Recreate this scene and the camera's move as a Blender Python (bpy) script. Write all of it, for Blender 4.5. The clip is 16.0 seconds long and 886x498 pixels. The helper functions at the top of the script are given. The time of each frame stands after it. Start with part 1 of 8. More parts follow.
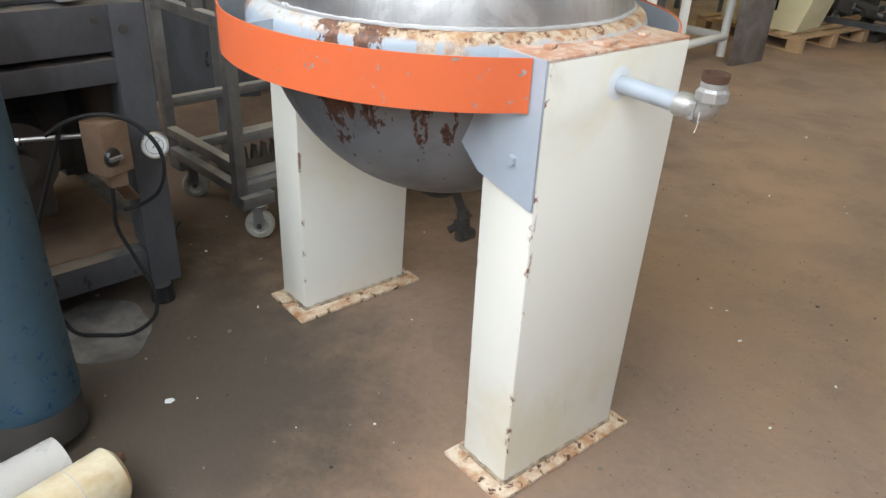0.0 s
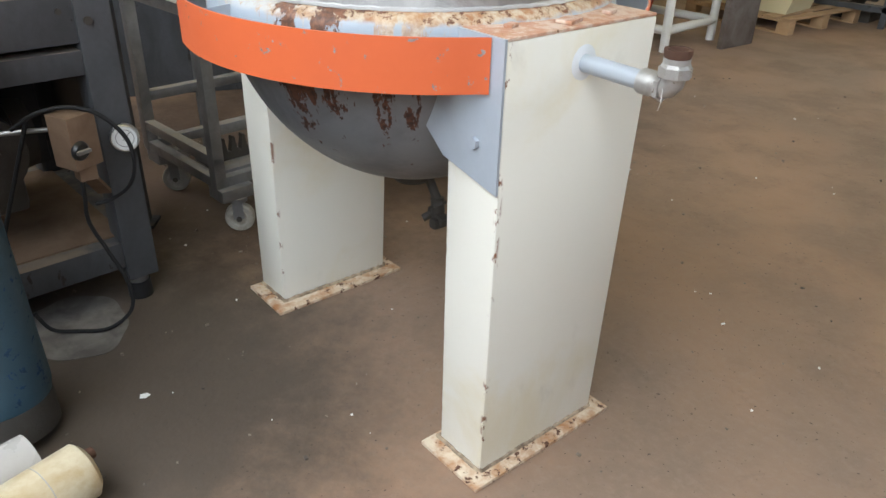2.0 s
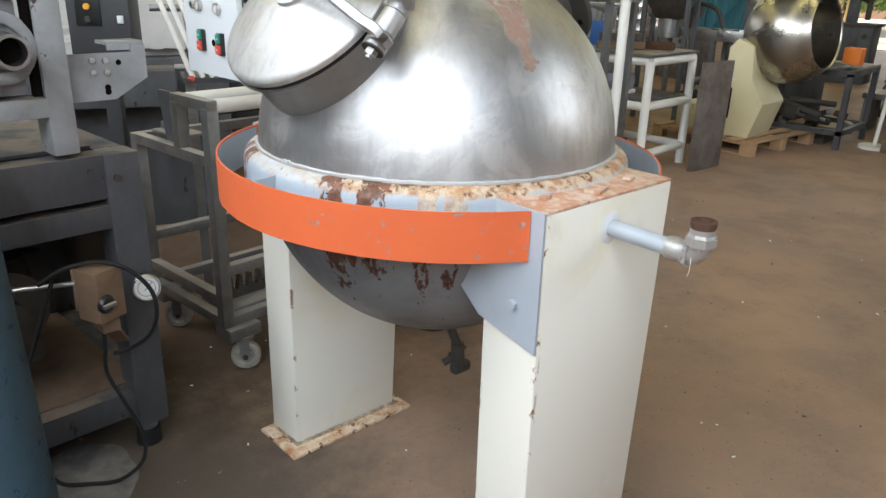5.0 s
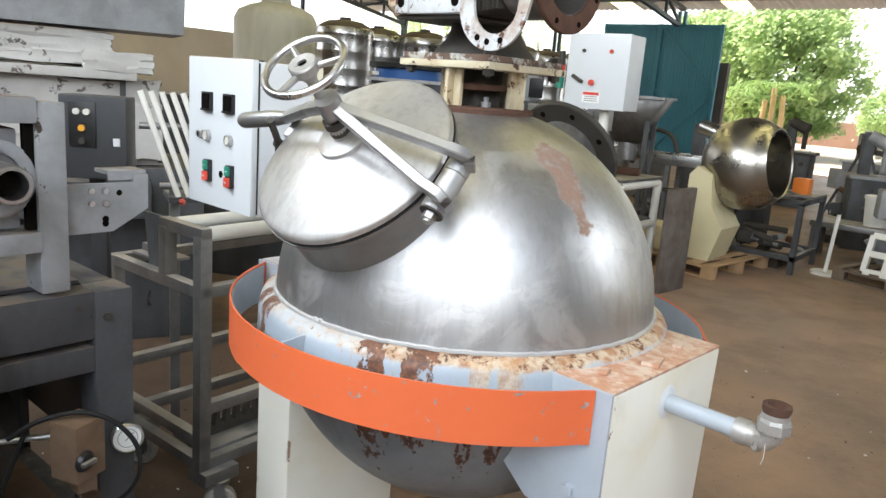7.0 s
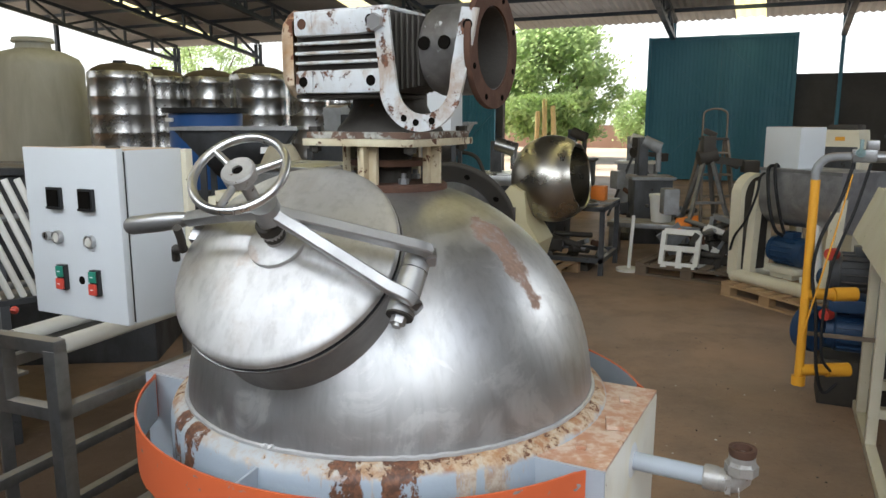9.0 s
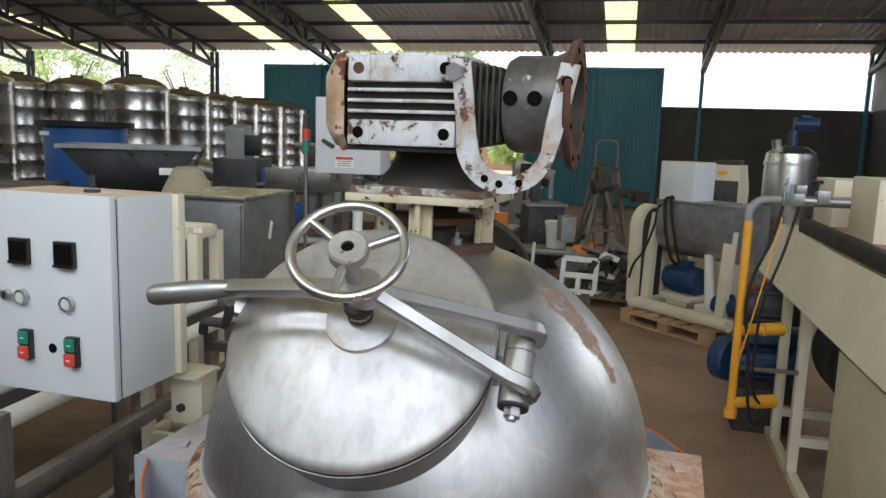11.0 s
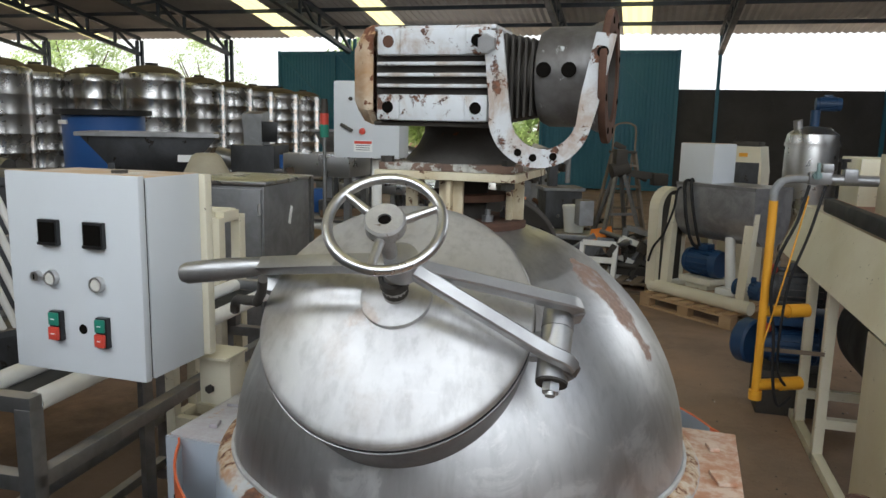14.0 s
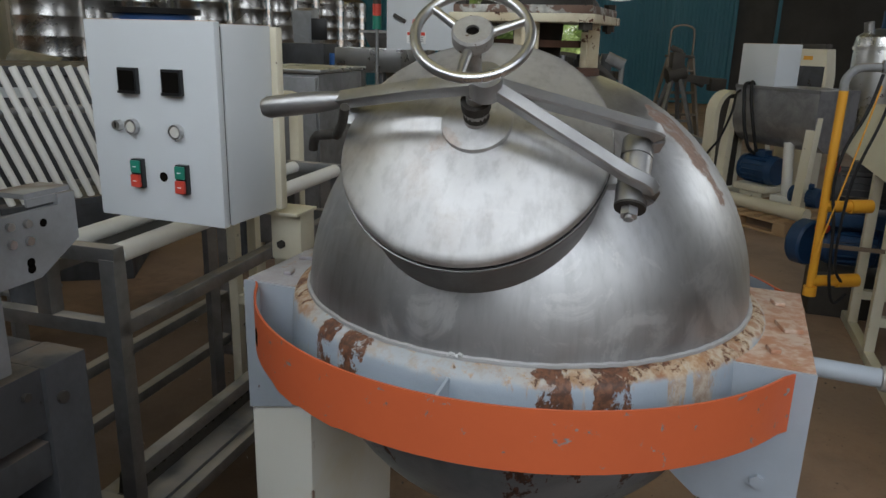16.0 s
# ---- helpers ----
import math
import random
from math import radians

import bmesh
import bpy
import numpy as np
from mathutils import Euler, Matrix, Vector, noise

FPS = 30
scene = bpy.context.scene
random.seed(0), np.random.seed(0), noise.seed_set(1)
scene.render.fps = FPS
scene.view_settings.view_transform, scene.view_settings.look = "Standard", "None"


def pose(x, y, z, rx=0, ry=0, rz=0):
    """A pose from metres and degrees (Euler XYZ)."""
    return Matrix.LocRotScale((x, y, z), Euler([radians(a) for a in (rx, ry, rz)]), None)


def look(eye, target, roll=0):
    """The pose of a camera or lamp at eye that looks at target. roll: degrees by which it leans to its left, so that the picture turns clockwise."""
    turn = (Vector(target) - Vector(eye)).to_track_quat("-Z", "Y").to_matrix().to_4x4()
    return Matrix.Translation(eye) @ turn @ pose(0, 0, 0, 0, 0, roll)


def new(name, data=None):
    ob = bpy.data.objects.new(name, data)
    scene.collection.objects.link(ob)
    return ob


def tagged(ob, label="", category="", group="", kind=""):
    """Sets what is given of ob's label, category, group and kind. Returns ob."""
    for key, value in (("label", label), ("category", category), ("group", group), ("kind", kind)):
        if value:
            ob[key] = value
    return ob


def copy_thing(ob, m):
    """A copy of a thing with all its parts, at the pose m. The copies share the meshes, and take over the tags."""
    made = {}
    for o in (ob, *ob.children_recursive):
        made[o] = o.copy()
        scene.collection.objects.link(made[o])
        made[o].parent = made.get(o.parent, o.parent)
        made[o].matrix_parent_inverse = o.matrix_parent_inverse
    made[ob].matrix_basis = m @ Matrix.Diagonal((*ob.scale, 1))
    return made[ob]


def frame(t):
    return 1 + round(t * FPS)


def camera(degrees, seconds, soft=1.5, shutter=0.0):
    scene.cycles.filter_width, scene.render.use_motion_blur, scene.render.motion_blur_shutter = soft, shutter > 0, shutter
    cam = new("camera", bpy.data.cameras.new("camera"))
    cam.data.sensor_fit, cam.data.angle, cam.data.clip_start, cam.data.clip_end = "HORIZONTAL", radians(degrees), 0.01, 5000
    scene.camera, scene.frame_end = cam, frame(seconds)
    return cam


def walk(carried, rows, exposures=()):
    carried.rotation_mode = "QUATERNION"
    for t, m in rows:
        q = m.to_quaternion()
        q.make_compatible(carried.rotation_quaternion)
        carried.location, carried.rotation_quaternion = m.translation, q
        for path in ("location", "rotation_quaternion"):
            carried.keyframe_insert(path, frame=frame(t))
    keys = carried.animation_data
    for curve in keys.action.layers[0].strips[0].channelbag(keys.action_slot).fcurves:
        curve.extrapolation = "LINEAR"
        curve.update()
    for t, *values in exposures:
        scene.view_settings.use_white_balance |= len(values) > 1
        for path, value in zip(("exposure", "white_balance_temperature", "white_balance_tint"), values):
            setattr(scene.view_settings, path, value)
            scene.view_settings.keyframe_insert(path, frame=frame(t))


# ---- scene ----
cam = camera(62.0, 16.0)
PATH = [
    (0, (1.408, -1.312, 1.385), (0.129, -0.095, 0.444), 2.8),
    (0.2, (1.425, -1.293, 1.369), (0.173, -0.041, 0.378), 2.3),
    (0.3, (1.434, -1.283, 1.362), (0.195, -0.042, 0.36), 1.9),
    (0.5, (1.451, -1.264, 1.346), (0.239, -0.051, 0.317), 1.9),
    (1, (1.453, -1.256, 1.346), (0.214, -0.063, 0.324), 2.2),
    (1.5, (1.452, -1.249, 1.352), (0.203, -0.055, 0.346), 1.7),
    (2, (1.445, -1.248, 1.364), (0.174, -0.039, 0.405), 1.6),
    (2.5, (1.435, -1.264, 1.388), (0.127, -0.045, 0.492), 1.8),
    (3, (1.426, -1.274, 1.421), (0.086, -0.048, 0.583), 0.8),
    (3.5, (1.418, -1.276, 1.434), (0.077, -0.018, 0.646), 1.7),
    (4, (1.39, -1.295, 1.452), (0.054, -0.011, 0.7), 1.6),
    (4.2, (1.381, -1.304, 1.459), (0.057, 0.0, 0.72), 1.5),
    (6.3, (1.205, -1.436, 1.537), (-0.101, -0.015, 1.011), 3.9),
    (6.5, (1.167, -1.424, 1.545), (-0.132, 0.019, 1.065), 4.6),
    (7, (1.086, -1.4, 1.573), (-0.163, 0.102, 1.142), 4.5),
    (7.5, (1.017, -1.393, 1.605), (-0.239, 0.112, 1.21), 3.2),
    (8, (0.972, -1.411, 1.639), (-0.161, 0.201, 1.296), 3.6),
    (8.5, (0.872, -1.458, 1.672), (-0.115, 0.258, 1.389), 0.8),
    (9, (0.783, -1.465, 1.671), (-0.021, 0.333, 1.323), 0.0),
    (9.2, (0.715, -1.451, 1.651), (-0.032, 0.386, 1.39), 0.8),
    (11.3, (0.372, -1.453, 1.742), (-0.086, 0.471, 1.447), 1.7),
    (11.5, (0.379, -1.467, 1.74), (-0.089, 0.456, 1.451), 1.1),
    (12, (0.381, -1.453, 1.733), (-0.102, 0.467, 1.454), 0.7),
    (12.5, (0.37, -1.445, 1.727), (-0.102, 0.475, 1.428), 1.0),
    (13, (0.36, -1.439, 1.726), (-0.125, 0.477, 1.422), 0.9),
    (13.5, (0.356, -1.44, 1.725), (-0.135, 0.474, 1.417), 1.0),
    (14, (0.345, -1.446, 1.715), (-0.164, 0.459, 1.383), 1.3),
    (14.5, (0.332, -1.459, 1.693), (-0.236, 0.425, 1.334), 1.3),
    (15, (0.324, -1.466, 1.659), (-0.25, 0.404, 1.246), 1.8),
    (15.5, (0.321, -1.492, 1.624), (-0.278, 0.361, 1.169), 2.0),
    (16, (0.308, -1.507, 1.584), (-0.291, 0.319, 1.031), 1.5),
]
walk(cam, [(t, look(eye, target, roll)) for t, eye, target, roll in PATH], [(0, 1.47), (1, 1.5), (2, 1.33), (3.5, 1.3), (7, 1.36), (7.6, 1.04), (8.2, 0.84), (9, 0.71), (12, 0.5), (14, 0.45), (15, 0.34), (16, 0.0)])

# ---- world, sun and the light of the openings ----
world = bpy.data.worlds.new("sky")
scene.world = world
world.use_nodes = True
wn = world.node_tree.nodes
wl = world.node_tree.links
sky = wn.new("ShaderNodeTexSky")
sky.sky_type, sky.sun_disc = "NISHITA", False
sky.sun_elevation, sky.sun_rotation = radians(57), radians(270)
sky.air_density, sky.dust_density, sky.ozone_density = 1.0, 3.0, 1.0
wl.new(sky.outputs["Color"], wn["Background"].inputs["Color"])
wn["Background"].inputs["Strength"].default_value = 0.15

sun_data = bpy.data.lights.new("sun", "SUN")
sun_data.energy, sun_data.angle, sun_data.color = 5.0, radians(2), (1.0, 0.96, 0.9)
sun = new("sun", sun_data)
sun.matrix_world = look((0, 0, 30), (19, 0.5, 0))


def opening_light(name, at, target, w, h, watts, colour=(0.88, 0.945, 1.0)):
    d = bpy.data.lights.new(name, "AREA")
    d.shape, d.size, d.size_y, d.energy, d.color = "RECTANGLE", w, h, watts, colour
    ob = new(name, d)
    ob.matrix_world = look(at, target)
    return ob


opening_light("daylight_front_opening", (2.6, -4.15, 4.5), (0.9, 0, 0.8), 6.2, 3.6, 174)
opening_light("daylight_front_high_strip", (-2.6, -4.15, 5.5), (-1.2, 0, 1.0), 4.8, 2.2, 135)
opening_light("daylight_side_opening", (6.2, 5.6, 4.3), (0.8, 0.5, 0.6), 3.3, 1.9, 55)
opening_light("daylight_gate_opening", (-4.8, 19.9, 2.1), (-4.8, 0, 1.5), 4.2, 4.0, 22)
opening_light("daylight_left_opening", (-21.0, 4.0, 3.7), (0, 4.0, 1.2), 18, 1.8, 12)


# ---- materials ----
def mix_rgb(nt, fac, a, b):
    n = nt.nodes.new("ShaderNodeMix")
    n.data_type = "RGBA"
    for sock, v in ((n.inputs["Factor"], fac), (n.inputs["A"], a), (n.inputs["B"], b)):
        if isinstance(v, bpy.types.NodeSocket):
            nt.links.new(v, sock)
        elif isinstance(v, (int, float)):
            sock.default_value = v
        else:
            sock.default_value = (*v, 1)
    return n.outputs["Result"]


def math_node(nt, op, a, b=0.0, clamp=False):
    n = nt.nodes.new("ShaderNodeMath")
    n.operation, n.use_clamp = op, clamp
    for sock, v in zip(n.inputs, (a, b)):
        if isinstance(v, bpy.types.NodeSocket):
            nt.links.new(v, sock)
        else:
            sock.default_value = v
    return n.outputs[0]


def noise_node(nt, vec, scale, detail=4, rough=0.55, distortion=0.0):
    n = nt.nodes.new("ShaderNodeTexNoise")
    n.inputs["Scale"].default_value, n.inputs["Detail"].default_value = scale, detail
    n.inputs["Roughness"].default_value, n.inputs["Distortion"].default_value = rough, distortion
    nt.links.new(vec, n.inputs["Vector"])
    return n.outputs["Fac"]


def ramp(nt, fac, lo, hi):
    n = nt.nodes.new("ShaderNodeMapRange")
    n.interpolation_type = "SMOOTHSTEP"
    n.inputs["From Min"].default_value, n.inputs["From Max"].default_value = lo, hi
    nt.links.new(fac, n.inputs["Value"])
    return n.outputs["Result"]


def stretch(nt, vec, sx, sy, sz):
    n = nt.nodes.new("ShaderNodeMapping")
    n.inputs["Scale"].default_value = (sx, sy, sz)
    nt.links.new(vec, n.inputs["Vector"])
    return n.outputs["Vector"]


RUST = (0.17, 0.062, 0.028)


def surface(name, base, second=None, rough=0.5, metal=0.0, scale=3.0, fine=60.0, bump=0.08, vary=0.5,
            wear=None, wear_amount=0.0, wear_scale=9.0, streak=1.0, dust=None, dust_amount=0.0, spec=0.5, random_tint=0.0, alpha=None):
    """A painted, metal or mineral surface: two tones, fine grain, worn patches, dust on what faces up."""
    m = bpy.data.materials.new(name)
    m.use_nodes = True
    nt = m.node_tree
    p = nt.nodes["Principled BSDF"]
    co = nt.nodes.new("ShaderNodeTexCoord").outputs["Object"]
    second = second or tuple(c * 0.72 for c in base)
    big = ramp(nt, noise_node(nt, stretch(nt, co, 1, 1, streak), scale, 5, 0.6, 0.4), 0.3, 0.72)
    grain = noise_node(nt, co, fine, 3, 0.6)
    col = mix_rgb(nt, math_node(nt, "MULTIPLY", big, vary), base, second)
    col = mix_rgb(nt, math_node(nt, "MULTIPLY", ramp(nt, grain, 0.35, 0.75), 0.25 * vary), col, second)
    rgh = math_node(nt, "ADD", math_node(nt, "MULTIPLY", big, 0.16), rough - 0.06)
    if random_tint:
        info = nt.nodes.new("ShaderNodeObjectInfo").outputs["Random"]
        col = mix_rgb(nt, math_node(nt, "MULTIPLY", info, random_tint), col, second)
    met = metal
    if wear:
        w = noise_node(nt, stretch(nt, co, 1, 1, streak), wear_scale, 7, 0.68, 0.3)
        w = ramp(nt, w, 0.66 - wear_amount, 0.69 - wear_amount)
        col = mix_rgb(nt, w, col, mix_rgb(nt, ramp(nt, grain, 0.3, 0.7), wear, tuple(c * 0.55 for c in wear)))
        rgh = math_node(nt, "MAXIMUM", rgh, math_node(nt, "MULTIPLY", w, 0.85))
        if metal:
            met = math_node(nt, "MULTIPLY", math_node(nt, "SUBTRACT", 1.0, w), metal)
    if dust:
        geo = nt.nodes.new("ShaderNodeNewGeometry")
        sep = nt.nodes.new("ShaderNodeSeparateXYZ")
        nt.links.new(geo.outputs["Normal"], sep.inputs[0])
        up = ramp(nt, sep.outputs["Z"], 0.55, 0.95)
        d = math_node(nt, "MULTIPLY", up, ramp(nt, noise_node(nt, co, 7, 5), 0.75 - dust_amount, 0.95 - dust_amount * 0.7))
        col = mix_rgb(nt, d, col, dust)
        rgh = math_node(nt, "MAXIMUM", rgh, math_node(nt, "MULTIPLY", d, 0.9))
        if metal:
            met = math_node(nt, "MULTIPLY", math_node(nt, "SUBTRACT", 1.0, d), met)
    nt.links.new(col, p.inputs["Base Color"])
    nt.links.new(rgh, p.inputs["Roughness"])
    if isinstance(met, bpy.types.NodeSocket):
        nt.links.new(met, p.inputs["Metallic"])
    else:
        p.inputs["Metallic"].default_value = met
    p.inputs["Specular IOR Level"].default_value = spec
    if bump:
        b = nt.nodes.new("ShaderNodeBump")
        b.inputs["Strength"].default_value, b.inputs["Distance"].default_value = bump, 0.004
        nt.links.new(grain, b.inputs["Height"])
        nt.links.new(b.outputs["Normal"], p.inputs["Normal"])
    return m


yoke_steel = surface("worn_yoke_steel", (0.44, 0.435, 0.43), (0.3, 0.295, 0.29), 0.4, metal=0.9, scale=10, fine=120, wear=(0.2, 0.14, 0.1), wear_amount=-0.04, wear_scale=30, bump=0.08)
worn_hub = surface("rust_flecked_steel", (0.42, 0.41, 0.39), (0.27, 0.25, 0.23), 0.48, metal=0.6, wear=(0.13, 0.07, 0.045), wear_amount=0.035, wear_scale=60, scale=30, fine=160, bump=0.2)
DUST = (0.2, 0.16, 0.125)
stand_cream = surface("rusted_cream_paint", (0.64, 0.58, 0.42), (0.46, 0.36, 0.22), 0.5, wear=(0.15, 0.065, 0.035), wear_amount=0.09, wear_scale=26, scale=14, bump=0.3, vary=0.8)
cover_rust = surface("rusty_cover_paint", (0.55, 0.47, 0.36), (0.36, 0.19, 0.075), 0.7, wear=RUST, wear_amount=0.1, wear_scale=14, scale=13, bump=0.3, vary=1.0)
weld_rust = surface("burnt_weld", (0.1, 0.065, 0.045), (0.5, 0.4, 0.28), 0.85, scale=26, bump=0.5, vary=1.0)
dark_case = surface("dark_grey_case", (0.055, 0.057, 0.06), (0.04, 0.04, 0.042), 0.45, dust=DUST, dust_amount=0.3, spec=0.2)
cream = surface("cream_paint", (0.7, 0.65, 0.51), (0.58, 0.52, 0.37), 0.42, wear=(0.14, 0.08, 0.05), wear_amount=0.0, wear_scale=30, scale=2.2, vary=0.6)
foot_rust = surface("rusty_foot_plate", (0.68, 0.58, 0.44), (0.4, 0.19, 0.08), 0.85, wear=(0.15, 0.065, 0.035), wear_amount=0.09, wear_scale=30, scale=22, bump=0.8, vary=1.0)
orange_paint = surface("orange_paint", (0.66, 0.135, 0.045), (0.55, 0.105, 0.035), 0.46, wear=(0.33, 0.31, 0.31), wear_amount=0.036, wear_scale=28, scale=2, vary=0.4, bump=0.05)
grey_blue = surface("blue_grey_paint", (0.37, 0.41, 0.455), (0.29, 0.315, 0.345), 0.42, wear=RUST, wear_amount=-0.03, wear_scale=20, scale=3)
steel = surface("stainless_steel", (0.56, 0.56, 0.56), (0.42, 0.42, 0.415), 0.3, metal=1.0, scale=5, fine=140, bump=0.03, vary=0.6)
tank_steel = surface("tank_steel", (0.52, 0.52, 0.52), (0.33, 0.325, 0.32), 0.25, metal=1.0, scale=1.4, fine=40, bump=0.05, vary=0.8)
pan_steel = surface("pan_steel", (0.45, 0.43, 0.39), (0.3, 0.28, 0.25), 0.3, metal=1.0, scale=4, fine=50, bump=0.06)
bright_steel = surface("polished_steel", (0.6, 0.595, 0.59), (0.42, 0.41, 0.4), 0.33, metal=1.0, scale=12, fine=200, bump=0.03)
dark_iron = surface("dark_cast_iron", (0.075, 0.068, 0.06), (0.04, 0.035, 0.03), 0.62, metal=0.3, wear=RUST, wear_amount=-0.01, wear_scale=16, bump=0.3, fine=90, spec=0.2)
worn_white = surface("worn_white_paint", (0.66, 0.68, 0.69), (0.55, 0.55, 0.53), 0.5, wear=(0.19, 0.1, 0.055), wear_amount=0.055, wear_scale=13, scale=6, bump=0.25)
rust_metal = surface("rusty_metal", (0.105, 0.053, 0.034), (0.045, 0.029, 0.024), 0.82, scale=14, bump=0.5, spec=0.2)
panel_white = surface("enclosure_grey_white", (0.6, 0.625, 0.645), (0.52, 0.535, 0.53), 0.38, scale=2.5, fine=220, bump=0.02, vary=0.35, dust=(0.5, 0.36, 0.24), dust_amount=0.55)
black_plastic = surface("black_plastic", (0.012, 0.012, 0.013), None, 0.35, bump=0.02)
dark_hole = surface("dark_hole", (0.008, 0.007, 0.006), None, 0.95, bump=0, spec=0.0)
green_plastic = surface("green_button", (0.02, 0.22, 0.15), None, 0.35, bump=0)
red_plastic = surface("red_button", (0.62, 0.07, 0.045), None, 0.35, bump=0)
lamp_plastic = surface("pale_button", (0.62, 0.6, 0.54), None, 0.3, bump=0)
machine_grey = surface("grey_machine_paint", (0.088, 0.091, 0.098), (0.047, 0.048, 0.05), 0.5, scale=5, vary=0.9, wear=(0.045, 0.038, 0.032), wear_amount=0.02, wear_scale=11, streak=0.5, bump=0.15, dust=DUST, dust_amount=0.4, spec=0.2)
light_machine = surface("light_grey_machine_paint", (0.3, 0.31, 0.325), (0.19, 0.19, 0.19), 0.45, scale=6, vary=0.8, wear=(0.07, 0.055, 0.045), wear_amount=0.0, wear_scale=15, bump=0.12, dust=DUST, dust_amount=0.45, spec=0.3)
frame_steel = surface("dull_steel_tube", (0.31, 0.31, 0.315), (0.17, 0.168, 0.165), 0.42, metal=0.85, scale=6, vary=0.7, dust=(0.33, 0.29, 0.24), dust_amount=0.45)
white_paint = surface("white_paint", (0.74, 0.73, 0.69), (0.6, 0.57, 0.5), 0.45, wear=RUST, wear_amount=-0.05, wear_scale=25)
yellow_cream = surface("yellow_cream_paint", (0.68, 0.62, 0.4), (0.58, 0.5, 0.3), 0.45, scale=2)
yellow_paint = surface("yellow_pipe_paint", (0.75, 0.36, 0.03), (0.62, 0.27, 0.02), 0.42, wear=RUST, wear_amount=-0.06)
blue_paint = surface("blue_motor_paint", (0.016, 0.055, 0.13), (0.01, 0.03, 0.075), 0.42)
barrel_blue = surface("blue_plastic", (0.02, 0.1, 0.32), (0.015, 0.07, 0.22), 0.45, scale=2)
teal_paint = surface("teal_gate_paint", (0.035, 0.18, 0.26), (0.028, 0.14, 0.2), 0.5, scale=1.2, streak=0.3)
truss_paint = surface("dark_blue_steelwork", (0.02, 0.034, 0.05), (0.014, 0.024, 0.035), 0.5)
wood = surface("pale_pallet_wood", (0.5, 0.34, 0.19), (0.36, 0.22, 0.11), 0.75, scale=5, streak=3, bump=0.3, random_tint=0.6)
old_wood = surface("grey_pallet_wood", (0.2, 0.15, 0.11), (0.13, 0.1, 0.07), 0.85, scale=5, bump=0.3, random_tint=0.6, spec=0.2)
rubber = surface("black_rubber", (0.02, 0.02, 0.021), None, 0.55, bump=0.05, spec=0.2)
cyl_blue = surface("blue_cylinder_paint", (0.03, 0.07, 0.1), (0.02, 0.04, 0.055), 0.5, wear=(0.012, 0.05, 0.12), wear_amount=0.07, wear_scale=26, scale=5, bump=0.15)
plastic_cream = surface("yellowed_plastic", (0.66, 0.6, 0.44), (0.42, 0.28, 0.12), 0.38, scale=7, vary=0.9)
plastic_clear = surface("milky_plastic", (0.46, 0.44, 0.41), (0.36, 0.34, 0.31), 0.3, scale=4)
brown_box = surface("dusty_brown_box", (0.2, 0.135, 0.09), (0.11, 0.068, 0.045), 0.8, scale=8, bump=0.3, wear=(0.33, 0.27, 0.21), wear_amount=-0.02, spec=0.2)
tank_poly = surface("pale_fibre_tank", (0.56, 0.555, 0.5), (0.4, 0.39, 0.33), 0.6, scale=2.2, streak=0.25, vary=0.9)
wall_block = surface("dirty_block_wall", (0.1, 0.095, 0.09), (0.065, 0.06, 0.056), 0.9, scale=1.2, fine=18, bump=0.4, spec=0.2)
wall_plaster = surface("stained_plaster", (0.56, 0.55, 0.5), (0.4, 0.38, 0.34), 0.9, scale=0.8, streak=0.5, fine=30, bump=0.3)
roof_sheet = surface("grey_roof_sheet", (0.34, 0.355, 0.37), (0.25, 0.26, 0.265), 0.65, scale=0.8, fine=20, bump=0.05, spec=0.2)
earth = surface("pale_yard_earth", (0.52, 0.42, 0.31), (0.4, 0.3, 0.2), 0.95, scale=0.3, fine=9, bump=0.2)
leaf = surface("leaf_green", (0.17, 0.25, 0.1), (0.22, 0.29, 0.13), 0.6, scale=0.6, fine=6, bump=0, random_tint=0.4)


def leaf_through(m):
    """Leaves glow a little where the sky stands behind them."""
    nt = m.node_tree
    p, out = nt.nodes["Principled BSDF"], nt.nodes["Material Output"]
    t, mix = nt.nodes.new("ShaderNodeBsdfTranslucent"), nt.nodes.new("ShaderNodeMixShader")
    t.inputs["Color"].default_value, mix.inputs[0].default_value = (0.58, 0.74, 0.34, 1), 0.55
    nt.links.new(p.outputs[0], mix.inputs[1])
    nt.links.new(t.outputs[0], mix.inputs[2])
    nt.links.new(mix.outputs[0], out.inputs["Surface"])


leaf_through(leaf)
bark = surface("bark", (0.12, 0.085, 0.055), None, 0.9, bump=0.4)
palm_wood = surface("palm_stem", (0.48, 0.36, 0.17), (0.34, 0.24, 0.1), 0.8)
paper = surface("white_paper", (0.78, 0.78, 0.76), (0.7, 0.7, 0.68), 0.8, bump=0)
pale_blue = surface("pale_blue_plastic", (0.46, 0.53, 0.6), None, 0.5, bump=0)
black_rubber_edge = surface("black_edge_strip", (0.03, 0.031, 0.034), (0.05, 0.05, 0.052), 0.6, scale=8, bump=0.2, spec=0.2)
deck_red = surface("stained_red_deck", (0.3, 0.13, 0.1), (0.38, 0.25, 0.2), 0.7, scale=4)
red_paint = surface("red_paint", (0.5, 0.05, 0.035), None, 0.45)
orange_plastic = surface("orange_plastic", (0.8, 0.22, 0.03), None, 0.45)
glass_face = surface("gauge_face", (0.72, 0.74, 0.74), (0.6, 0.62, 0.62), 0.15, bump=0)


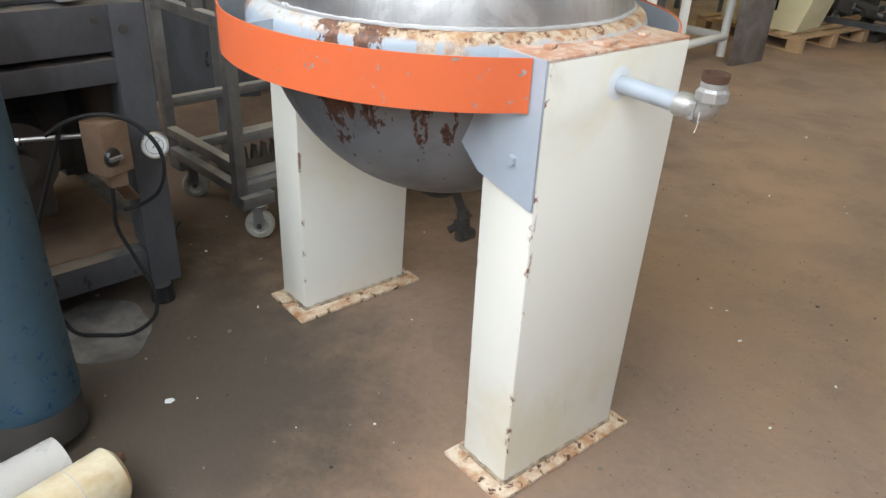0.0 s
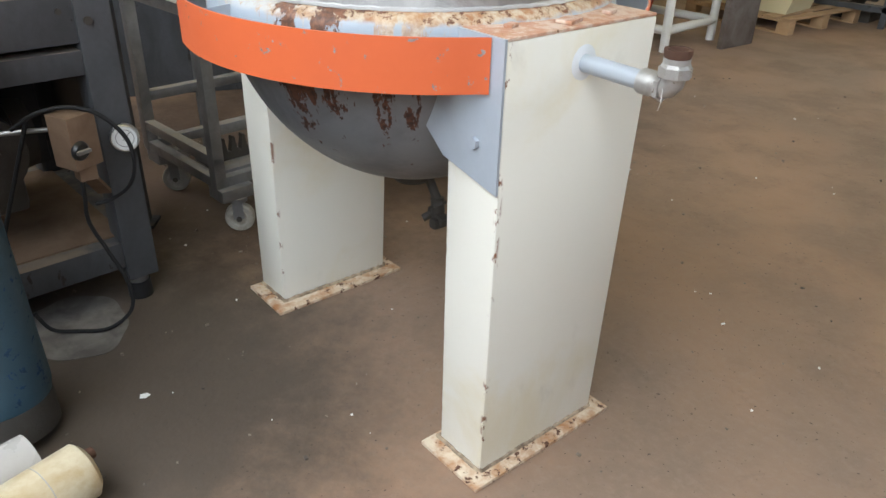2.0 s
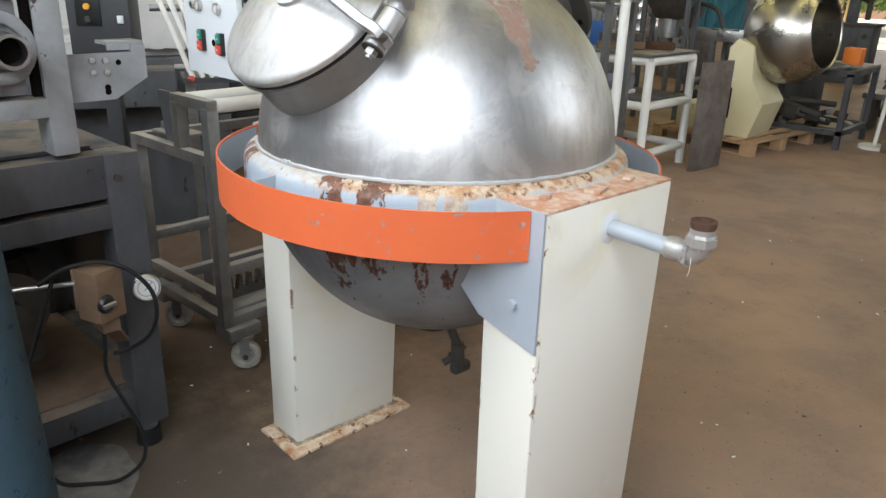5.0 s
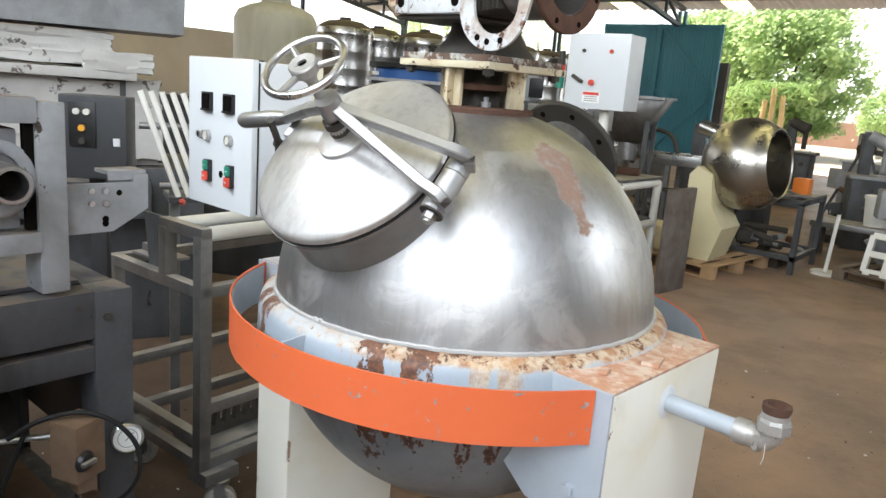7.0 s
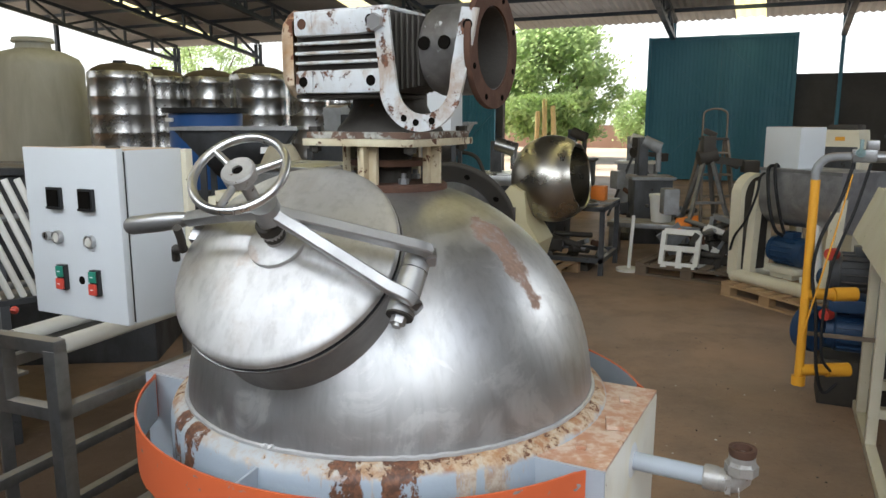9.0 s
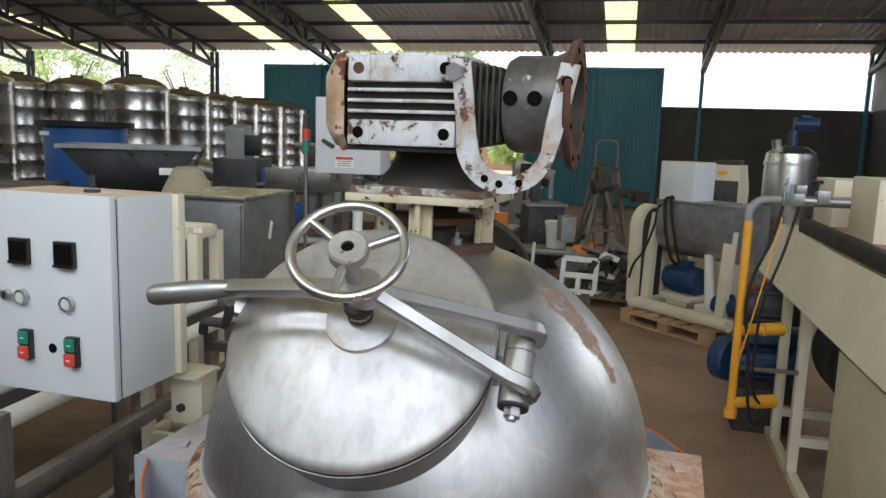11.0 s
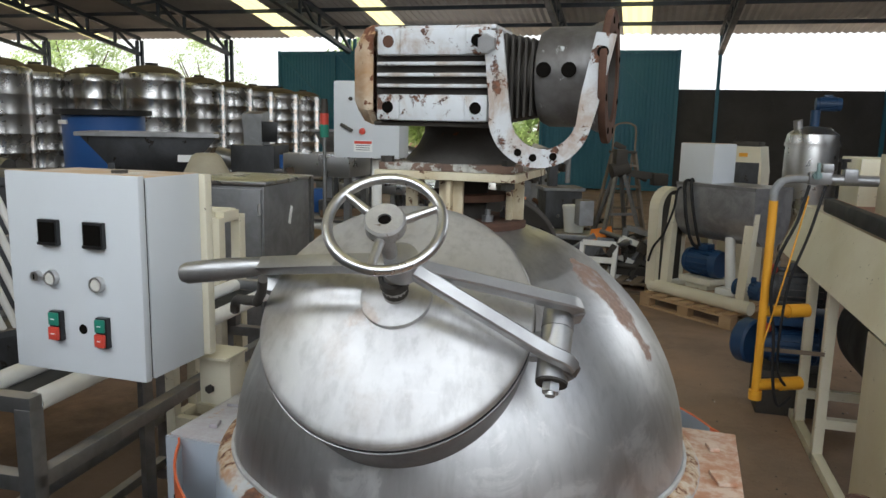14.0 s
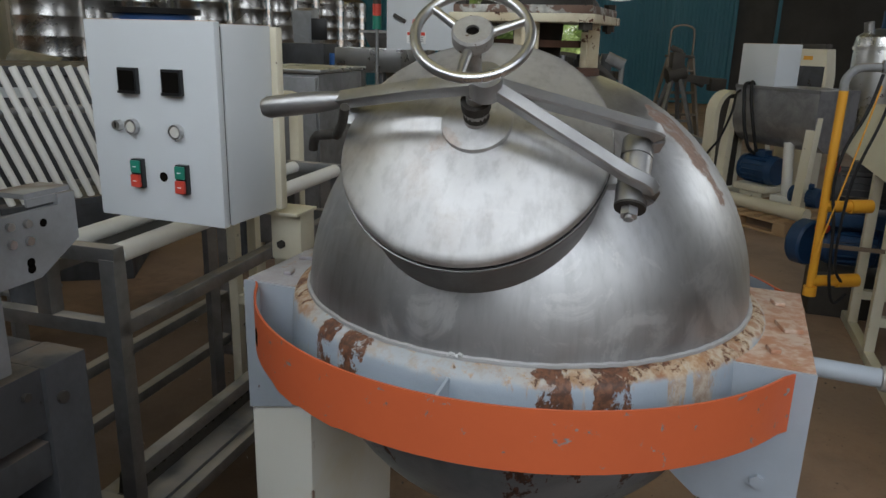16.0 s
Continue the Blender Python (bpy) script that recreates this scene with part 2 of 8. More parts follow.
def floor_material():
    m = bpy.data.materials.new("dusty_concrete")
    m.use_nodes = True
    nt = m.node_tree
    p = nt.nodes["Principled BSDF"]
    co = nt.nodes.new("ShaderNodeTexCoord").outputs["Object"]
    big = ramp(nt, noise_node(nt, co, 0.7, 5, 0.55, 0.1), 0.36, 0.62)
    mid = ramp(nt, noise_node(nt, co, 1.9, 8, 0.66, 0.15), 0.4, 0.68)
    blot = ramp(nt, noise_node(nt, co, 5.5, 9, 0.75, 0.6), 0.56, 0.72)
    fine = noise_node(nt, co, 34, 5, 0.7)
    speck = ramp(nt, noise_node(nt, co, 75, 2, 0.5), 0.68, 0.74)
    scuff = ramp(nt, noise_node(nt, stretch(nt, co, 1.0, 0.4, 1.0), 9, 7, 0.72, 0.2), 0.6, 0.74)
    col = mix_rgb(nt, big, (0.255, 0.178, 0.13), (0.35, 0.222, 0.148))
    col = mix_rgb(nt, math_node(nt, "MULTIPLY", mid, 0.45), col, (0.16, 0.125, 0.1))
    col = mix_rgb(nt, math_node(nt, "MULTIPLY", blot, 0.35), col, (0.1, 0.078, 0.066))
    col = mix_rgb(nt, math_node(nt, "MULTIPLY", scuff, 0.3), col, (0.34, 0.28, 0.23))
    col = mix_rgb(nt, math_node(nt, "MULTIPLY", ramp(nt, fine, 0.4, 0.8), 0.4), col, (0.31, 0.24, 0.185))
    col = mix_rgb(nt, math_node(nt, "MULTIPLY", speck, 0.75), col, (0.05, 0.035, 0.03))
    # sooty oil stain beside the forming machine
    far = nt.nodes.new("ShaderNodeVectorMath")
    far.operation = "DISTANCE"
    nt.links.new(co, far.inputs[0])
    far.inputs[1].default_value = (-0.45, -0.95, 0.0)
    ragged = math_node(nt, "MULTIPLY", math_node(nt, "SUBTRACT", noise_node(nt, co, 3.5, 8, 0.7), 0.5), 1.1)
    soot = math_node(nt, "SUBTRACT", 1.0, ramp(nt, math_node(nt, "ADD", far.outputs["Value"], ragged), 0.5, 1.3))
    col = mix_rgb(nt, math_node(nt, "MULTIPLY", soot, 0.85), col, (0.058, 0.053, 0.045))
    # shade under the roller cart and the forming machine, painted into the floor colour
    cart_shade = nt.nodes.new("ShaderNodeVectorMath")
    cart_shade.operation = "DISTANCE"
    nt.links.new(stretch(nt, co, 1.0, 0.62, 1.0), cart_shade.inputs[0])
    cart_shade.inputs[1].default_value = (-1.75, 0.65, 0.0)
    spread = math_node(nt, "SUBTRACT", 1.0, ramp(nt, math_node(nt, "ADD", cart_shade.outputs["Value"], ragged), 0.8, 1.6))
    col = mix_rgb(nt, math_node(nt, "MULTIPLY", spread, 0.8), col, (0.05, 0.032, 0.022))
    nt.links.new(col, p.inputs["Base Color"])
    rg = math_node(nt, "ADD", math_node(nt, "MULTIPLY", mid, 0.15), 0.52)
    nt.links.new(rg, p.inputs["Roughness"])
    p.inputs["Specular IOR Level"].default_value = 0.22
    b = nt.nodes.new("ShaderNodeBump")
    b.inputs["Strength"].default_value, b.inputs["Distance"].default_value = 0.35, 0.006
    nt.links.new(fine, b.inputs["Height"])
    nt.links.new(b.outputs["Normal"], p.inputs["Normal"])
    return m


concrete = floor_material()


def dome_material(name, a, b, width0, width1, strength, stain, bright=(0.54, 0.535, 0.53), dull=(0.43, 0.425, 0.42), matt=0.385):
    """Brushed stainless steel with handling marks and one brown stain along a line."""
    m = bpy.data.materials.new(name)
    m.use_nodes = True
    nt = m.node_tree
    p = nt.nodes["Principled BSDF"]
    co = nt.nodes.new("ShaderNodeTexCoord").outputs["Object"]
    big = ramp(nt, noise_node(nt, co, 3.2, 6, 0.62, 0.5), 0.35, 0.7)
    strk = noise_node(nt, stretch(nt, co, 9, 9, 0.8), 6, 5, 0.6)
    grain = noise_node(nt, co, 130, 3, 0.6)
    col = mix_rgb(nt, math_node(nt, "MULTIPLY", big, 0.6), bright, dull)
    col = mix_rgb(nt, math_node(nt, "MULTIPLY", ramp(nt, strk, 0.42, 0.7), 0.35), col, (0.35, 0.34, 0.33))
    # rubbed film marks and a faint rust run
    film = ramp(nt, noise_node(nt, co, 7, 9, 0.72, 1.0), 0.53, 0.6)
    col = mix_rgb(nt, math_node(nt, "MULTIPLY", film, 0.5), col, (0.68, 0.67, 0.65))
    brown = ramp(nt, noise_node(nt, stretch(nt, co, 1, 1, 0.5), 5.0, 6, 0.65, 0.5), 0.5, 0.74)
    col = mix_rgb(nt, math_node(nt, "MULTIPLY", brown, 0.55), col, (0.36, 0.285, 0.23))
    # the patch: distance to a slanted line on the flank, frayed by noise
    a, b = Vector(a), Vector(b)
    axis = (b - a)
    sub = nt.nodes.new("ShaderNodeVectorMath")
    sub.operation = "SUBTRACT"
    nt.links.new(co, sub.inputs[0])
    sub.inputs[1].default_value = a
    dot = nt.nodes.new("ShaderNodeVectorMath")
    dot.operation = "DOT_PRODUCT"
    nt.links.new(sub.outputs[0], dot.inputs[0])
    dot.inputs[1].default_value = axis / axis.length_squared
    along = math_node(nt, "MINIMUM", math_node(nt, "MAXIMUM", dot.outputs["Value"], 0.0), 1.0)
    near = nt.nodes.new("ShaderNodeVectorMath")
    near.operation = "SCALE"
    near.inputs[0].default_value = axis
    nt.links.new(along, near.inputs["Scale"])
    off = nt.nodes.new("ShaderNodeVectorMath")
    off.operation = "DISTANCE"
    nt.links.new(sub.outputs[0], off.inputs[0])
    nt.links.new(near.outputs[0], off.inputs[1])
    fray = math_node(nt, "MULTIPLY", math_node(nt, "SUBTRACT", noise_node(nt, co, 22, 7, 0.75), 0.5), 0.075)
    width = math_node(nt, "ADD", math_node(nt, "MULTIPLY", along, width1 - width0), width0)
    edge = math_node(nt, "SUBTRACT", math_node(nt, "ADD", off.outputs["Value"], fray), width)
    patch = math_node(nt, "MULTIPLY", math_node(nt, "SUBTRACT", 1.0, ramp(nt, edge, -0.006, 0.004)), math_node(nt, "SUBTRACT", 1.0, math_node(nt, "MULTIPLY", ramp(nt, noise_node(nt, co, 38, 6, 0.7), 0.5, 0.68), 0.55)))
    patch = math_node(nt, "MULTIPLY", patch, strength)
    col = mix_rgb(nt, patch, col, mix_rgb(nt, ramp(nt, grain, 0.3, 0.7), stain, tuple(c * 0.72 for c in stain)))
    nt.links.new(col, p.inputs["Base Color"])
    rg = math_node(nt, "ADD", math_node(nt, "MULTIPLY", big, 0.1), matt)
    rg = math_node(nt, "ADD", rg, math_node(nt, "MULTIPLY", ramp(nt, strk, 0.4, 0.8), 0.06))
    rg = math_node(nt, "ADD", rg, math_node(nt, "MULTIPLY", film, 0.09))
    rg = math_node(nt, "MAXIMUM", rg, math_node(nt, "MULTIPLY", patch, 0.7))
    nt.links.new(rg, p.inputs["Roughness"])
    brush = nt.nodes.new("ShaderNodeTangent")
    brush.direction_type, brush.axis = "RADIAL", "Z"
    p.inputs["Anisotropic"].default_value, p.inputs["Anisotropic Rotation"].default_value = 0.3, 0.25
    nt.links.new(brush.outputs["Tangent"], p.inputs["Tangent"])
    nt.links.new(math_node(nt, "SUBTRACT", 1.0, math_node(nt, "MULTIPLY", patch, 0.85)), p.inputs["Metallic"])
    bp = nt.nodes.new("ShaderNodeBump")
    bp.inputs["Strength"].default_value, bp.inputs["Distance"].default_value = 0.1, 0.008
    nt.links.new(noise_node(nt, co, 6, 2, 0.4), bp.inputs["Height"])
    nt.links.new(bp.outputs["Normal"], p.inputs["Normal"])
    return m


def round_zones(nt, sep, spans, soft):
    """1 within spans of the angle about z (from, to, strength), 0 elsewhere."""
    az = math_node(nt, "ARCTAN2", sep.outputs["Y"], sep.outputs["X"])
    total = None
    for lo, hi, k in spans:
        up = ramp(nt, az, radians(lo - soft), radians(lo + soft))
        down = math_node(nt, "SUBTRACT", 1.0, ramp(nt, az, radians(hi - soft), radians(hi + soft)))
        z = math_node(nt, "MULTIPLY", math_node(nt, "MULTIPLY", up, down), k)
        total = z if total is None else math_node(nt, "MAXIMUM", total, z)
    return total


def skirt_material(deck=False):
    """Blue-grey paint that peels to rust in runs, mostly on the side of the pipe, with a cream and ochre ledge."""
    m = bpy.data.materials.new("peeling_deck_paint" if deck else "peeling_skirt_paint")
    m.use_nodes = True
    nt = m.node_tree
    p = nt.nodes["Principled BSDF"]
    co = nt.nodes.new("ShaderNodeTexCoord").outputs["Object"]
    sep = nt.nodes.new("ShaderNodeSeparateXYZ")
    nt.links.new(co, sep.inputs[0])
    side = ramp(nt, sep.outputs["X"], -0.1, 0.3)
    zones = round_zones(nt, sep, ((-123.5, -117, 1.0), (-115, -107, 0.85), (-72, -65, 0.9), (-61.5, -53.5, 1.0)), 1.0)
    drips = round_zones(nt, sep, ((-46.5, -41.5, 1.0), (-39.5, -34.5, 1.0), (-66, -62, 0.6)), 1.2)
    left = ramp(nt, math_node(nt, "MULTIPLY", sep.outputs["X"], -1.0), 0.26, 0.36)
    flank = math_node(nt, "MAXIMUM", side, left)
    ledge = ramp(nt, math_node(nt, "ADD", sep.outputs["Z"], math_node(nt, "MULTIPLY", noise_node(nt, co, 14, 4), 0.03)), 1.076, 1.088)
    w = noise_node(nt, stretch(nt, co, 1, 1, 0.6), 27, 11, 0.78, 0.15)
    w = math_node(nt, "ADD", w, math_node(nt, "MULTIPLY", math_node(nt, "MULTIPLY", flank, ledge), 0.0 if deck else 0.1))
    w = math_node(nt, "ADD", w, math_node(nt, "MULTIPLY", noise_node(nt, co, 3.5, 3), 0.16))
    w = math_node(nt, "ADD", w, math_node(nt, "MULTIPLY", ramp(nt, sep.outputs["Z"], 0.97, 1.06), 0.05))
    rusty = ramp(nt, w, 0.765, 0.79)
    halo = ramp(nt, w, 0.69, 0.765)
    if not deck:
        peel = noise_node(nt, stretch(nt, co, 1, 1, 0.7), 24, 11, 0.74, 0.2)
        rusty = math_node(nt, "MAXIMUM", rusty, ramp(nt, math_node(nt, "ADD", peel, math_node(nt, "MULTIPLY", zones, 0.2)), 0.645, 0.66))
        ragged = noise_node(nt, stretch(nt, co, 1, 1, 0.15), 34, 6, 0.7)
        halo = math_node(nt, "MAXIMUM", halo, ramp(nt, math_node(nt, "ADD", ragged, math_node(nt, "MULTIPLY", drips, 0.2)), 0.58, 0.68))
    grain = noise_node(nt, co, 60, 5, 0.7)
    ochre = noise_node(nt, co, 22, 6, 0.7)
    blue = mix_rgb(nt, math_node(nt, "MULTIPLY", ramp(nt, noise_node(nt, co, 4, 5), 0.35, 0.7), 0.6), (0.36, 0.41, 0.465), (0.3, 0.335, 0.37))
    pale = mix_rgb(nt, ramp(nt, ochre, 0.45, 0.62), (0.43, 0.45, 0.46), (0.42, 0.36, 0.3))
    cr = mix_rgb(nt, ramp(nt, ochre, 0.42, 0.58), (0.52, 0.43, 0.32), (0.34, 0.16, 0.075))
    cr = mix_rgb(nt, math_node(nt, "MAXIMUM", ramp(nt, sep.outputs["X"], 0.02, 0.3), left), pale, cr)
    dusty = mix_rgb(nt, ramp(nt, ochre, 0.38, 0.6), (0.58, 0.45, 0.36), (0.44, 0.22, 0.13))
    col = mix_rgb(nt, ledge if not deck else math_node(nt, "ADD", math_node(nt, "MULTIPLY", side, 0.7), 0.3), blue, dusty if deck else cr)
    col = mix_rgb(nt, math_node(nt, "MULTIPLY", halo, 0.75), col, mix_rgb(nt, ramp(nt, grain, 0.35, 0.65), (0.58, 0.45, 0.31), (0.4, 0.22, 0.1)))
    col = mix_rgb(nt, rusty, col, mix_rgb(nt, ramp(nt, grain, 0.35, 0.62), (0.23, 0.098, 0.05), (0.09, 0.043, 0.028)))
    nt.links.new(col, p.inputs["Base Color"])
    nt.links.new(math_node(nt, "ADD", math_node(nt, "MULTIPLY", halo, 0.35), 0.45), p.inputs["Roughness"])
    b = nt.nodes.new("ShaderNodeBump")
    b.inputs["Strength"].default_value, b.inputs["Distance"].default_value = 0.6, 0.003
    nt.links.new(math_node(nt, "SUBTRACT", math_node(nt, "MULTIPLY", grain, 0.5), rusty), b.inputs["Height"])
    nt.links.new(b.outputs["Normal"], p.inputs["Normal"])
    return m


def leg_material():
    """Cream paint, chipped to rust along the upright front edges, yellowed in places."""
    m = bpy.data.materials.new("chipped_leg_paint")
    m.use_nodes = True
    nt = m.node_tree
    p = nt.nodes["Principled BSDF"]
    co = nt.nodes.new("ShaderNodeTexCoord").outputs["Object"]
    sep = nt.nodes.new("ShaderNodeSeparateXYZ")
    nt.links.new(co, sep.inputs[0])
    ax = math_node(nt, "ABSOLUTE", math_node(nt, "SUBTRACT", math_node(nt, "ABSOLUTE", sep.outputs["X"]), 0.4865))
    near = math_node(nt, "MULTIPLY", ramp(nt, ax, 0.068, 0.078), ramp(nt, math_node(nt, "MULTIPLY", sep.outputs["Y"], -1.0), 0.205, 0.216))
    n1 = noise_node(nt, stretch(nt, co, 1, 1, 0.5), 26, 6, 0.7)
    chips = math_node(nt, "MULTIPLY", near, ramp(nt, n1, 0.55, 0.58))
    spots = ramp(nt, noise_node(nt, stretch(nt, co, 1, 1, 0.4), 17, 4, 0.6), 0.775, 0.79)
    chips = math_node(nt, "MAXIMUM", chips, spots)
    stain = ramp(nt, noise_node(nt, co, 2.6, 6, 0.6, 0.4), 0.5, 0.72)
    grime = ramp(nt, noise_node(nt, stretch(nt, co, 1, 1, 0.6), 5.5, 6, 0.65, 0.3), 0.6, 0.78)
    col = mix_rgb(nt, math_node(nt, "MULTIPLY", stain, 0.6), (0.74, 0.72, 0.64), (0.66, 0.58, 0.38))
    col = mix_rgb(nt, math_node(nt, "MULTIPLY", grime, 0.35), col, (0.4, 0.37, 0.31))
    col = mix_rgb(nt, chips, col, (0.2, 0.085, 0.04))
    nt.links.new(col, p.inputs["Base Color"])
    nt.links.new(math_node(nt, "ADD", math_node(nt, "MULTIPLY", chips, 0.4), math_node(nt, "ADD", math_node(nt, "MULTIPLY", stain, 0.1), 0.38)), p.inputs["Roughness"])
    b = nt.nodes.new("ShaderNodeBump")
    b.inputs["Strength"].default_value, b.inputs["Distance"].default_value = 0.3, 0.004
    nt.links.new(math_node(nt, "SUBTRACT", math_node(nt, "MULTIPLY", noise_node(nt, co, 9, 4), 0.5), chips), b.inputs["Height"])
    nt.links.new(b.outputs["Normal"], p.inputs["Normal"])
    return m


def flaked_material():
    """Dirty white machine paint: brown stain film over much of it, flaked to rust at patches."""
    m = bpy.data.materials.new("flaked_white_paint")
    m.use_nodes = True
    nt = m.node_tree
    p = nt.nodes["Principled BSDF"]
    co = nt.nodes.new("ShaderNodeTexCoord").outputs["Object"]
    grain = noise_node(nt, co, 90, 4, 0.7)
    tone = ramp(nt, noise_node(nt, co, 9, 6, 0.65, 0.5), 0.35, 0.7)
    stain = ramp(nt, noise_node(nt, stretch(nt, co, 1, 1, 0.6), 16, 8, 0.72, 0.4), 0.45, 0.66)
    flake = ramp(nt, noise_node(nt, co, 24, 10, 0.76, 0.3), 0.56, 0.58)
    col = mix_rgb(nt, math_node(nt, "MULTIPLY", tone, 0.6), (0.58, 0.6, 0.61), (0.44, 0.44, 0.42))
    col = mix_rgb(nt, math_node(nt, "MULTIPLY", stain, 0.72), col, (0.32, 0.21, 0.13))
    col = mix_rgb(nt, flake, col, mix_rgb(nt, ramp(nt, grain, 0.35, 0.65), (0.2, 0.085, 0.045), (0.07, 0.04, 0.03)))
    nt.links.new(col, p.inputs["Base Color"])
    nt.links.new(math_node(nt, "ADD", math_node(nt, "MULTIPLY", flake, 0.35), math_node(nt, "ADD", math_node(nt, "MULTIPLY", stain, 0.1), 0.42)), p.inputs["Roughness"])
    b = nt.nodes.new("ShaderNodeBump")
    b.inputs["Strength"].default_value, b.inputs["Distance"].default_value = 0.6, 0.003
    nt.links.new(math_node(nt, "SUBTRACT", math_node(nt, "MULTIPLY", grain, 0.4), flake), b.inputs["Height"])
    nt.links.new(b.outputs["Normal"], p.inputs["Normal"])
    return m


def bowl_material():
    """Dark blue-grey jacket with brown runs that start under the skirt."""
    m = bpy.data.materials.new("jacket_bowl_paint")
    m.use_nodes = True
    nt = m.node_tree
    p = nt.nodes["Principled BSDF"]
    co = nt.nodes.new("ShaderNodeTexCoord").outputs["Object"]
    sep = nt.nodes.new("ShaderNodeSeparateXYZ")
    nt.links.new(co, sep.inputs[0])
    grain = noise_node(nt, co, 70, 4, 0.65)
    tone = ramp(nt, noise_node(nt, co, 5, 6, 0.65, 0.4), 0.35, 0.7)
    runs = noise_node(nt, stretch(nt, co, 1, 1, 0.12), 30, 6, 0.7, 0.1)
    reach = math_node(nt, "MULTIPLY", ramp(nt, sep.outputs["Z"], 0.7, 0.96), 0.2)
    zones = round_zones(nt, sep, ((-78, -66, 1.0), (-63, -56, 0.9), (-48, -43, 0.8), (-40, -35, 1.0), (-120, -108, 0.9)), 2.0)
    side = math_node(nt, "SUBTRACT", math_node(nt, "MULTIPLY", zones, 0.17), 0.07)
    run = ramp(nt, math_node(nt, "ADD", math_node(nt, "ADD", runs, reach), side), 0.715, 0.745)
    col = mix_rgb(nt, math_node(nt, "MULTIPLY", tone, 0.7), (0.2, 0.215, 0.235), (0.125, 0.132, 0.145))
    col = mix_rgb(nt, run, col, mix_rgb(nt, ramp(nt, grain, 0.4, 0.62), (0.12, 0.05, 0.03), (0.05, 0.026, 0.02)))
    nt.links.new(col, p.inputs["Base Color"])
    p.inputs["Metallic"].default_value = 0.3
    nt.links.new(math_node(nt, "ADD", math_node(nt, "MULTIPLY", run, 0.3), math_node(nt, "ADD", math_node(nt, "MULTIPLY", tone, 0.12), 0.36)), p.inputs["Roughness"])
    b = nt.nodes.new("ShaderNodeBump")
    b.inputs["Strength"].default_value, b.inputs["Distance"].default_value = 0.15, 0.003
    nt.links.new(grain, b.inputs["Height"])
    nt.links.new(b.outputs["Normal"], p.inputs["Normal"])
    return m


flaked_white = flaked_material()
bowl_paint = bowl_material()
leg_paint = leg_material()
deck_paint = skirt_material(True)
dome_steel = dome_material("kettle_dome_steel", (0.383, -0.088, 1.32), (0.268, -0.06, 1.45), 0.016, 0.044, 0.92, (0.27, 0.155, 0.105))
lid_steel = dome_material("kettle_lid_steel", (-0.05, -0.55, 1.345), (-0.02, -0.475, 1.45), 0.008, 0.032, 0.4, (0.42, 0.26, 0.15), (0.62, 0.61, 0.6), (0.5, 0.49, 0.48), 0.475)
skirt_paint = skirt_material()


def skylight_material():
    m = bpy.data.materials.new("glowing_translucent_sheet")
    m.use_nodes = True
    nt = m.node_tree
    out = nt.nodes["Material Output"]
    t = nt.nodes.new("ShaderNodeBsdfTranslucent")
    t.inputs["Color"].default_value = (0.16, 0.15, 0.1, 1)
    # emission stands in for the daylight that passes through the sheet
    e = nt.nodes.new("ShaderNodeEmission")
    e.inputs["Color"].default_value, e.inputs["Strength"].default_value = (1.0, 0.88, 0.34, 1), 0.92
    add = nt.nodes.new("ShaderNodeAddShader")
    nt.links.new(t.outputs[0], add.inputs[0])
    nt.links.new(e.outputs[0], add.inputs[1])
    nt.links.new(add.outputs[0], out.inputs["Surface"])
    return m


skylight = skylight_material()


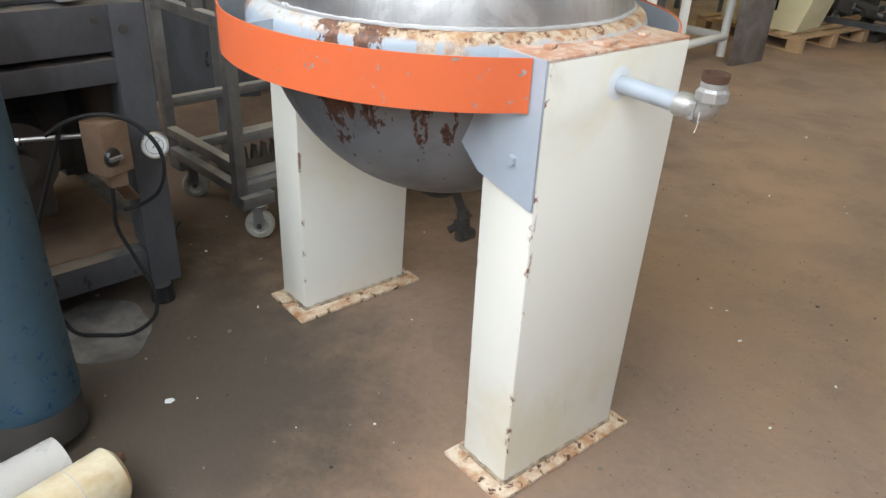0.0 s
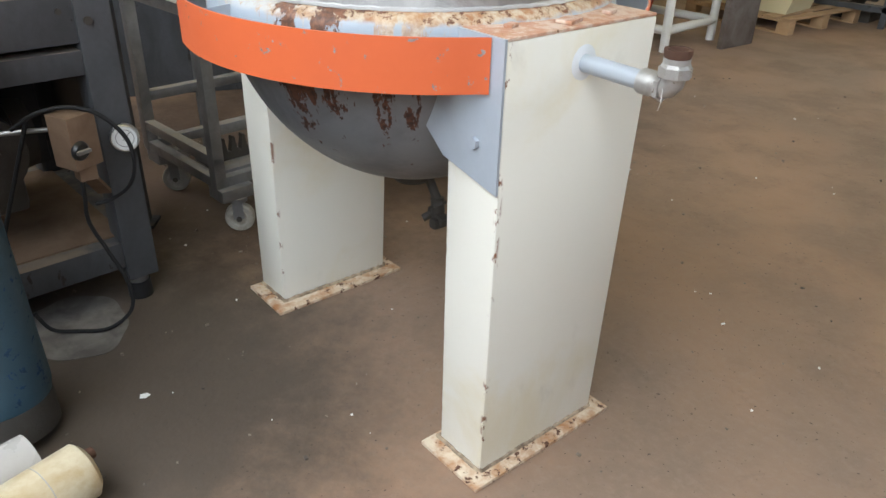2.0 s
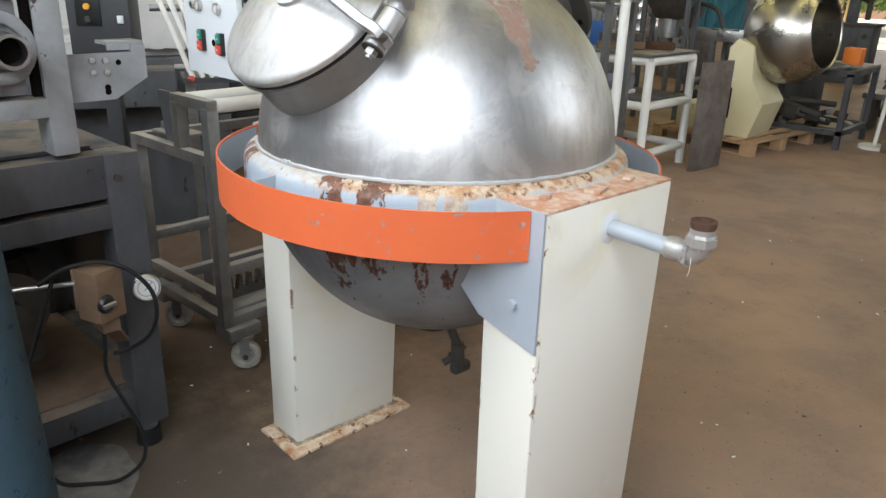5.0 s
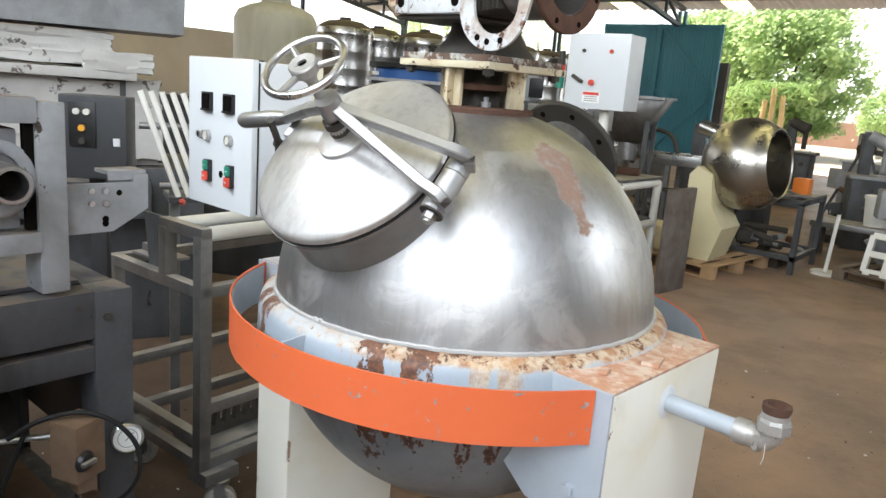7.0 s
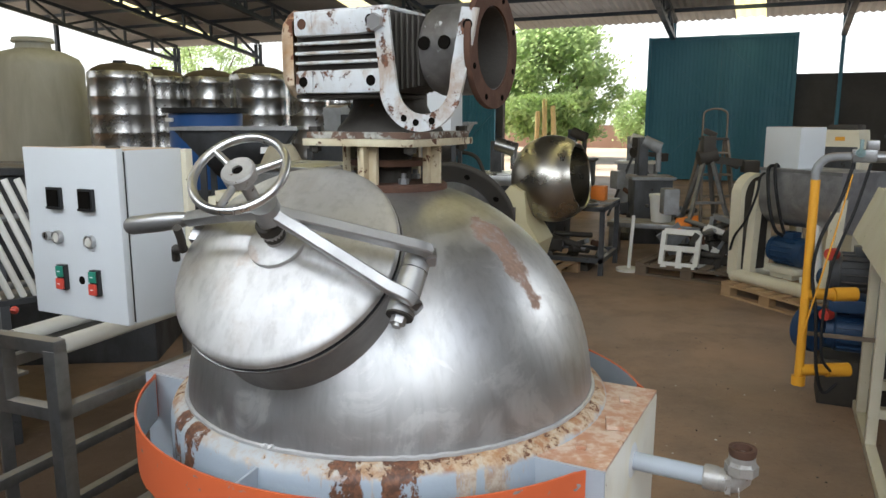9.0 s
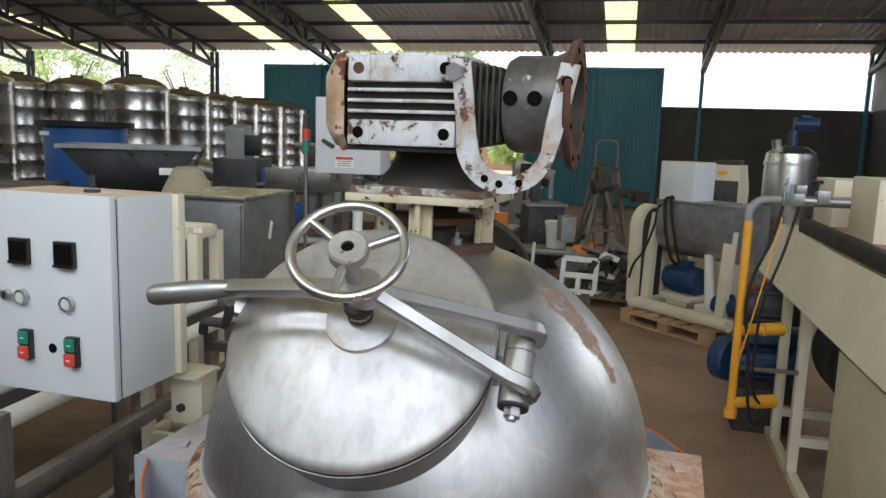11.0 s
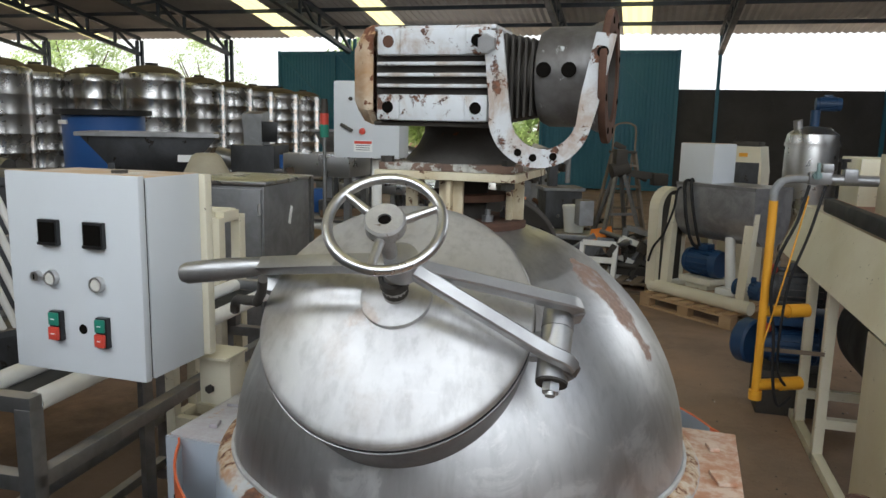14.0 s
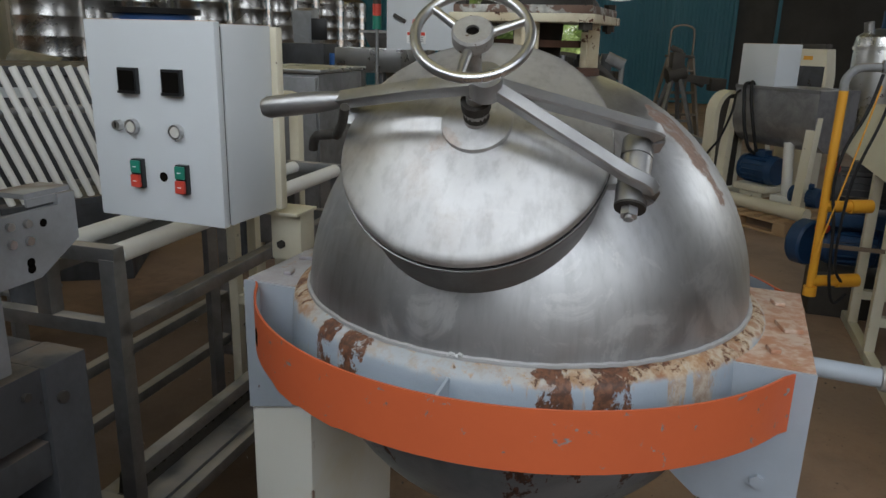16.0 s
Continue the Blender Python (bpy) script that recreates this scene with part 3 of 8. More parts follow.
# ---- building helpers ----
class Shape:
    """A bmesh with a few solid forms."""

    def __init__(self):
        self.bm = bmesh.new()

    def box(self, centre, size, turn=None, bevel=0.0):
        m = Matrix.Translation(centre) @ (turn.to_4x4() if turn else Matrix()) @ Matrix.Diagonal((*size, 1))
        made = bmesh.ops.create_cube(self.bm, size=1.0, matrix=m)["verts"]
        if bevel:
            edges = {e for v in made for e in v.link_edges}
            bmesh.ops.bevel(self.bm, geom=list(edges), offset=bevel, segments=2, profile=0.6, affect="EDGES", clamp_overlap=True)
        return self

    def bar(self, a, b, w, h, up=(0, 0, 1), bevel=0.0):
        """A bar of w across and h along up, from a to b."""
        a, b = Vector(a), Vector(b)
        d = (b - a).normalized()
        up = Vector(up)
        if abs(d.dot(up.normalized())) > 0.98:
            up = Vector((0, 1, 0)) if abs(d.y) < 0.9 else Vector((1, 0, 0))
        side = d.cross(up).normalized()
        up = side.cross(d)
        turn = Matrix((side, d, up)).transposed()
        return self.box((a + b) / 2, (w, (b - a).length, h), turn, bevel)

    def rod(self, a, b, r, r2=None, n=20, caps=True):
        a, b = Vector(a), Vector(b)
        r2 = r if r2 is None else r2
        turn = (b - a).to_track_quat("Z", "Y").to_matrix().to_4x4()
        m = Matrix.Translation((a + b) / 2) @ turn
        bmesh.ops.create_cone(self.bm, cap_ends=caps, segments=n, radius1=r, radius2=r2, depth=(b - a).length, matrix=m)
        return self

    def turned(self, profile, n=64, m=None, close=False):
        """A body of revolution about z from (radius, height) pairs."""
        m = m or Matrix()
        rings = []
        for r, z in profile:
            if r < 1e-5:
                rings.append([self.bm.verts.new(m @ Vector((0, 0, z)))])
            else:
                rings.append([self.bm.verts.new(m @ Vector((r * math.cos(2 * math.pi * k / n), r * math.sin(2 * math.pi * k / n), z))) for k in range(n)])
        pairs = list(zip(rings, rings[1:])) + ([(rings[-1], rings[0])] if close else [])
        for a, b in pairs:
            for k in range(n):
                j = (k + 1) % n
                if len(a) == 1 and len(b) == 1:
                    continue
                if len(a) == 1:
                    self.bm.faces.new((a[0], b[k], b[j]))
                elif len(b) == 1:
                    self.bm.faces.new((a[k], a[j], b[0]))
                else:
                    self.bm.faces.new((a[k], a[j], b[j], b[k]))
        return self

    def tube(self, pts, r, n=10, closed=False):
        """A round tube along points."""
        pts = [Vector(p) for p in pts]
        count = len(pts)
        normal = None
        rings = []
        for i, p in enumerate(pts):
            before, after = pts[i - 1] if (i or closed) else p, pts[(i + 1) % count] if (i < count - 1 or closed) else p
            d = (after - before).normalized()
            if normal is None:
                normal = d.orthogonal().normalized()
            normal = (normal - d * normal.dot(d)).normalized()
            side = d.cross(normal)
            rings.append([self.bm.verts.new(p + r * (math.cos(2 * math.pi * k / n) * normal + math.sin(2 * math.pi * k / n) * side)) for k in range(n)])
        for i in range(count if closed else count - 1):
            a, b = rings[i], rings[(i + 1) % count]
            for k in range(n):
                j = (k + 1) % n
                self.bm.faces.new((a[k], a[j], b[j], b[k]))
        if not closed:
            self.bm.faces.new(rings[0][::-1])
            self.bm.faces.new(rings[-1])
        return self

    def slab(self, outline, thick, m=None):
        """A plate: a flat outline in the x-y plane of m, thick along its z."""
        m = m or Matrix()
        low = [self.bm.verts.new(m @ Vector((x, y, 0))) for x, y in outline]
        high = [self.bm.verts.new(m @ Vector((x, y, thick))) for x, y in outline]
        self.bm.faces.new(low[::-1])
        self.bm.faces.new(high)
        for k in range(len(outline)):
            j = (k + 1) % len(outline)
            self.bm.faces.new((low[k], low[j], high[j], high[k]))
        return self

    def strip(self, pts, low, high, thick):
        """An upright curved band that follows plan points, from height low to high."""
        pts = [Vector((p[0], p[1], 0)) for p in pts]
        rows = []
        for i, p in enumerate(pts):
            d = (pts[min(i + 1, len(pts) - 1)] - pts[max(i - 1, 0)]).normalized()
            s = Vector((-d.y, d.x, 0)) * thick / 2
            lo, hi = (f(i / (len(pts) - 1)) if callable(f) else f for f in (low, high))
            rows.append([self.bm.verts.new(q) for q in ((*(p + s).xy, lo), (*(p - s).xy, lo), (*(p - s).xy, hi), (*(p + s).xy, hi))])
        for a, b in zip(rows, rows[1:]):
            for k in range(4):
                self.bm.faces.new((a[k], b[k], b[(k + 1) % 4], a[(k + 1) % 4]))
        self.bm.faces.new(rows[0])
        self.bm.faces.new(rows[-1][::-1])
        return self

    def flat(self, pts, w, h, up):
        """A flat bar of w across and h along up, swept along points."""
        pts = [Vector(p) for p in pts]
        up = Vector(up).normalized()
        rows = []
        for i, p in enumerate(pts):
            d = (pts[min(i + 1, len(pts) - 1)] - pts[max(i - 1, 0)]).normalized()
            side = d.cross(up).normalized()
            n = side.cross(d)
            c = 0.12 * min(w, h)
            ring = [(-w / 2, -h / 2 + c), (-w / 2 + c, -h / 2), (w / 2 - c, -h / 2), (w / 2, -h / 2 + c), (w / 2, h / 2 - c), (w / 2 - c, h / 2), (-w / 2 + c, h / 2), (-w / 2, h / 2 - c)]
            rows.append([self.bm.verts.new(p + side * a + n * b) for a, b in ring])
        for a, b in zip(rows, rows[1:]):
            for k in range(8):
                self.bm.faces.new((a[k], b[k], b[(k + 1) % 8], a[(k + 1) % 8]))
        self.bm.faces.new(rows[0])
        self.bm.faces.new(rows[-1][::-1])
        return self

    def mesh(self, name, material, sharp=38):
        bmesh.ops.recalc_face_normals(self.bm, faces=self.bm.faces[:])
        me = bpy.data.meshes.new(name)
        self.bm.to_mesh(me)
        self.bm.free()
        me.materials.append(material)
        me.shade_smooth()
        me.set_sharp_from_angle(angle=radians(sharp))
        return me


def part(name, shape, material, parent, label="", at=None, sharp=38):
    """One mesh as a part of a thing or of a part."""
    ob = new(name, shape.mesh(name, material, sharp))
    ob.parent = parent
    if at is not None:
        ob.matrix_basis = at
    if label:
        ob["label"] = label
    return ob


def thing(name, label, category, at=None, group=""):
    ob = new(name)
    ob.empty_display_size = 0.1
    if at is not None:
        ob.matrix_basis = at
    return tagged(ob, label, category, group)


def single(name, shape, material, label, category, at=None, group="", kind="", sharp=38):
    ob = new(name, shape.mesh(name, material, sharp))
    if at is not None:
        ob.matrix_basis = at
    return tagged(ob, label, category, group, kind)


def basis(at, z, x=(1, 0, 0)):
    """The pose at a place whose z axis points along z and whose x axis lies near x."""
    z = Vector(z).normalized()
    x = Vector(x)
    x = (x - z * x.dot(z)).normalized()
    y = z.cross(x)
    m = Matrix((x, y, z)).transposed().to_4x4()
    m.translation = at
    return m


def eased(pts, k=6):
    """A smooth run of points through those given."""
    pts = [Vector(p) for p in pts]
    out = []
    for i in range(len(pts) - 1):
        a, b, c, d = pts[max(i - 1, 0)], pts[i], pts[i + 1], pts[min(i + 2, len(pts) - 1)]
        for s in range(k):
            u = s / k
            out.append(0.5 * (2 * b + (c - a) * u + (2 * a - 5 * b + 4 * c - d) * u * u + (3 * b - a - 3 * c + d) * u ** 3))
    return out + [pts[-1]]


# ---- the hall ----
EAVE_Y, EAVE_Z, PITCH = 20.2, 4.42, 0.16
LEFT_X, RIGHT_X, BACK_Y = -21.5, 6.4, -4.3
SKYLIGHTS = (-0.05, -6.88, -10.3, -17.7)


def roof_z(y):
    return EAVE_Z + PITCH * (EAVE_Y - y) if y > 0 else EAVE_Z + PITCH * (EAVE_Y + y)


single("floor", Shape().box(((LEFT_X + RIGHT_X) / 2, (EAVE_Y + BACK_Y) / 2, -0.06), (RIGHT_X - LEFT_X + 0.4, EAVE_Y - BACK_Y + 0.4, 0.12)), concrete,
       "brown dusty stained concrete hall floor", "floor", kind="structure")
single("ground", Shape().box((0, 0, -0.26), (900, 900, 0.2)), earth, "pale sunlit yard earth outside the hall", "ground", kind="structure")

sky_wall = Shape().turned([(150, -2), (150, 30), (140, 62)], 72)
haze = bpy.data.materials.new("white_haze")
haze.use_nodes = True
haze_out = haze.node_tree.nodes["Material Output"]
haze_glow = haze.node_tree.nodes.new("ShaderNodeEmission")
haze_glow.inputs["Color"].default_value, haze_glow.inputs["Strength"].default_value = (0.96, 0.985, 1.0, 1), 1.08
haze.node_tree.links.new(haze_glow.outputs[0], haze_out.inputs["Surface"])
single("backdrop", sky_wall, haze, "bright white hazy sky at the horizon", "sky", kind="structure", sharp=60)

# far wall with the gate opening: low block wall to either side, open above
GATE_L, GATE_R, WALL_H = -6.9, -2.58, 2.82
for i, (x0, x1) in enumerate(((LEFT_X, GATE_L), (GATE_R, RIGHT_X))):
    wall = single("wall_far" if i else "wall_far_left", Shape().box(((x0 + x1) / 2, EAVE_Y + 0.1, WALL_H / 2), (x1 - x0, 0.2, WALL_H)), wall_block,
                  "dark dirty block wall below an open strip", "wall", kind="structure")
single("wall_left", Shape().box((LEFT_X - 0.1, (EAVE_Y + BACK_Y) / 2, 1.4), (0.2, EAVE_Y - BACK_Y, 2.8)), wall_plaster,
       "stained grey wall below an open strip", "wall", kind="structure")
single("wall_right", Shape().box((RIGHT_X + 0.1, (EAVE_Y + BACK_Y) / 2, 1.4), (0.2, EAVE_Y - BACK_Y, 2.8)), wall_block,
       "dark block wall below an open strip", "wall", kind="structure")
# unseen front wall, added behind the camera, open above like the others
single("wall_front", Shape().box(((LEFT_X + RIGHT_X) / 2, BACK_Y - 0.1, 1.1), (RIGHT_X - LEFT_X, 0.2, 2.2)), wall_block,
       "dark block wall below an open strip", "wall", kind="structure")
# unseen upper sheeting added to hold back front light on the left
single("light_block_front_upper", Shape().box(((LEFT_X - 5.0) / 2, BACK_Y - 0.1, 4.45), (-5.0 - LEFT_X, 0.16, 4.5)), roof_sheet,
       "added dull sheeting above the block wall", "wall", kind="structure")
single("light_block_front_sheeting", Shape().box((-2.6, BACK_Y - 0.1, 3.25), (4.8, 0.16, 2.1)), roof_sheet,
       "added dull sheeting that limits light below a high open strip", "wall", kind="structure")
# added sheeting that leaves a gap for the side daylight
for y0, y1, top in ((8.9, 20.3, 4.59), (-1.0, 3.6, 6.9)):
    single("wall_right_upper", Shape().box((RIGHT_X + 0.1, (y0 + y1) / 2, (2.81 + top) / 2), (0.16, y1 - y0, top - 2.81)), roof_sheet,
           "added dull sheeting above the block wall", "wall", kind="structure")


def corrugated(x0, x1, y0, y1, pitch=0.19, depth=0.022, lift=0.0):
    s = Shape()
    n = max(2, int((x1 - x0) / pitch) * 2)
    rows = []
    for y in (y0, y1):
        row = []
        for k in range(n + 1):
            row.append(s.bm.verts.new((x0 + (x1 - x0) * k / n, y, roof_z(y) + lift + (depth if k % 2 else -depth))))
        rows.append(row)
    for k in range(n):
        s.bm.faces.new((rows[0][k], rows[0][k + 1], rows[1][k + 1], rows[1][k]))
    return s


edges_x = [LEFT_X - 0.6]
for c in sorted(SKYLIGHTS):
    edges_x += [c - 0.37, c + 0.37]
edges_x.append(RIGHT_X + 0.6)
ceiling = Shape()
for k in range(0, len(edges_x) - 1, 2):
    for y0, y1 in ((0.0, EAVE_Y + 0.5), (BACK_Y - 0.5, 0.0)):
        src = corrugated(edges_x[k], edges_x[k + 1], y0, y1)
        tmp = bpy.data.meshes.new("sheet")
        src.bm.to_mesh(tmp)
        src.bm.free()
        ceiling.bm.from_mesh(tmp)
        bpy.data.meshes.remove(tmp)
single("ceiling", ceiling, roof_sheet, "grey corrugated roof sheets seen from below", "ceiling", kind="structure", sharp=20)
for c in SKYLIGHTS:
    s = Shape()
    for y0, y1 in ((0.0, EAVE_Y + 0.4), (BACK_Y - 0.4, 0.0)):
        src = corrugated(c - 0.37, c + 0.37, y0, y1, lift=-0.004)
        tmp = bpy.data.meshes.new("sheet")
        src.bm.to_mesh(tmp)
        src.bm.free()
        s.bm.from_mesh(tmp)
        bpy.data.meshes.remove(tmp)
    single("skylight", s, skylight, "yellowed translucent roof strip glowing in place of daylight", "skylight", group="roof skylights", kind="structure", sharp=20)

# purlins run across, trusses run down the slope to the posts
for k in range(15):
    y = -3.0 + 1.6 * k
    single("purlin", Shape().box(((LEFT_X + RIGHT_X) / 2, y, roof_z(y) - 0.085), (RIGHT_X - LEFT_X + 0.4, 0.06, 0.1)), truss_paint,
           "dark blue steel purlin under the roof sheets", "purlin", group="roof purlins", kind="structure")

POSTS = (6.25, 2.15, -1.95, -8.4, -12.6, -15.9, -19.6)


def truss(x):
    s = Shape()
    for y0, y1 in ((0.0, EAVE_Y - 0.1), (BACK_Y, 0.0)):
        n = 17 if y0 == 0 else 8
        top = [Vector((x, y0 + (y1 - y0) * k / n, roof_z(y0 + (y1 - y0) * k / n) - 0.16)) for k in range(n + 1)]
        low = [p - Vector((0, 0, 0.5)) for p in top]
        s.bar(top[0], top[-1], 0.13, 0.11)
        s.bar(low[0], low[-1], 0.13, 0.11)
        for k in range(n):
            s.bar(low[k], top[k], 0.075, 0.07)
            s.bar(low[k] if k % 2 else top[k], top[k + 1] if k % 2 else low[k + 1], 0.075, 0.07)
    return s


for x in POSTS:
    ob = thing("roof_truss", "dark blue lattice roof truss on a steel post", "roof truss", pose(x, 0, 0), "roof trusses")
    ob["kind"] = "structure"
    part("lattice", truss(0.0), truss_paint, ob)
    p = Shape()
    for dx in ((-0.09, 0.09) if x < -8 else (0.0,)):
        p.bar((dx, EAVE_Y - 0.12, 0), (dx, EAVE_Y - 0.12, EAVE_Z - 0.2), 0.09, 0.09)
    part("post", p, teal_paint if x > -9 else truss_paint, ob)
for x in (LEFT_X + 0.15,):
    for y in (16.5,):
        single("wall_post", Shape().bar((x, y, 0), (x, y, roof_z(y) - 0.1), 0.12, 0.12), truss_paint,
               "dark steel post of the open left side", "post", group="side posts", kind="structure")


def gate_leaf(w, h):
    """A sliding gate leaf: ribbed sheet in a frame with braces."""
    g = thing("sliding_gate", "teal painted sheet steel sliding gate leaf", "gate", group="gate leaves")
    ribs = []
    n = int(w / 0.1)
    for k in range(n):
        x = w * k / n
        ribs += [(x, -0.006), (x + 0.045, -0.006), (x + 0.055, -0.016), (x + 0.085, -0.016), (x + 0.095, -0.006)]
    sheet = Shape().slab(ribs + [(w, -0.006), (w, 0.006), (0, 0.006)], h - 0.04, Matrix.Translation((0, 0, 0.02)))
    part("sheet", sheet, teal_paint, g)
    for a, b in (((0.04, -0.05, 0), (0.04, -0.05, h)), ((w - 0.04, -0.05, 0), (w - 0.04, -0.05, h)), ((w / 2, -0.05, 0), (w / 2, -0.05, h))):
        part("stile", Shape().bar(a, b, 0.08, 0.06), teal_paint, g)
    for z in (0.05, h * 0.5, h - 0.05):
        part("rail", Shape().bar((0.08, -0.045, z), (w - 0.08, -0.045, z), 0.05, 0.08), teal_paint, g)
    for a, b in (((0.1, h - 0.1), (w / 2 - 0.05, h * 0.5 + 0.05)), ((w - 0.1, h * 0.5 + 0.1), (w / 2 + 0.05, h - 0.1)), ((0.1, 0.1), (w / 2 - 0.05, h * 0.5 - 0.05)), ((w - 0.1, h * 0.5 - 0.1), (w / 2 + 0.05, 0.1))):
        part("brace", Shape().bar((a[0], -0.04, a[1]), (b[0], -0.04, b[1]), 0.05, 0.06), teal_paint, g)
    return g


leaf_right = gate_leaf(3.72, 3.82)
leaf_right.matrix_basis = pose(GATE_R, EAVE_Y - 0.3, 0.02)
copy_thing(leaf_right, pose(-10.75, EAVE_Y - 0.3, 0.02))

# ---- the tilting kettle ----
KY = -3.3
kettle = thing("jacketed_kettle", "stainless steel jacketed kettle with orange guard band on cream legs", "kettle", pose(0, 0, 0, 0, 0, KY))
C = Vector((0, 0, 1.08))
R = 0.456

# legs with foot plates
for sx in (-1, 1):
    s = Shape().box((sx * 0.4865, 0, 0.012 + 0.5235), (0.159, 0.44, 1.047))
    for v in s.bm.verts:
        if v.co.z < 0.1 and v.co.y > 0:
            v.co.y = 0.185
        if v.co.z < 0.1 and abs(v.co.x) < 0.45:
            v.co.x = sx * 0.413
    bmesh.ops.bevel(s.bm, geom=s.bm.edges[:], offset=0.006, segments=2, profile=0.6, affect="EDGES")
    leg = part("leg", s, leg_paint, kettle, "chipped cream box-section leg")
    plate = Shape().box((0.497 if sx > 0 else -0.463, -0.022, 0.006), (0.213, 0.49, 0.012), bevel=0.003)
    # rough weld bead round the leg
    weld = Shape()
    rng = random.Random(5)
    for a, b in (((0.403, -0.222), (0.563, -0.222)), ((0.409, 0.187), (0.563, 0.187)), ((0.407, -0.22), (0.407, 0.185)), ((0.566, -0.22), (0.566, 0.185))):
        k = int(math.dist(a, b) / 0.012)
        weld.tube([(sx * (a[0] + (b[0] - a[0]) * i / k), a[1] + (b[1] - a[1]) * i / k, 0.013 + rng.uniform(-0.002, 0.003)) for i in range(k + 1)], 0.0065, 6)
    fp = part("foot_plate", plate, foot_rust, leg, "rusted foot plate")
    part("weld_bead", weld, weld_rust, fp, "burnt weld bead")
    # front and back cheek plates that carry the bowl
    out = [(0.566, 1.064), (0.566, 0.758), (0.402, 0.794), (0.325, 0.858), (0.345, 0.94), (0.40, 1.064)]
    m = Matrix(((sx, 0, 0, 0), (0, 0, -1, -0.2215), (0, 1, 0, 0), (0, 0, 0, 1)))
    part("cheek_plate", Shape().slab(out, 0.006, m), grey_blue, leg, "blue-grey cheek plate")
    part("bolt", Shape().rod((sx * 0.50, -0.226, 0.852), (sx * 0.50, -0.237, 0.852), 0.0125, n=6), grey_blue, leg)
    # top deck of the leg
    deck = Shape().box((sx * 0.472, 0, 1.062), (0.186, 0.436, 0.007), bevel=0.002)
    part("top_deck", deck, deck_paint, leg, "rust-eaten top deck")
    for x, y, d in ((0.515, 0.12, 0.02), (0.53, -0.02, 0.035), (0.5, -0.15, 0.018)):
        part("weld_tab", Shape().box((sx * x, y, 1.07), (d, d * 1.6, 0.008), Matrix.Rotation(0.3, 3, "Z"), 0.002), deck_paint, leg)

# skirt ring round the joint, bowl below, dome above
prof = [(0.448, 1.089), (0.456, 1.0875), (0.468, 1.0835), (0.479, 1.078), (0.487, 1.071), (0.4915, 1.062), (0.4935, 1.05), (0.4945, 1.02), (0.4945, 0.955), (0.488, 0.94), (0.47, 0.934), (0.45, 0.93)]
part("skirt", Shape().turned(prof, 128), skirt_paint, kettle, "peeling blue-grey skirt with rust runs")
prof = [(0.468 * math.cos(a), 1.08 + 0.5 * math.sin(a)) for a in [radians(-90 + 80 * k / 22) for k in range(23)]]
prof[0] = (0.0, prof[0][1])
bowl = part("bowl", Shape().turned(prof, 96), bowl_paint, kettle, "dark grey jacket bowl with rust streaks")
dr = Shape().turned([(0.0, 0.545), (0.048, 0.545), (0.054, 0.552), (0.054, 0.58), (0.05, 0.6)], 24)
part("drain_boss", dr, dark_iron, bowl)
dr = Shape().rod((0.04, 0.02, 0.57), (0.075, 0.03, 0.5), 0.013).rod((0.075, 0.03, 0.505), (0.08, 0.03, 0.462), 0.019).rod((0.074, 0.03, 0.485), (0.079, 0.03, 0.478), 0.027, n=6)
dr.box((0.082, 0.03, 0.45), (0.07, 0.03, 0.026), Matrix.Rotation(0.25, 3, "Y"), 0.008).box((0.09, 0.03, 0.436), (0.03, 0.06, 0.03), bevel=0.008).rod((0.06, 0.02, 0.452), (0.05, 0.0, 0.44), 0.011, n=10)
part("drain_valve", dr, dark_iron, bowl, "black drain valve")

prof = []
a0 = math.asin((1.087 - C.z) / R)
for k in range(33):
    a = a0 + (radians(78.5) - a0) * k / 32
    prof.append((R * math.cos(a), C.z + R * math.sin(a)))
dome = part("dome", Shape().turned(prof, 128), dome_steel, kettle, "brushed stainless dome with brown burnt patch", sharp=60)
bead_metal = surface("ground_weld", (0.6, 0.6, 0.6), (0.42, 0.4, 0.38), 0.42, metal=0.5, scale=20, fine=120, bump=0.2)
rng = random.Random(2)
pts = [(0.459 * math.cos(2 * math.pi * k / 240), 0.459 * math.sin(2 * math.pi * k / 240), 1.0885 + rng.uniform(-0.0012, 0.0012)) for k in range(240)]
part("weld_bead", Shape().tube(pts, 0.005, 6, closed=True), bead_metal, dome, "bright weld bead")
spot = Shape()
for k in range(9):
    t = radians(-88.6 + rng.uniform(-1.9, 1.9))
    spot.rod((0.455 * math.cos(t), 0.455 * math.sin(t), 1.086), (0.463 * math.cos(t), 0.463 * math.sin(t), 1.09 + rng.uniform(0, 0.008)), 0.007, 0.003, 8)
part("weld_spot", spot, bead_metal, dome, "lumpy weld spot")

# guard band in front and behind, on small brackets
band_pts = [(0.578 * math.cos(radians(a)), 0.552 * math.sin(radians(a))) for a in np.linspace(-24.5, -155.5, 61)]
band_pts = [(0.532, -0.229)] + band_pts[1:-1] + [(-0.532, -0.229)]


def band_low(u):
    return 0.957 + 0.006 * math.sin(9 * u) * (u > 0.62) - (0.006 if 0.7 < u < 0.78 else 0)


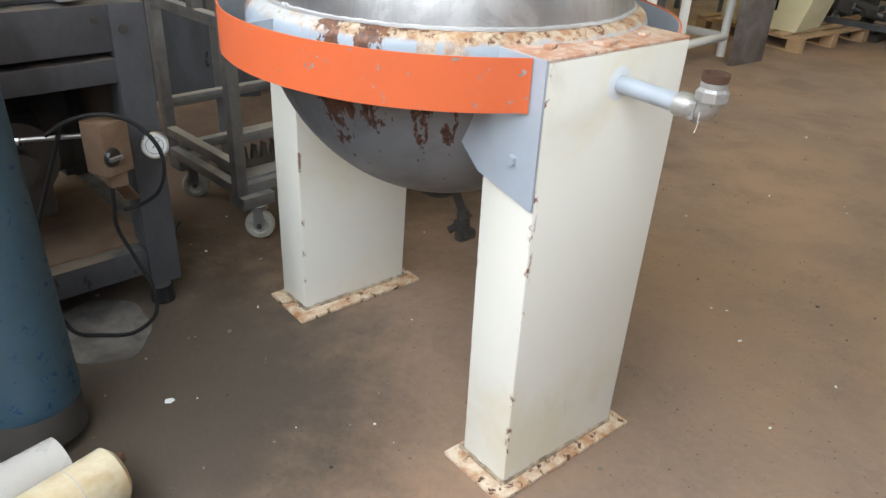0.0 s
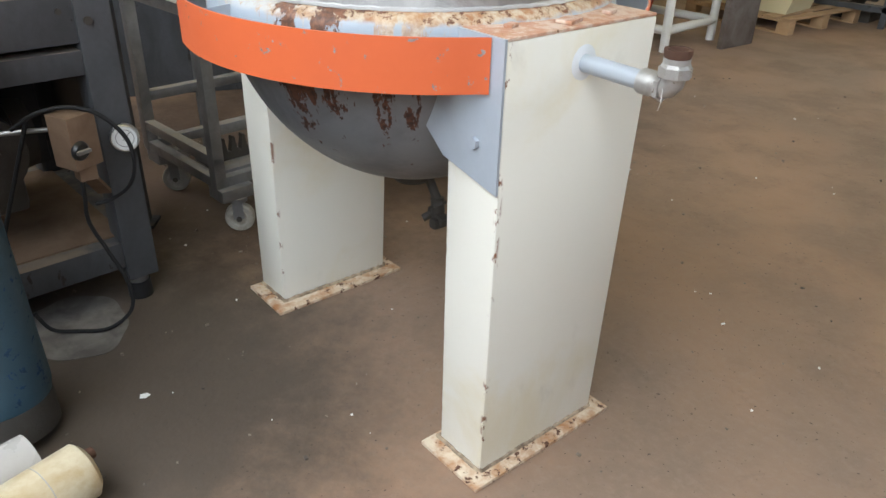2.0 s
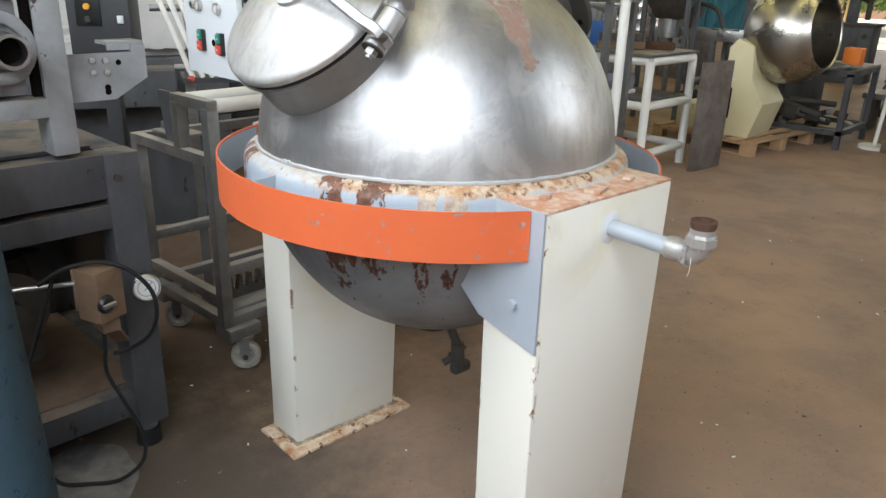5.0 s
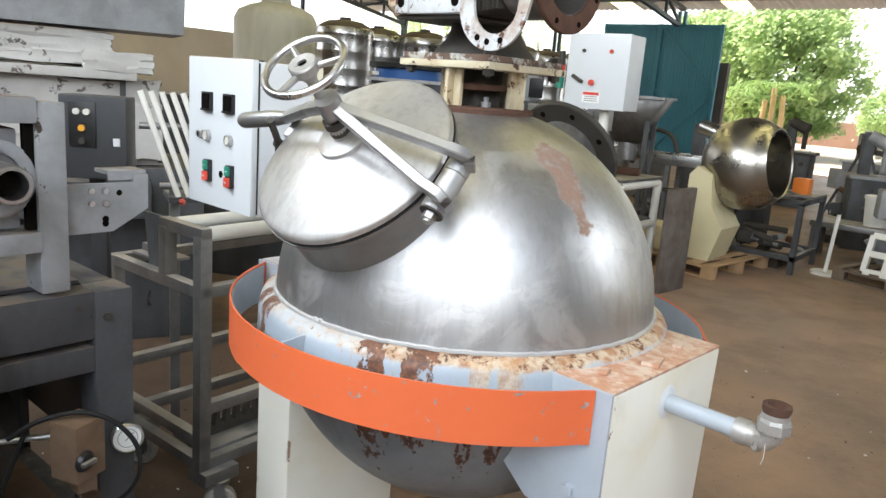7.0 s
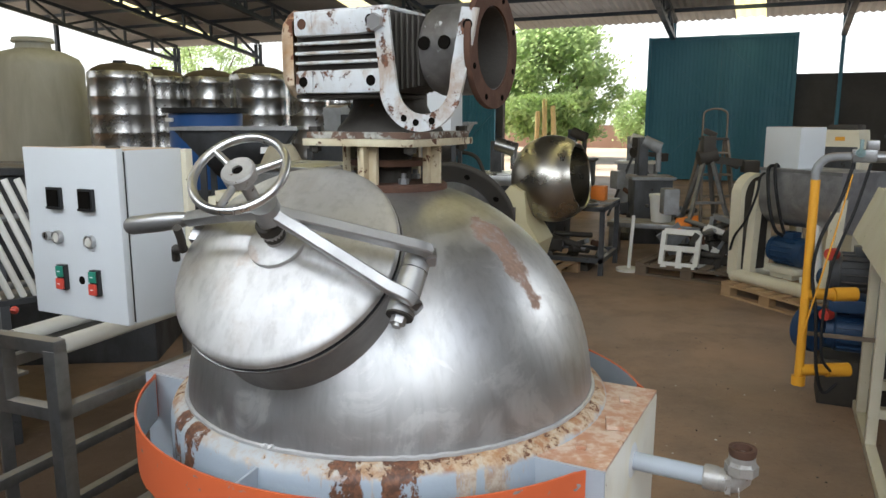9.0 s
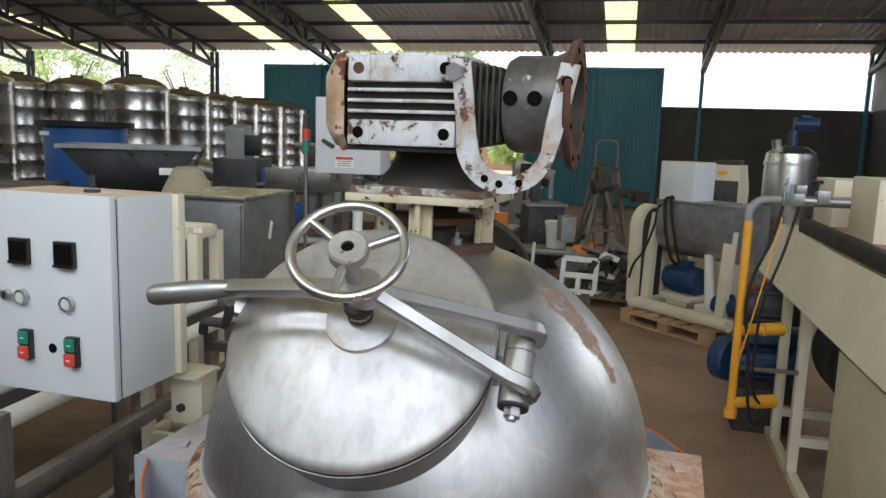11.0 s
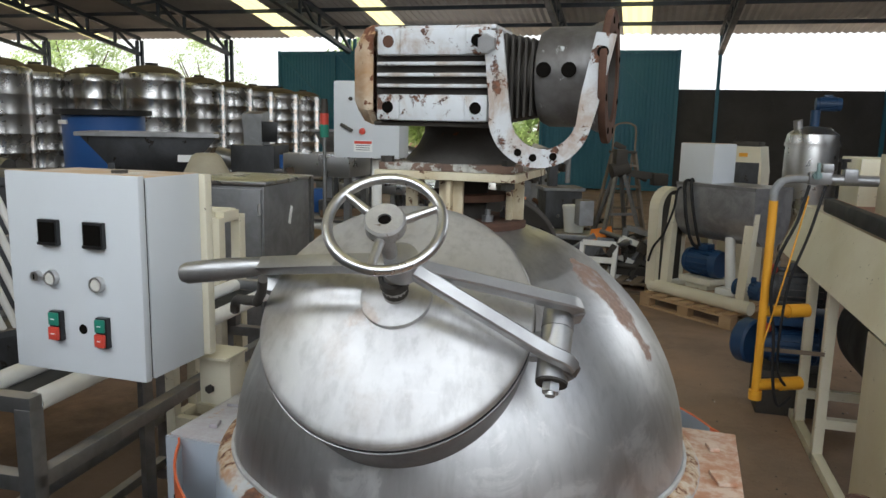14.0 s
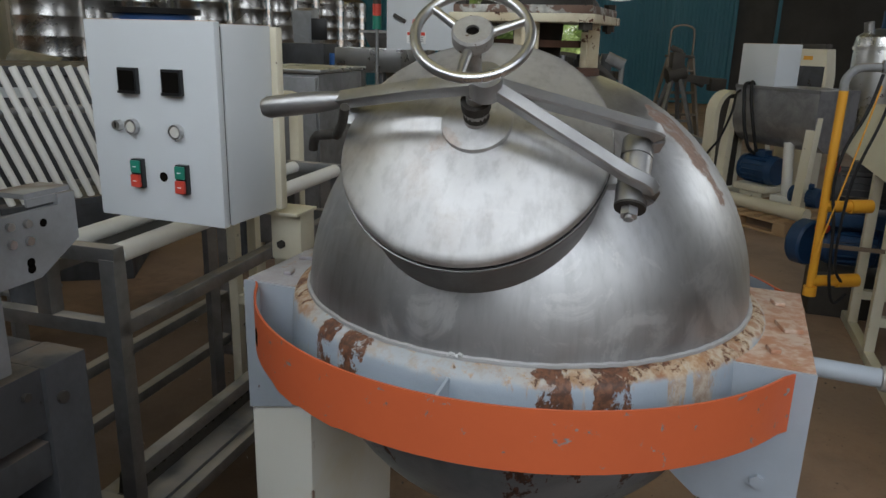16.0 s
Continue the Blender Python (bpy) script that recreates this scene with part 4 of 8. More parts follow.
for sy in (1, -1):
    s = Shape().strip([(x, y * sy) for x, y in band_pts], band_low, lambda u: 1.062 + 0.004 * u, 0.004)
    band = part("guard_band", s, orange_paint, kettle, "scuffed orange guard band")
    if sy > 0:
        part("slot", Shape().box((-0.437, -0.3615, 1.004), (0.02, 0.007, 0.034), Matrix.Rotation(radians(-47.8), 3, "Z") @ Matrix.Rotation(radians(18), 3, "Y"), 0.002), dark_hole, band, "dark slot")
    inner = Shape().strip([(x * 0.993, y * 0.993 * sy) for x, y in band_pts[1:-1]], lambda u: band_low(u) + 0.001, 1.0605, 0.0015)
    part("band_inside", inner, grey_blue, band, "blue-grey inner face")
    for a in (-88,):
        ca, sa = math.cos(radians(a)), math.sin(radians(a)) * sy
        part("bracket", Shape().bar((0.49 * ca, 0.49 * sa, 1.042), (0.572 * ca, 0.547 * sa, 1.038), 0.005, 0.05), grey_blue, band, "blue-grey fin bracket")
    part("tie_pin", Shape().rod((0.0, 0.49 * sy, 1.03), (0.0, 0.552 * sy, 1.03), 0.005, n=10), grey_blue, band)

# trunnion pipe with union
pipe = Shape().rod((0.56, -0.005, 0.992), (0.735, 0.005, 0.985), 0.0185)
tr = part("trunnion_pipe", pipe, grey_blue, kettle, "grey steam pipe stub")
part("collar", Shape().rod((0.564, -0.005, 0.992), (0.569, -0.005, 0.992), 0.04, 0.03, n=28), worn_white, tr, "lumpy painted weld collar")
part("pipe_socket", Shape().turned([(0.018, 0.0), (0.023, 0.001), (0.0245, 0.006), (0.0245, 0.026), (0.021, 0.032), (0.018, 0.033)], 24, basis((0.7, 0.003, 0.9864), (0.175, 0.01, -0.007), (0, 0, 1))), worn_hub, tr, "worn pipe socket")
elb = Shape().tube([(0.725, 0.004, 0.986), (0.745, 0.005, 0.985), (0.758, 0.006, 0.988), (0.766, 0.006, 0.997), (0.768, 0.006, 1.01), (0.768, 0.006, 1.03)], 0.0225, 18)
part("elbow", elb, worn_hub, tr, "worn grey elbow")
nut = Shape().rod((0.768, 0.006, 1.008), (0.768, 0.006, 1.026), 0.031, n=8).rod((0.768, 0.006, 1.026), (0.768, 0.006, 1.032), 0.0285, 0.026, 8).rod((0.768, 0.006, 1.032), (0.768, 0.006, 1.042), 0.0245, n=20)
part("union_nut", nut, worn_hub, tr, "worn hexagon union nut")
part("lock_nut", Shape().rod((0.742, 0.005, 0.985), (0.752, 0.0055, 0.985), 0.0295, n=6), worn_hub, tr, "worn lock nut")
mouth = Shape().turned([(0.0175, 1.038), (0.0225, 1.038), (0.0255, 1.05), (0.0255, 1.058), (0.0175, 1.058), (0.017, 1.044)], 24, Matrix.Translation((0.768, 0.006, 0)))
part("pipe_mouth", mouth, rust_metal, tr, "rusty open pipe mouth")
part("thread_tape", Shape().tube(eased([(0.768, -0.024, 0.99), (0.77, -0.027, 0.965), (0.766, -0.025, 0.95)]), 0.0006, 5), paper, tr, "hanging white thread tape")

# manhole neck, lid and its clamp
EL, AZ = radians(41), radians(0.85 - KY)
NV = Vector((math.sin(AZ) * math.cos(EL), -math.cos(AZ) * math.cos(EL), math.sin(EL)))
LID = basis(C, NV, (math.cos(AZ), math.sin(AZ), 0))
IK = Matrix.Rotation(radians(-KY), 3, "Z")
TILT, TURN = radians(44.8), radians(2.6 - KY)
RIM = basis(IK @ Vector((-0.0146, -0.3755, 1.4125)), (math.sin(TURN) * math.cos(TILT), -math.cos(TURN) * math.cos(TILT), math.sin(TILT)), (math.cos(TURN), math.sin(TURN), 0))
# steel darkened in colour to stand for the shade under the lid
neck_steel = surface("shade_darkened_neck_steel", (0.34, 0.33, 0.32), (0.22, 0.21, 0.2), 0.42, metal=1.0, scale=8, fine=120, bump=0.05)
neck = part("manhole_neck", Shape().turned([(0.203, -0.17), (0.203, -0.018), (0.2055, -0.0145), (0.2165, -0.0125), (0.219, -0.009), (0.2185, -0.0045), (0.206, -0.003)], 96, RIM), neck_steel, kettle, "steel manhole neck darkened for the shade under the lid")
part("gasket", Shape().turned([(0.195, -0.0045), (0.2172, -0.0045), (0.2172, -0.0012), (0.206, -0.001), (0.206, 0.0035), (0.195, 0.0035)], 96, RIM, close=True), rubber, neck, "black rubber gasket")


def creased_lid(m, radius=0.2125, edge=0.0165, top=0.0705):
    """A round plate folded along a ridge: belly to the front, flatter towards the back, with a turned-down rim."""
    s = Shape()
    n, rings = 128, 26
    rows = []
    for i in range(rings + 1):
        q = i / rings
        row = []
        for k in range(n):
            a = 2 * math.pi * k / n
            u, v = radius * q * math.cos(a), radius * q * math.sin(a)
            ridge_v = -0.05 * max(u, 0.0) ** 1.5 / radius ** 1.5 + 0.004
            ridge_h = (top - edge) * (1 - (abs(u) / radius) ** 2.6)
            half = math.sqrt(max(radius ** 2 - u * u, 1e-9))
            off = math.sqrt((v - ridge_v) ** 2 + 0.007 ** 2) - 0.007
            reach = half - ridge_v if v > ridge_v else half + ridge_v
            w = min(off / max(reach, 1e-4), 1.0)
            fall = (1 - w) ** 1.02 if v > ridge_v else 1 - (w * 0.82 + 0.18 * w * w) ** 1.35
            fall *= 1 - 0.12 * math.exp(-((v - ridge_v + 0.02) / 0.014) ** 2) if v < ridge_v else 1
            row.append(s.bm.verts.new(m @ Vector((u, v, edge + ridge_h * fall))) if i or not k else row[0])
        rows.append(row)
    for q, z in ((1.016, edge - 0.0012), (1.0205, edge - 0.0035), (1.0205, 0.0035), (0.95, 0.003)):
        rows.append([s.bm.verts.new(m @ Vector((radius * q * math.cos(2 * math.pi * k / n), radius * q * math.sin(2 * math.pi * k / n), z))) for k in range(n)])
    for r0, r1 in zip(rows, rows[1:]):
        for k in range(n):
            j = (k + 1) % n
            if r0[k] is r0[j]:
                s.bm.faces.new((r0[k], r1[k], r1[j]))
            else:
                s.bm.faces.new((r0[k], r1[k], r1[j], r0[j]))
    return s


lid = part("manhole_lid", creased_lid(RIM), lid_steel, kettle, "stainless manhole lid folded along a ridge", sharp=50)
BOSS = RIM @ Matrix.Translation((0.014, 0, 0))
part("boss_disc", Shape().turned([(0.0, 0.0765), (0.05, 0.0745), (0.0545, 0.0725), (0.055, 0.064)], 48, BOSS), lid_steel, lid)


def at_lid(u, v, d):
    return LID @ Vector((u, v, d))


hub_c = IK @ Vector((0.026, -0.547, 1.588))
apex = IK @ Vector((0.03, -0.487, 1.523))
foot = BOSS @ Vector((0, 0, 0.074))
sd = (hub_c - foot).normalized()
stem = Shape().rod(foot, foot + sd * 0.03, 0.019).rod(foot + sd * 0.028, foot + sd * 0.06, 0.0145).rod(foot + sd * 0.058, hub_c, 0.011)
rng = random.Random(8)
part("screw_stem", stem, worn_hub, lid)
part("stem_collar", Shape().rod(foot + sd * 0.01, foot + sd * 0.03, 0.02, 0.018, 16).rod(foot + sd * 0.03, foot + sd * 0.046, 0.0225, n=12), dark_iron, lid, "dark greasy collar")
HW = basis(hub_c, sd, (1, 0, 0))
hw = part("handwheel", Shape().tube([HW @ Vector((0.0755 * math.cos(2 * math.pi * k / 64), 0.0755 * math.sin(2 * math.pi * k / 64), 0.0)) for k in range(64)], 0.0072, 12, closed=True), bright_steel, lid, "polished steel handwheel")
part("hub", Shape().turned([(0.009, 0.008), (0.0245, 0.009), (0.0275, 0.006), (0.0275, -0.01), (0.019, -0.014), (0.014, -0.026), (0.009, -0.026)], 32, HW, close=True), worn_hub, hw, "worn pale hub with rust")
part("hub_bore", Shape().turned([(0.0, 0.004), (0.009, 0.004)], 16, HW), dark_hole, hw)
for a in (28, 148, 268):
    ca, sa = math.cos(radians(a + 4)), math.sin(radians(a + 4))
    part("spoke", Shape().rod(HW @ Vector((0.018 * ca, 0.018 * sa, -0.006)), HW @ Vector((0.073 * ca, 0.073 * sa, 0)), 0.0068, 0.0055, 12), bright_steel, hw)

# forked yoke: two arms to the hinge, one long handle
arm_up = NV
HU, HD = 0.231, 0.497
hv = LID.to_3x3() @ Vector((0, 1, 0))
yoke = part("yoke", Shape().rod(apex - sd * 0.018, apex + sd * 0.018, 0.024, n=24), yoke_steel, kettle, "dull steel clamp yoke")
for v_out, v_in, v0 in ((-0.072, -0.038, -0.052), (0.042, 0.012, 0.036)):
    knee = at_lid(0.236, v0, 0.5435)
    d = (knee - apex).normalized()
    path = [apex, apex.lerp(knee, 0.5), knee - d * 0.03, knee - d * 0.012]
    path += [at_lid(HU + 0.024 * math.cos(radians(t)) + 0.004, v0 + (0.004 if v0 > 0 else -0.004) * (75 - t) / 75, HD + 0.018 + 0.028 * math.sin(radians(t))) for t in (62, 40, 18, -4)]
    path.append(at_lid(HU + 0.02, v0, HD - 0.006))
    s = Shape().flat(path, 0.021, 0.021, NV)
    part("arm", s, yoke_steel, yoke)
    part("arm_eye", Shape().rod(at_lid(HU, v_out, HD), at_lid(HU, v_in, HD), 0.024, n=32), yoke_steel, yoke)
hb = part("hinge_barrel", Shape().rod(at_lid(HU, -0.037, HD), at_lid(HU, 0.011, HD), 0.0235, n=32), bright_steel, kettle)
part("hinge_lug", Shape().bar(at_lid(0.19, -0.013, 0.482), at_lid(HU, -0.013, HD - 0.006), 0.044, 0.018, NV, 0.003), yoke_steel, hb)
h_low = at_lid(HU, -0.072, HD)
pin = part("hinge_pin", Shape().rod(h_low - hv * 0.022, at_lid(HU, 0.05, HD), 0.0075, n=16), bright_steel, kettle)
part("washer", Shape().rod(h_low, h_low - hv * 0.0035, 0.023, n=32), dark_iron, pin, "dark washer")
part("pin_nut", Shape().rod(h_low - hv * 0.0035, h_low - hv * 0.0165, 0.0135, n=6), bright_steel, pin, "hexagon nut")
# handle
h1 = IK @ Vector((-0.255, -0.365, 1.478))
h2 = IK @ Vector((-0.392, -0.388, 1.459))
kn = apex.lerp(h1, 0.42) + NV * 0.004
s = Shape().bar(apex, kn, 0.024, 0.022, arm_up, 0.003).bar(kn - (h1 - kn) * 0.05, h1, 0.024, 0.022, arm_up, 0.003)
part("handle_arm", s, yoke_steel, yoke)
hd = (h2 - h1).normalized()
hm = basis(h1, hd)
L = (h2 - h1).length
part("grip", Shape().turned([(0.008, -0.03), (0.012, -0.01), (0.0165, 0.02), (0.019, 0.06), (0.0185, L - 0.012), (0.014, L - 0.002), (0.0, L)], 24, hm), yoke_steel, yoke, "turned steel grip")
hook = Shape().tube(eased([(-0.185, -0.452, 1.474), (-0.205, -0.425, 1.445), (-0.232, -0.398, 1.42)]), 0.008, 10)
hook.tube(eased([(-0.226, -0.4, 1.424), (-0.26, -0.385, 1.418), (-0.29, -0.362, 1.412), (-0.306, -0.348, 1.4), (-0.312, -0.342, 1.384)]), 0.0085, 10)
part("latch_hook", hook, dark_iron, yoke, "dark latch hook")
part("latch_lug", Shape().bar(at_lid(-0.2, 0.05, 0.5), at_lid(-0.25, 0.05, 0.515), 0.05, 0.02, arm_up, 0.004), yoke_steel, neck)

# rear nozzle with flange
NZ = basis((-0.035, 0.443, 1.425), (0.0, 0.85, 0.526))
nz = part("rear_nozzle", Shape().turned([(0.1, -0.3), (0.1, 0.0), (0.094, 0.0), (0.094, -0.3)], 56, NZ), dome_steel, kettle)
fl = part("nozzle_flange", Shape().turned([(0.095, -0.016), (0.152, -0.016), (0.155, -0.013), (0.155, 0.0), (0.152, 0.003), (0.095, 0.003)], 72, NZ, close=True), dark_iron, nz, "dark brown bolted flange")
for k in range(8):
    a = radians(22.5 + 45 * k)
    part("flange_hole", Shape().rod(NZ @ Vector((0.128 * math.cos(a), 0.128 * math.sin(a), -0.0185)), NZ @ Vector((0.128 * math.cos(a), 0.128 * math.sin(a), -0.0155)), 0.008, n=12), dark_hole, fl)

# agitator stand: top flange, four bars, double plate
st = part("stand_flange", Shape().turned([(0.0, 1.512), (0.118, 1.512), (0.126, 1.516), (0.126, 1.528), (0.12, 1.533), (0.0, 1.533)], 64), rust_metal, kettle, "rust-brown stand flange")
for k in range(4):
    a = radians(3.3 + 90 * k)
    x, y = 0.106 * math.cos(a), 0.112 * math.sin(a)
    part("stand_bar", Shape().box((x, y, 1.575), (0.032, 0.01, 0.085), Matrix.Rotation(a, 3, "Z"), 0.002).box((x * 0.9, y * 0.9, 1.575), (0.012, 0.046, 0.085), Matrix.Rotation(a, 3, "Z"), 0.002), stand_cream, st, "chipped cream bar")
part("stand_plate", Shape().box((0, 0, 1.622), (0.275, 0.275, 0.015), bevel=0.002), stand_cream, st, "chipped cream plate")
part("gland", Shape().rod((0, 0, 1.533), (0, 0, 1.615), 0.045, 0.05), dark_iron, st)
part("gland_follower", Shape().turned([(0.02, 1.57), (0.088, 1.57), (0.088, 1.583), (0.02, 1.583)], 40, close=True), rust_metal, st)
for k in range(6):
    a = radians(20 + 60 * k)
    bx, by = 0.085 * math.cos(a), 0.085 * math.sin(a)
    part("stand_bolt", Shape().rod((bx, by, 1.533), (bx, by, 1.556), 0.006, n=8).rod((bx, by, 1.533), (bx, by, 1.545), 0.0115, n=6), frame_steel, st)
for x, y in ((-0.118, -0.118), (0.118, -0.118), (0.118, 0.118), (-0.118, 0.118)):
    part("plate_bolt", Shape().rod((x, y, 1.598), (x, y, 1.655), 0.006, n=8).rod((x, y, 1.602), (x, y, 1.615), 0.013, n=6).rod((x, y, 1.642), (x, y, 1.655), 0.013, n=6), dark_iron, st)

# worm gear box lying along x
GY, GZ = -0.095, 1.802
gear = part("gearbox", Shape().box((-0.012, GY + 0.012, GZ - 0.004), (0.225, 0.165, 0.158), bevel=0.012), dark_iron, kettle, "worn white ribbed worm gearbox")
rusty_plate = surface("flaking_plate", (0.17, 0.1, 0.068), (0.085, 0.055, 0.042), 0.7, scale=12, vary=0.9, wear=(0.52, 0.5, 0.45), wear_amount=0.13, wear_scale=15, bump=0.4)
part("gear_plate", Shape().box((0, 0, 1.637), (0.262, 0.262, 0.014), bevel=0.002), rusty_plate, gear, "flaking gearbox foot plate")
part("pedestal", Shape().turned([(0.118, 1.644), (0.115, 1.652), (0.094, 1.675), (0.082, 1.70), (0.082, 1.73)], 48), dark_iron, gear, "dark cast pedestal")
for z in (GZ + 0.055, GZ - 0.058):
    s = Shape().box((-0.012, GY - 0.0745, z), (0.205, 0.026, 0.046), bevel=0.006)
    for x in (-0.09, 0.072):
        s.box((x, GY - 0.083, z), (0.044, 0.02, 0.046), bevel=0.008)
    part("side_bar", s, flaked_white, gear, "flaking white bar")
    for x in (-0.09, 0.072):
        part("bolt_hole", Shape().rod((x, GY - 0.0915, z), (x, GY - 0.0938, z), 0.0105, n=20), rust_metal if z > GZ and x < 0 else dark_hole, gear)
for k, z in enumerate((GZ + 0.018, GZ - 0.001, GZ - 0.02)):
    part("rib", Shape().box((-0.012, GY - 0.078, z), (0.205, 0.018, 0.006), bevel=0.002), flaked_white, gear)
for z in (GZ + 0.0795, GZ - 0.0865):
    part("corner_rib", Shape().box((-0.012, GY, z), (0.225, 0.15, 0.008), bevel=0.003), flaked_white if z > GZ else dark_iron, gear)
end = Shape()
oct_ = [(-0.082, -0.06), (-0.06, -0.084), (0.06, -0.084), (0.082, -0.06), (0.082, 0.06), (0.06, 0.084), (-0.06, 0.084), (-0.082, 0.06)]
for x0, x1, k0, k1 in ((-0.124, -0.134, 1.03, 1.06), (-0.134, -0.152, 1.06, 0.98), (-0.152, -0.172, 0.98, 0.74)):
    rings = [[end.bm.verts.new((x, GY + 0.005 + y * k, GZ + z * k)) for y, z in oct_] for x, k in ((x0, k0), (x1, k1))]
    for k in range(8):
        end.bm.faces.new((rings[0][k], rings[0][(k + 1) % 8], rings[1][(k + 1) % 8], rings[1][k]))
end.bm.faces.new(rings[1])
bmesh.ops.remove_doubles(end.bm, verts=end.bm.verts[:], dist=0.0004)
part("end_cover", end, cover_rust, gear, "rust-stained end cover")
for k in range(6):
    x = 0.107 + 0.011 * k
    part("cooling_fin", Shape().box((x, GY, GZ - 0.004), (0.0045, 0.152 - 0.004 * k, 0.15 - 0.004 * k), bevel=0.0015), dark_iron, gear)
part("fin_core", Shape().rod((0.1, GY, GZ), (0.17, GY, GZ), 0.06, n=32), dark_iron, gear)
grey_cast = surface("grey_cast_iron", (0.17, 0.163, 0.157), (0.07, 0.06, 0.052), 0.42, metal=0.4, scale=11, vary=0.9, wear=(0.5, 0.5, 0.5), wear_amount=0.01, wear_scale=16, bump=0.25)
MX = basis((0, GY, GZ), (1, 0, 0), (0, 0, 1))
lan = part("motor_lantern", Shape().turned([(0.055, 0.165), (0.078, 0.17), (0.086, 0.185), (0.086, 0.252), (0.096, 0.274), (0.096, 0.286), (0.076, 0.286), (0.07, 0.2), (0.03, 0.19)], 56, MX), grey_cast, gear, "bare grey motor lantern")
# bore lining in a darker material than the lantern
part("lantern_bore", Shape().turned([(0.0, 0.204), (0.0685, 0.204), (0.0745, 0.287)], 48, MX), dark_iron, lan, "dark iron bore")
part("lantern_flange", Shape().turned([(0.077, 0.279), (0.1115, 0.279), (0.113, 0.281), (0.113, 0.289), (0.1115, 0.291), (0.077, 0.291)], 64, MX, close=True), rust_metal, lan, "rust-brown ring flange")
for x in (0.186, 0.228):
    part("lantern_hole", Shape().rod((x, GY - 0.078, GZ + 0.006), (x, GY - 0.0885, GZ + 0.007), 0.0125, n=24), dark_hole, lan)
for k in range(8):
    a = radians(22.5 + 45 * k)
    part("flange_hole", Shape().rod((0.29, GY + 0.098 * math.cos(a), GZ + 0.098 * math.sin(a)), (0.2925, GY + 0.098 * math.cos(a), GZ + 0.098 * math.sin(a)), 0.0055, n=12), dark_hole, lan)
# U bracket bolted across the front
outer = [(0.083, 1.872), (0.088, 1.85), (0.099, 1.753)] + [(0.1855 + 0.087 * math.cos(radians(a)), 1.734 + 0.087 * math.sin(radians(a))) for a in range(190, 346, 9)] + [(0.284, 1.765), (0.304, 1.862)]
inner = [(0.272, 1.866), (0.252, 1.766)] + [(0.1925 + 0.056 * math.cos(radians(a)), 1.735 + 0.056 * math.sin(radians(a))) for a in range(346, 189, -12)] + [(0.131, 1.77), (0.119, 1.872)]
ub = part("u_bracket", Shape().slab([(x, z) for x, z in outer + inner], 0.007, Matrix(((1, 0, 0, 0), (0, 0, -1, GY - 0.098), (0, 1, 0, 0), (0, 0, 0, 1)))), flaked_white, gear, "flaking white U-shaped bracket")
UY = GY - 0.105
part("bracket_bolt", Shape().rod((0.094, UY, 1.85), (0.094, UY - 0.012, 1.85), 0.0165, 0.0155, n=6), bright_steel, ub)
for x, z, r in ((0.284, 1.835, 0.0095), (0.152, 1.672, 0.0065), (0.178, 1.664, 0.0065), (0.212, 1.667, 0.0065)):
    part("bracket_hole", Shape().rod((x, UY + 0.001, z), (x, UY - 0.0012, z), r, n=16), dark_hole, ub)


# ---- things that recur ----
def pallet(label, at, material, w=1.0, d=1.2):
    p = thing("pallet", label, "pallet", at, "pallets")
    for k in range(7):
        x = -w / 2 + 0.05 + k * (w - 0.1) / 6
        part("board", Shape().box((x, 0, 0.128), (0.09, d, 0.02), bevel=0.002), material, p)
    for y in (-d / 2 + 0.05, 0, d / 2 - 0.05):
        part("stringer", Shape().box((0, y, 0.108), (w, 0.09, 0.018)), material, p)
        for x in (-w / 2 + 0.06, 0, w / 2 - 0.06):
            part("block", Shape().box((x, y, 0.058), (0.12, 0.09, 0.078), bevel=0.003), material, p)
        part("runner", Shape().box((0, y, 0.009), (w, 0.09, 0.018)), material, p)
    return p


def motor_parts(parent, at, r, length, material, n=16):
    """A small electric motor along x: ribbed barrel, end bells and terminal box."""
    m = part("motor", Shape().rod((-length / 2, 0, 0), (length / 2, 0, 0), r * 0.9, n=32), material, parent, at=at)
    fins = Shape()
    for k in range(n):
        a = 2 * math.pi * k / n
        c, s = math.cos(a), math.sin(a)
        fins.bar((-length * 0.34, r * 0.93 * c, r * 0.93 * s), (length * 0.34, r * 0.93 * c, r * 0.93 * s), 0.006, r * 0.16, (0, c, s))
    part("ribs", fins, material, m)
    part("fan_cover", Shape().rod((length * 0.36, 0, 0), (length * 0.56, 0, 0), r * 1.02, r * 0.92, 32), material, m)
    part("end_bell", Shape().rod((-length * 0.46, 0, 0), (-length * 0.36, 0, 0), r * 0.7, r * 0.98, 32), material, m)
    part("terminal_box", Shape().box((0, 0, r * 1.1), (length * 0.34, r * 0.8, r * 0.45), bevel=0.006), material, m)
    return m


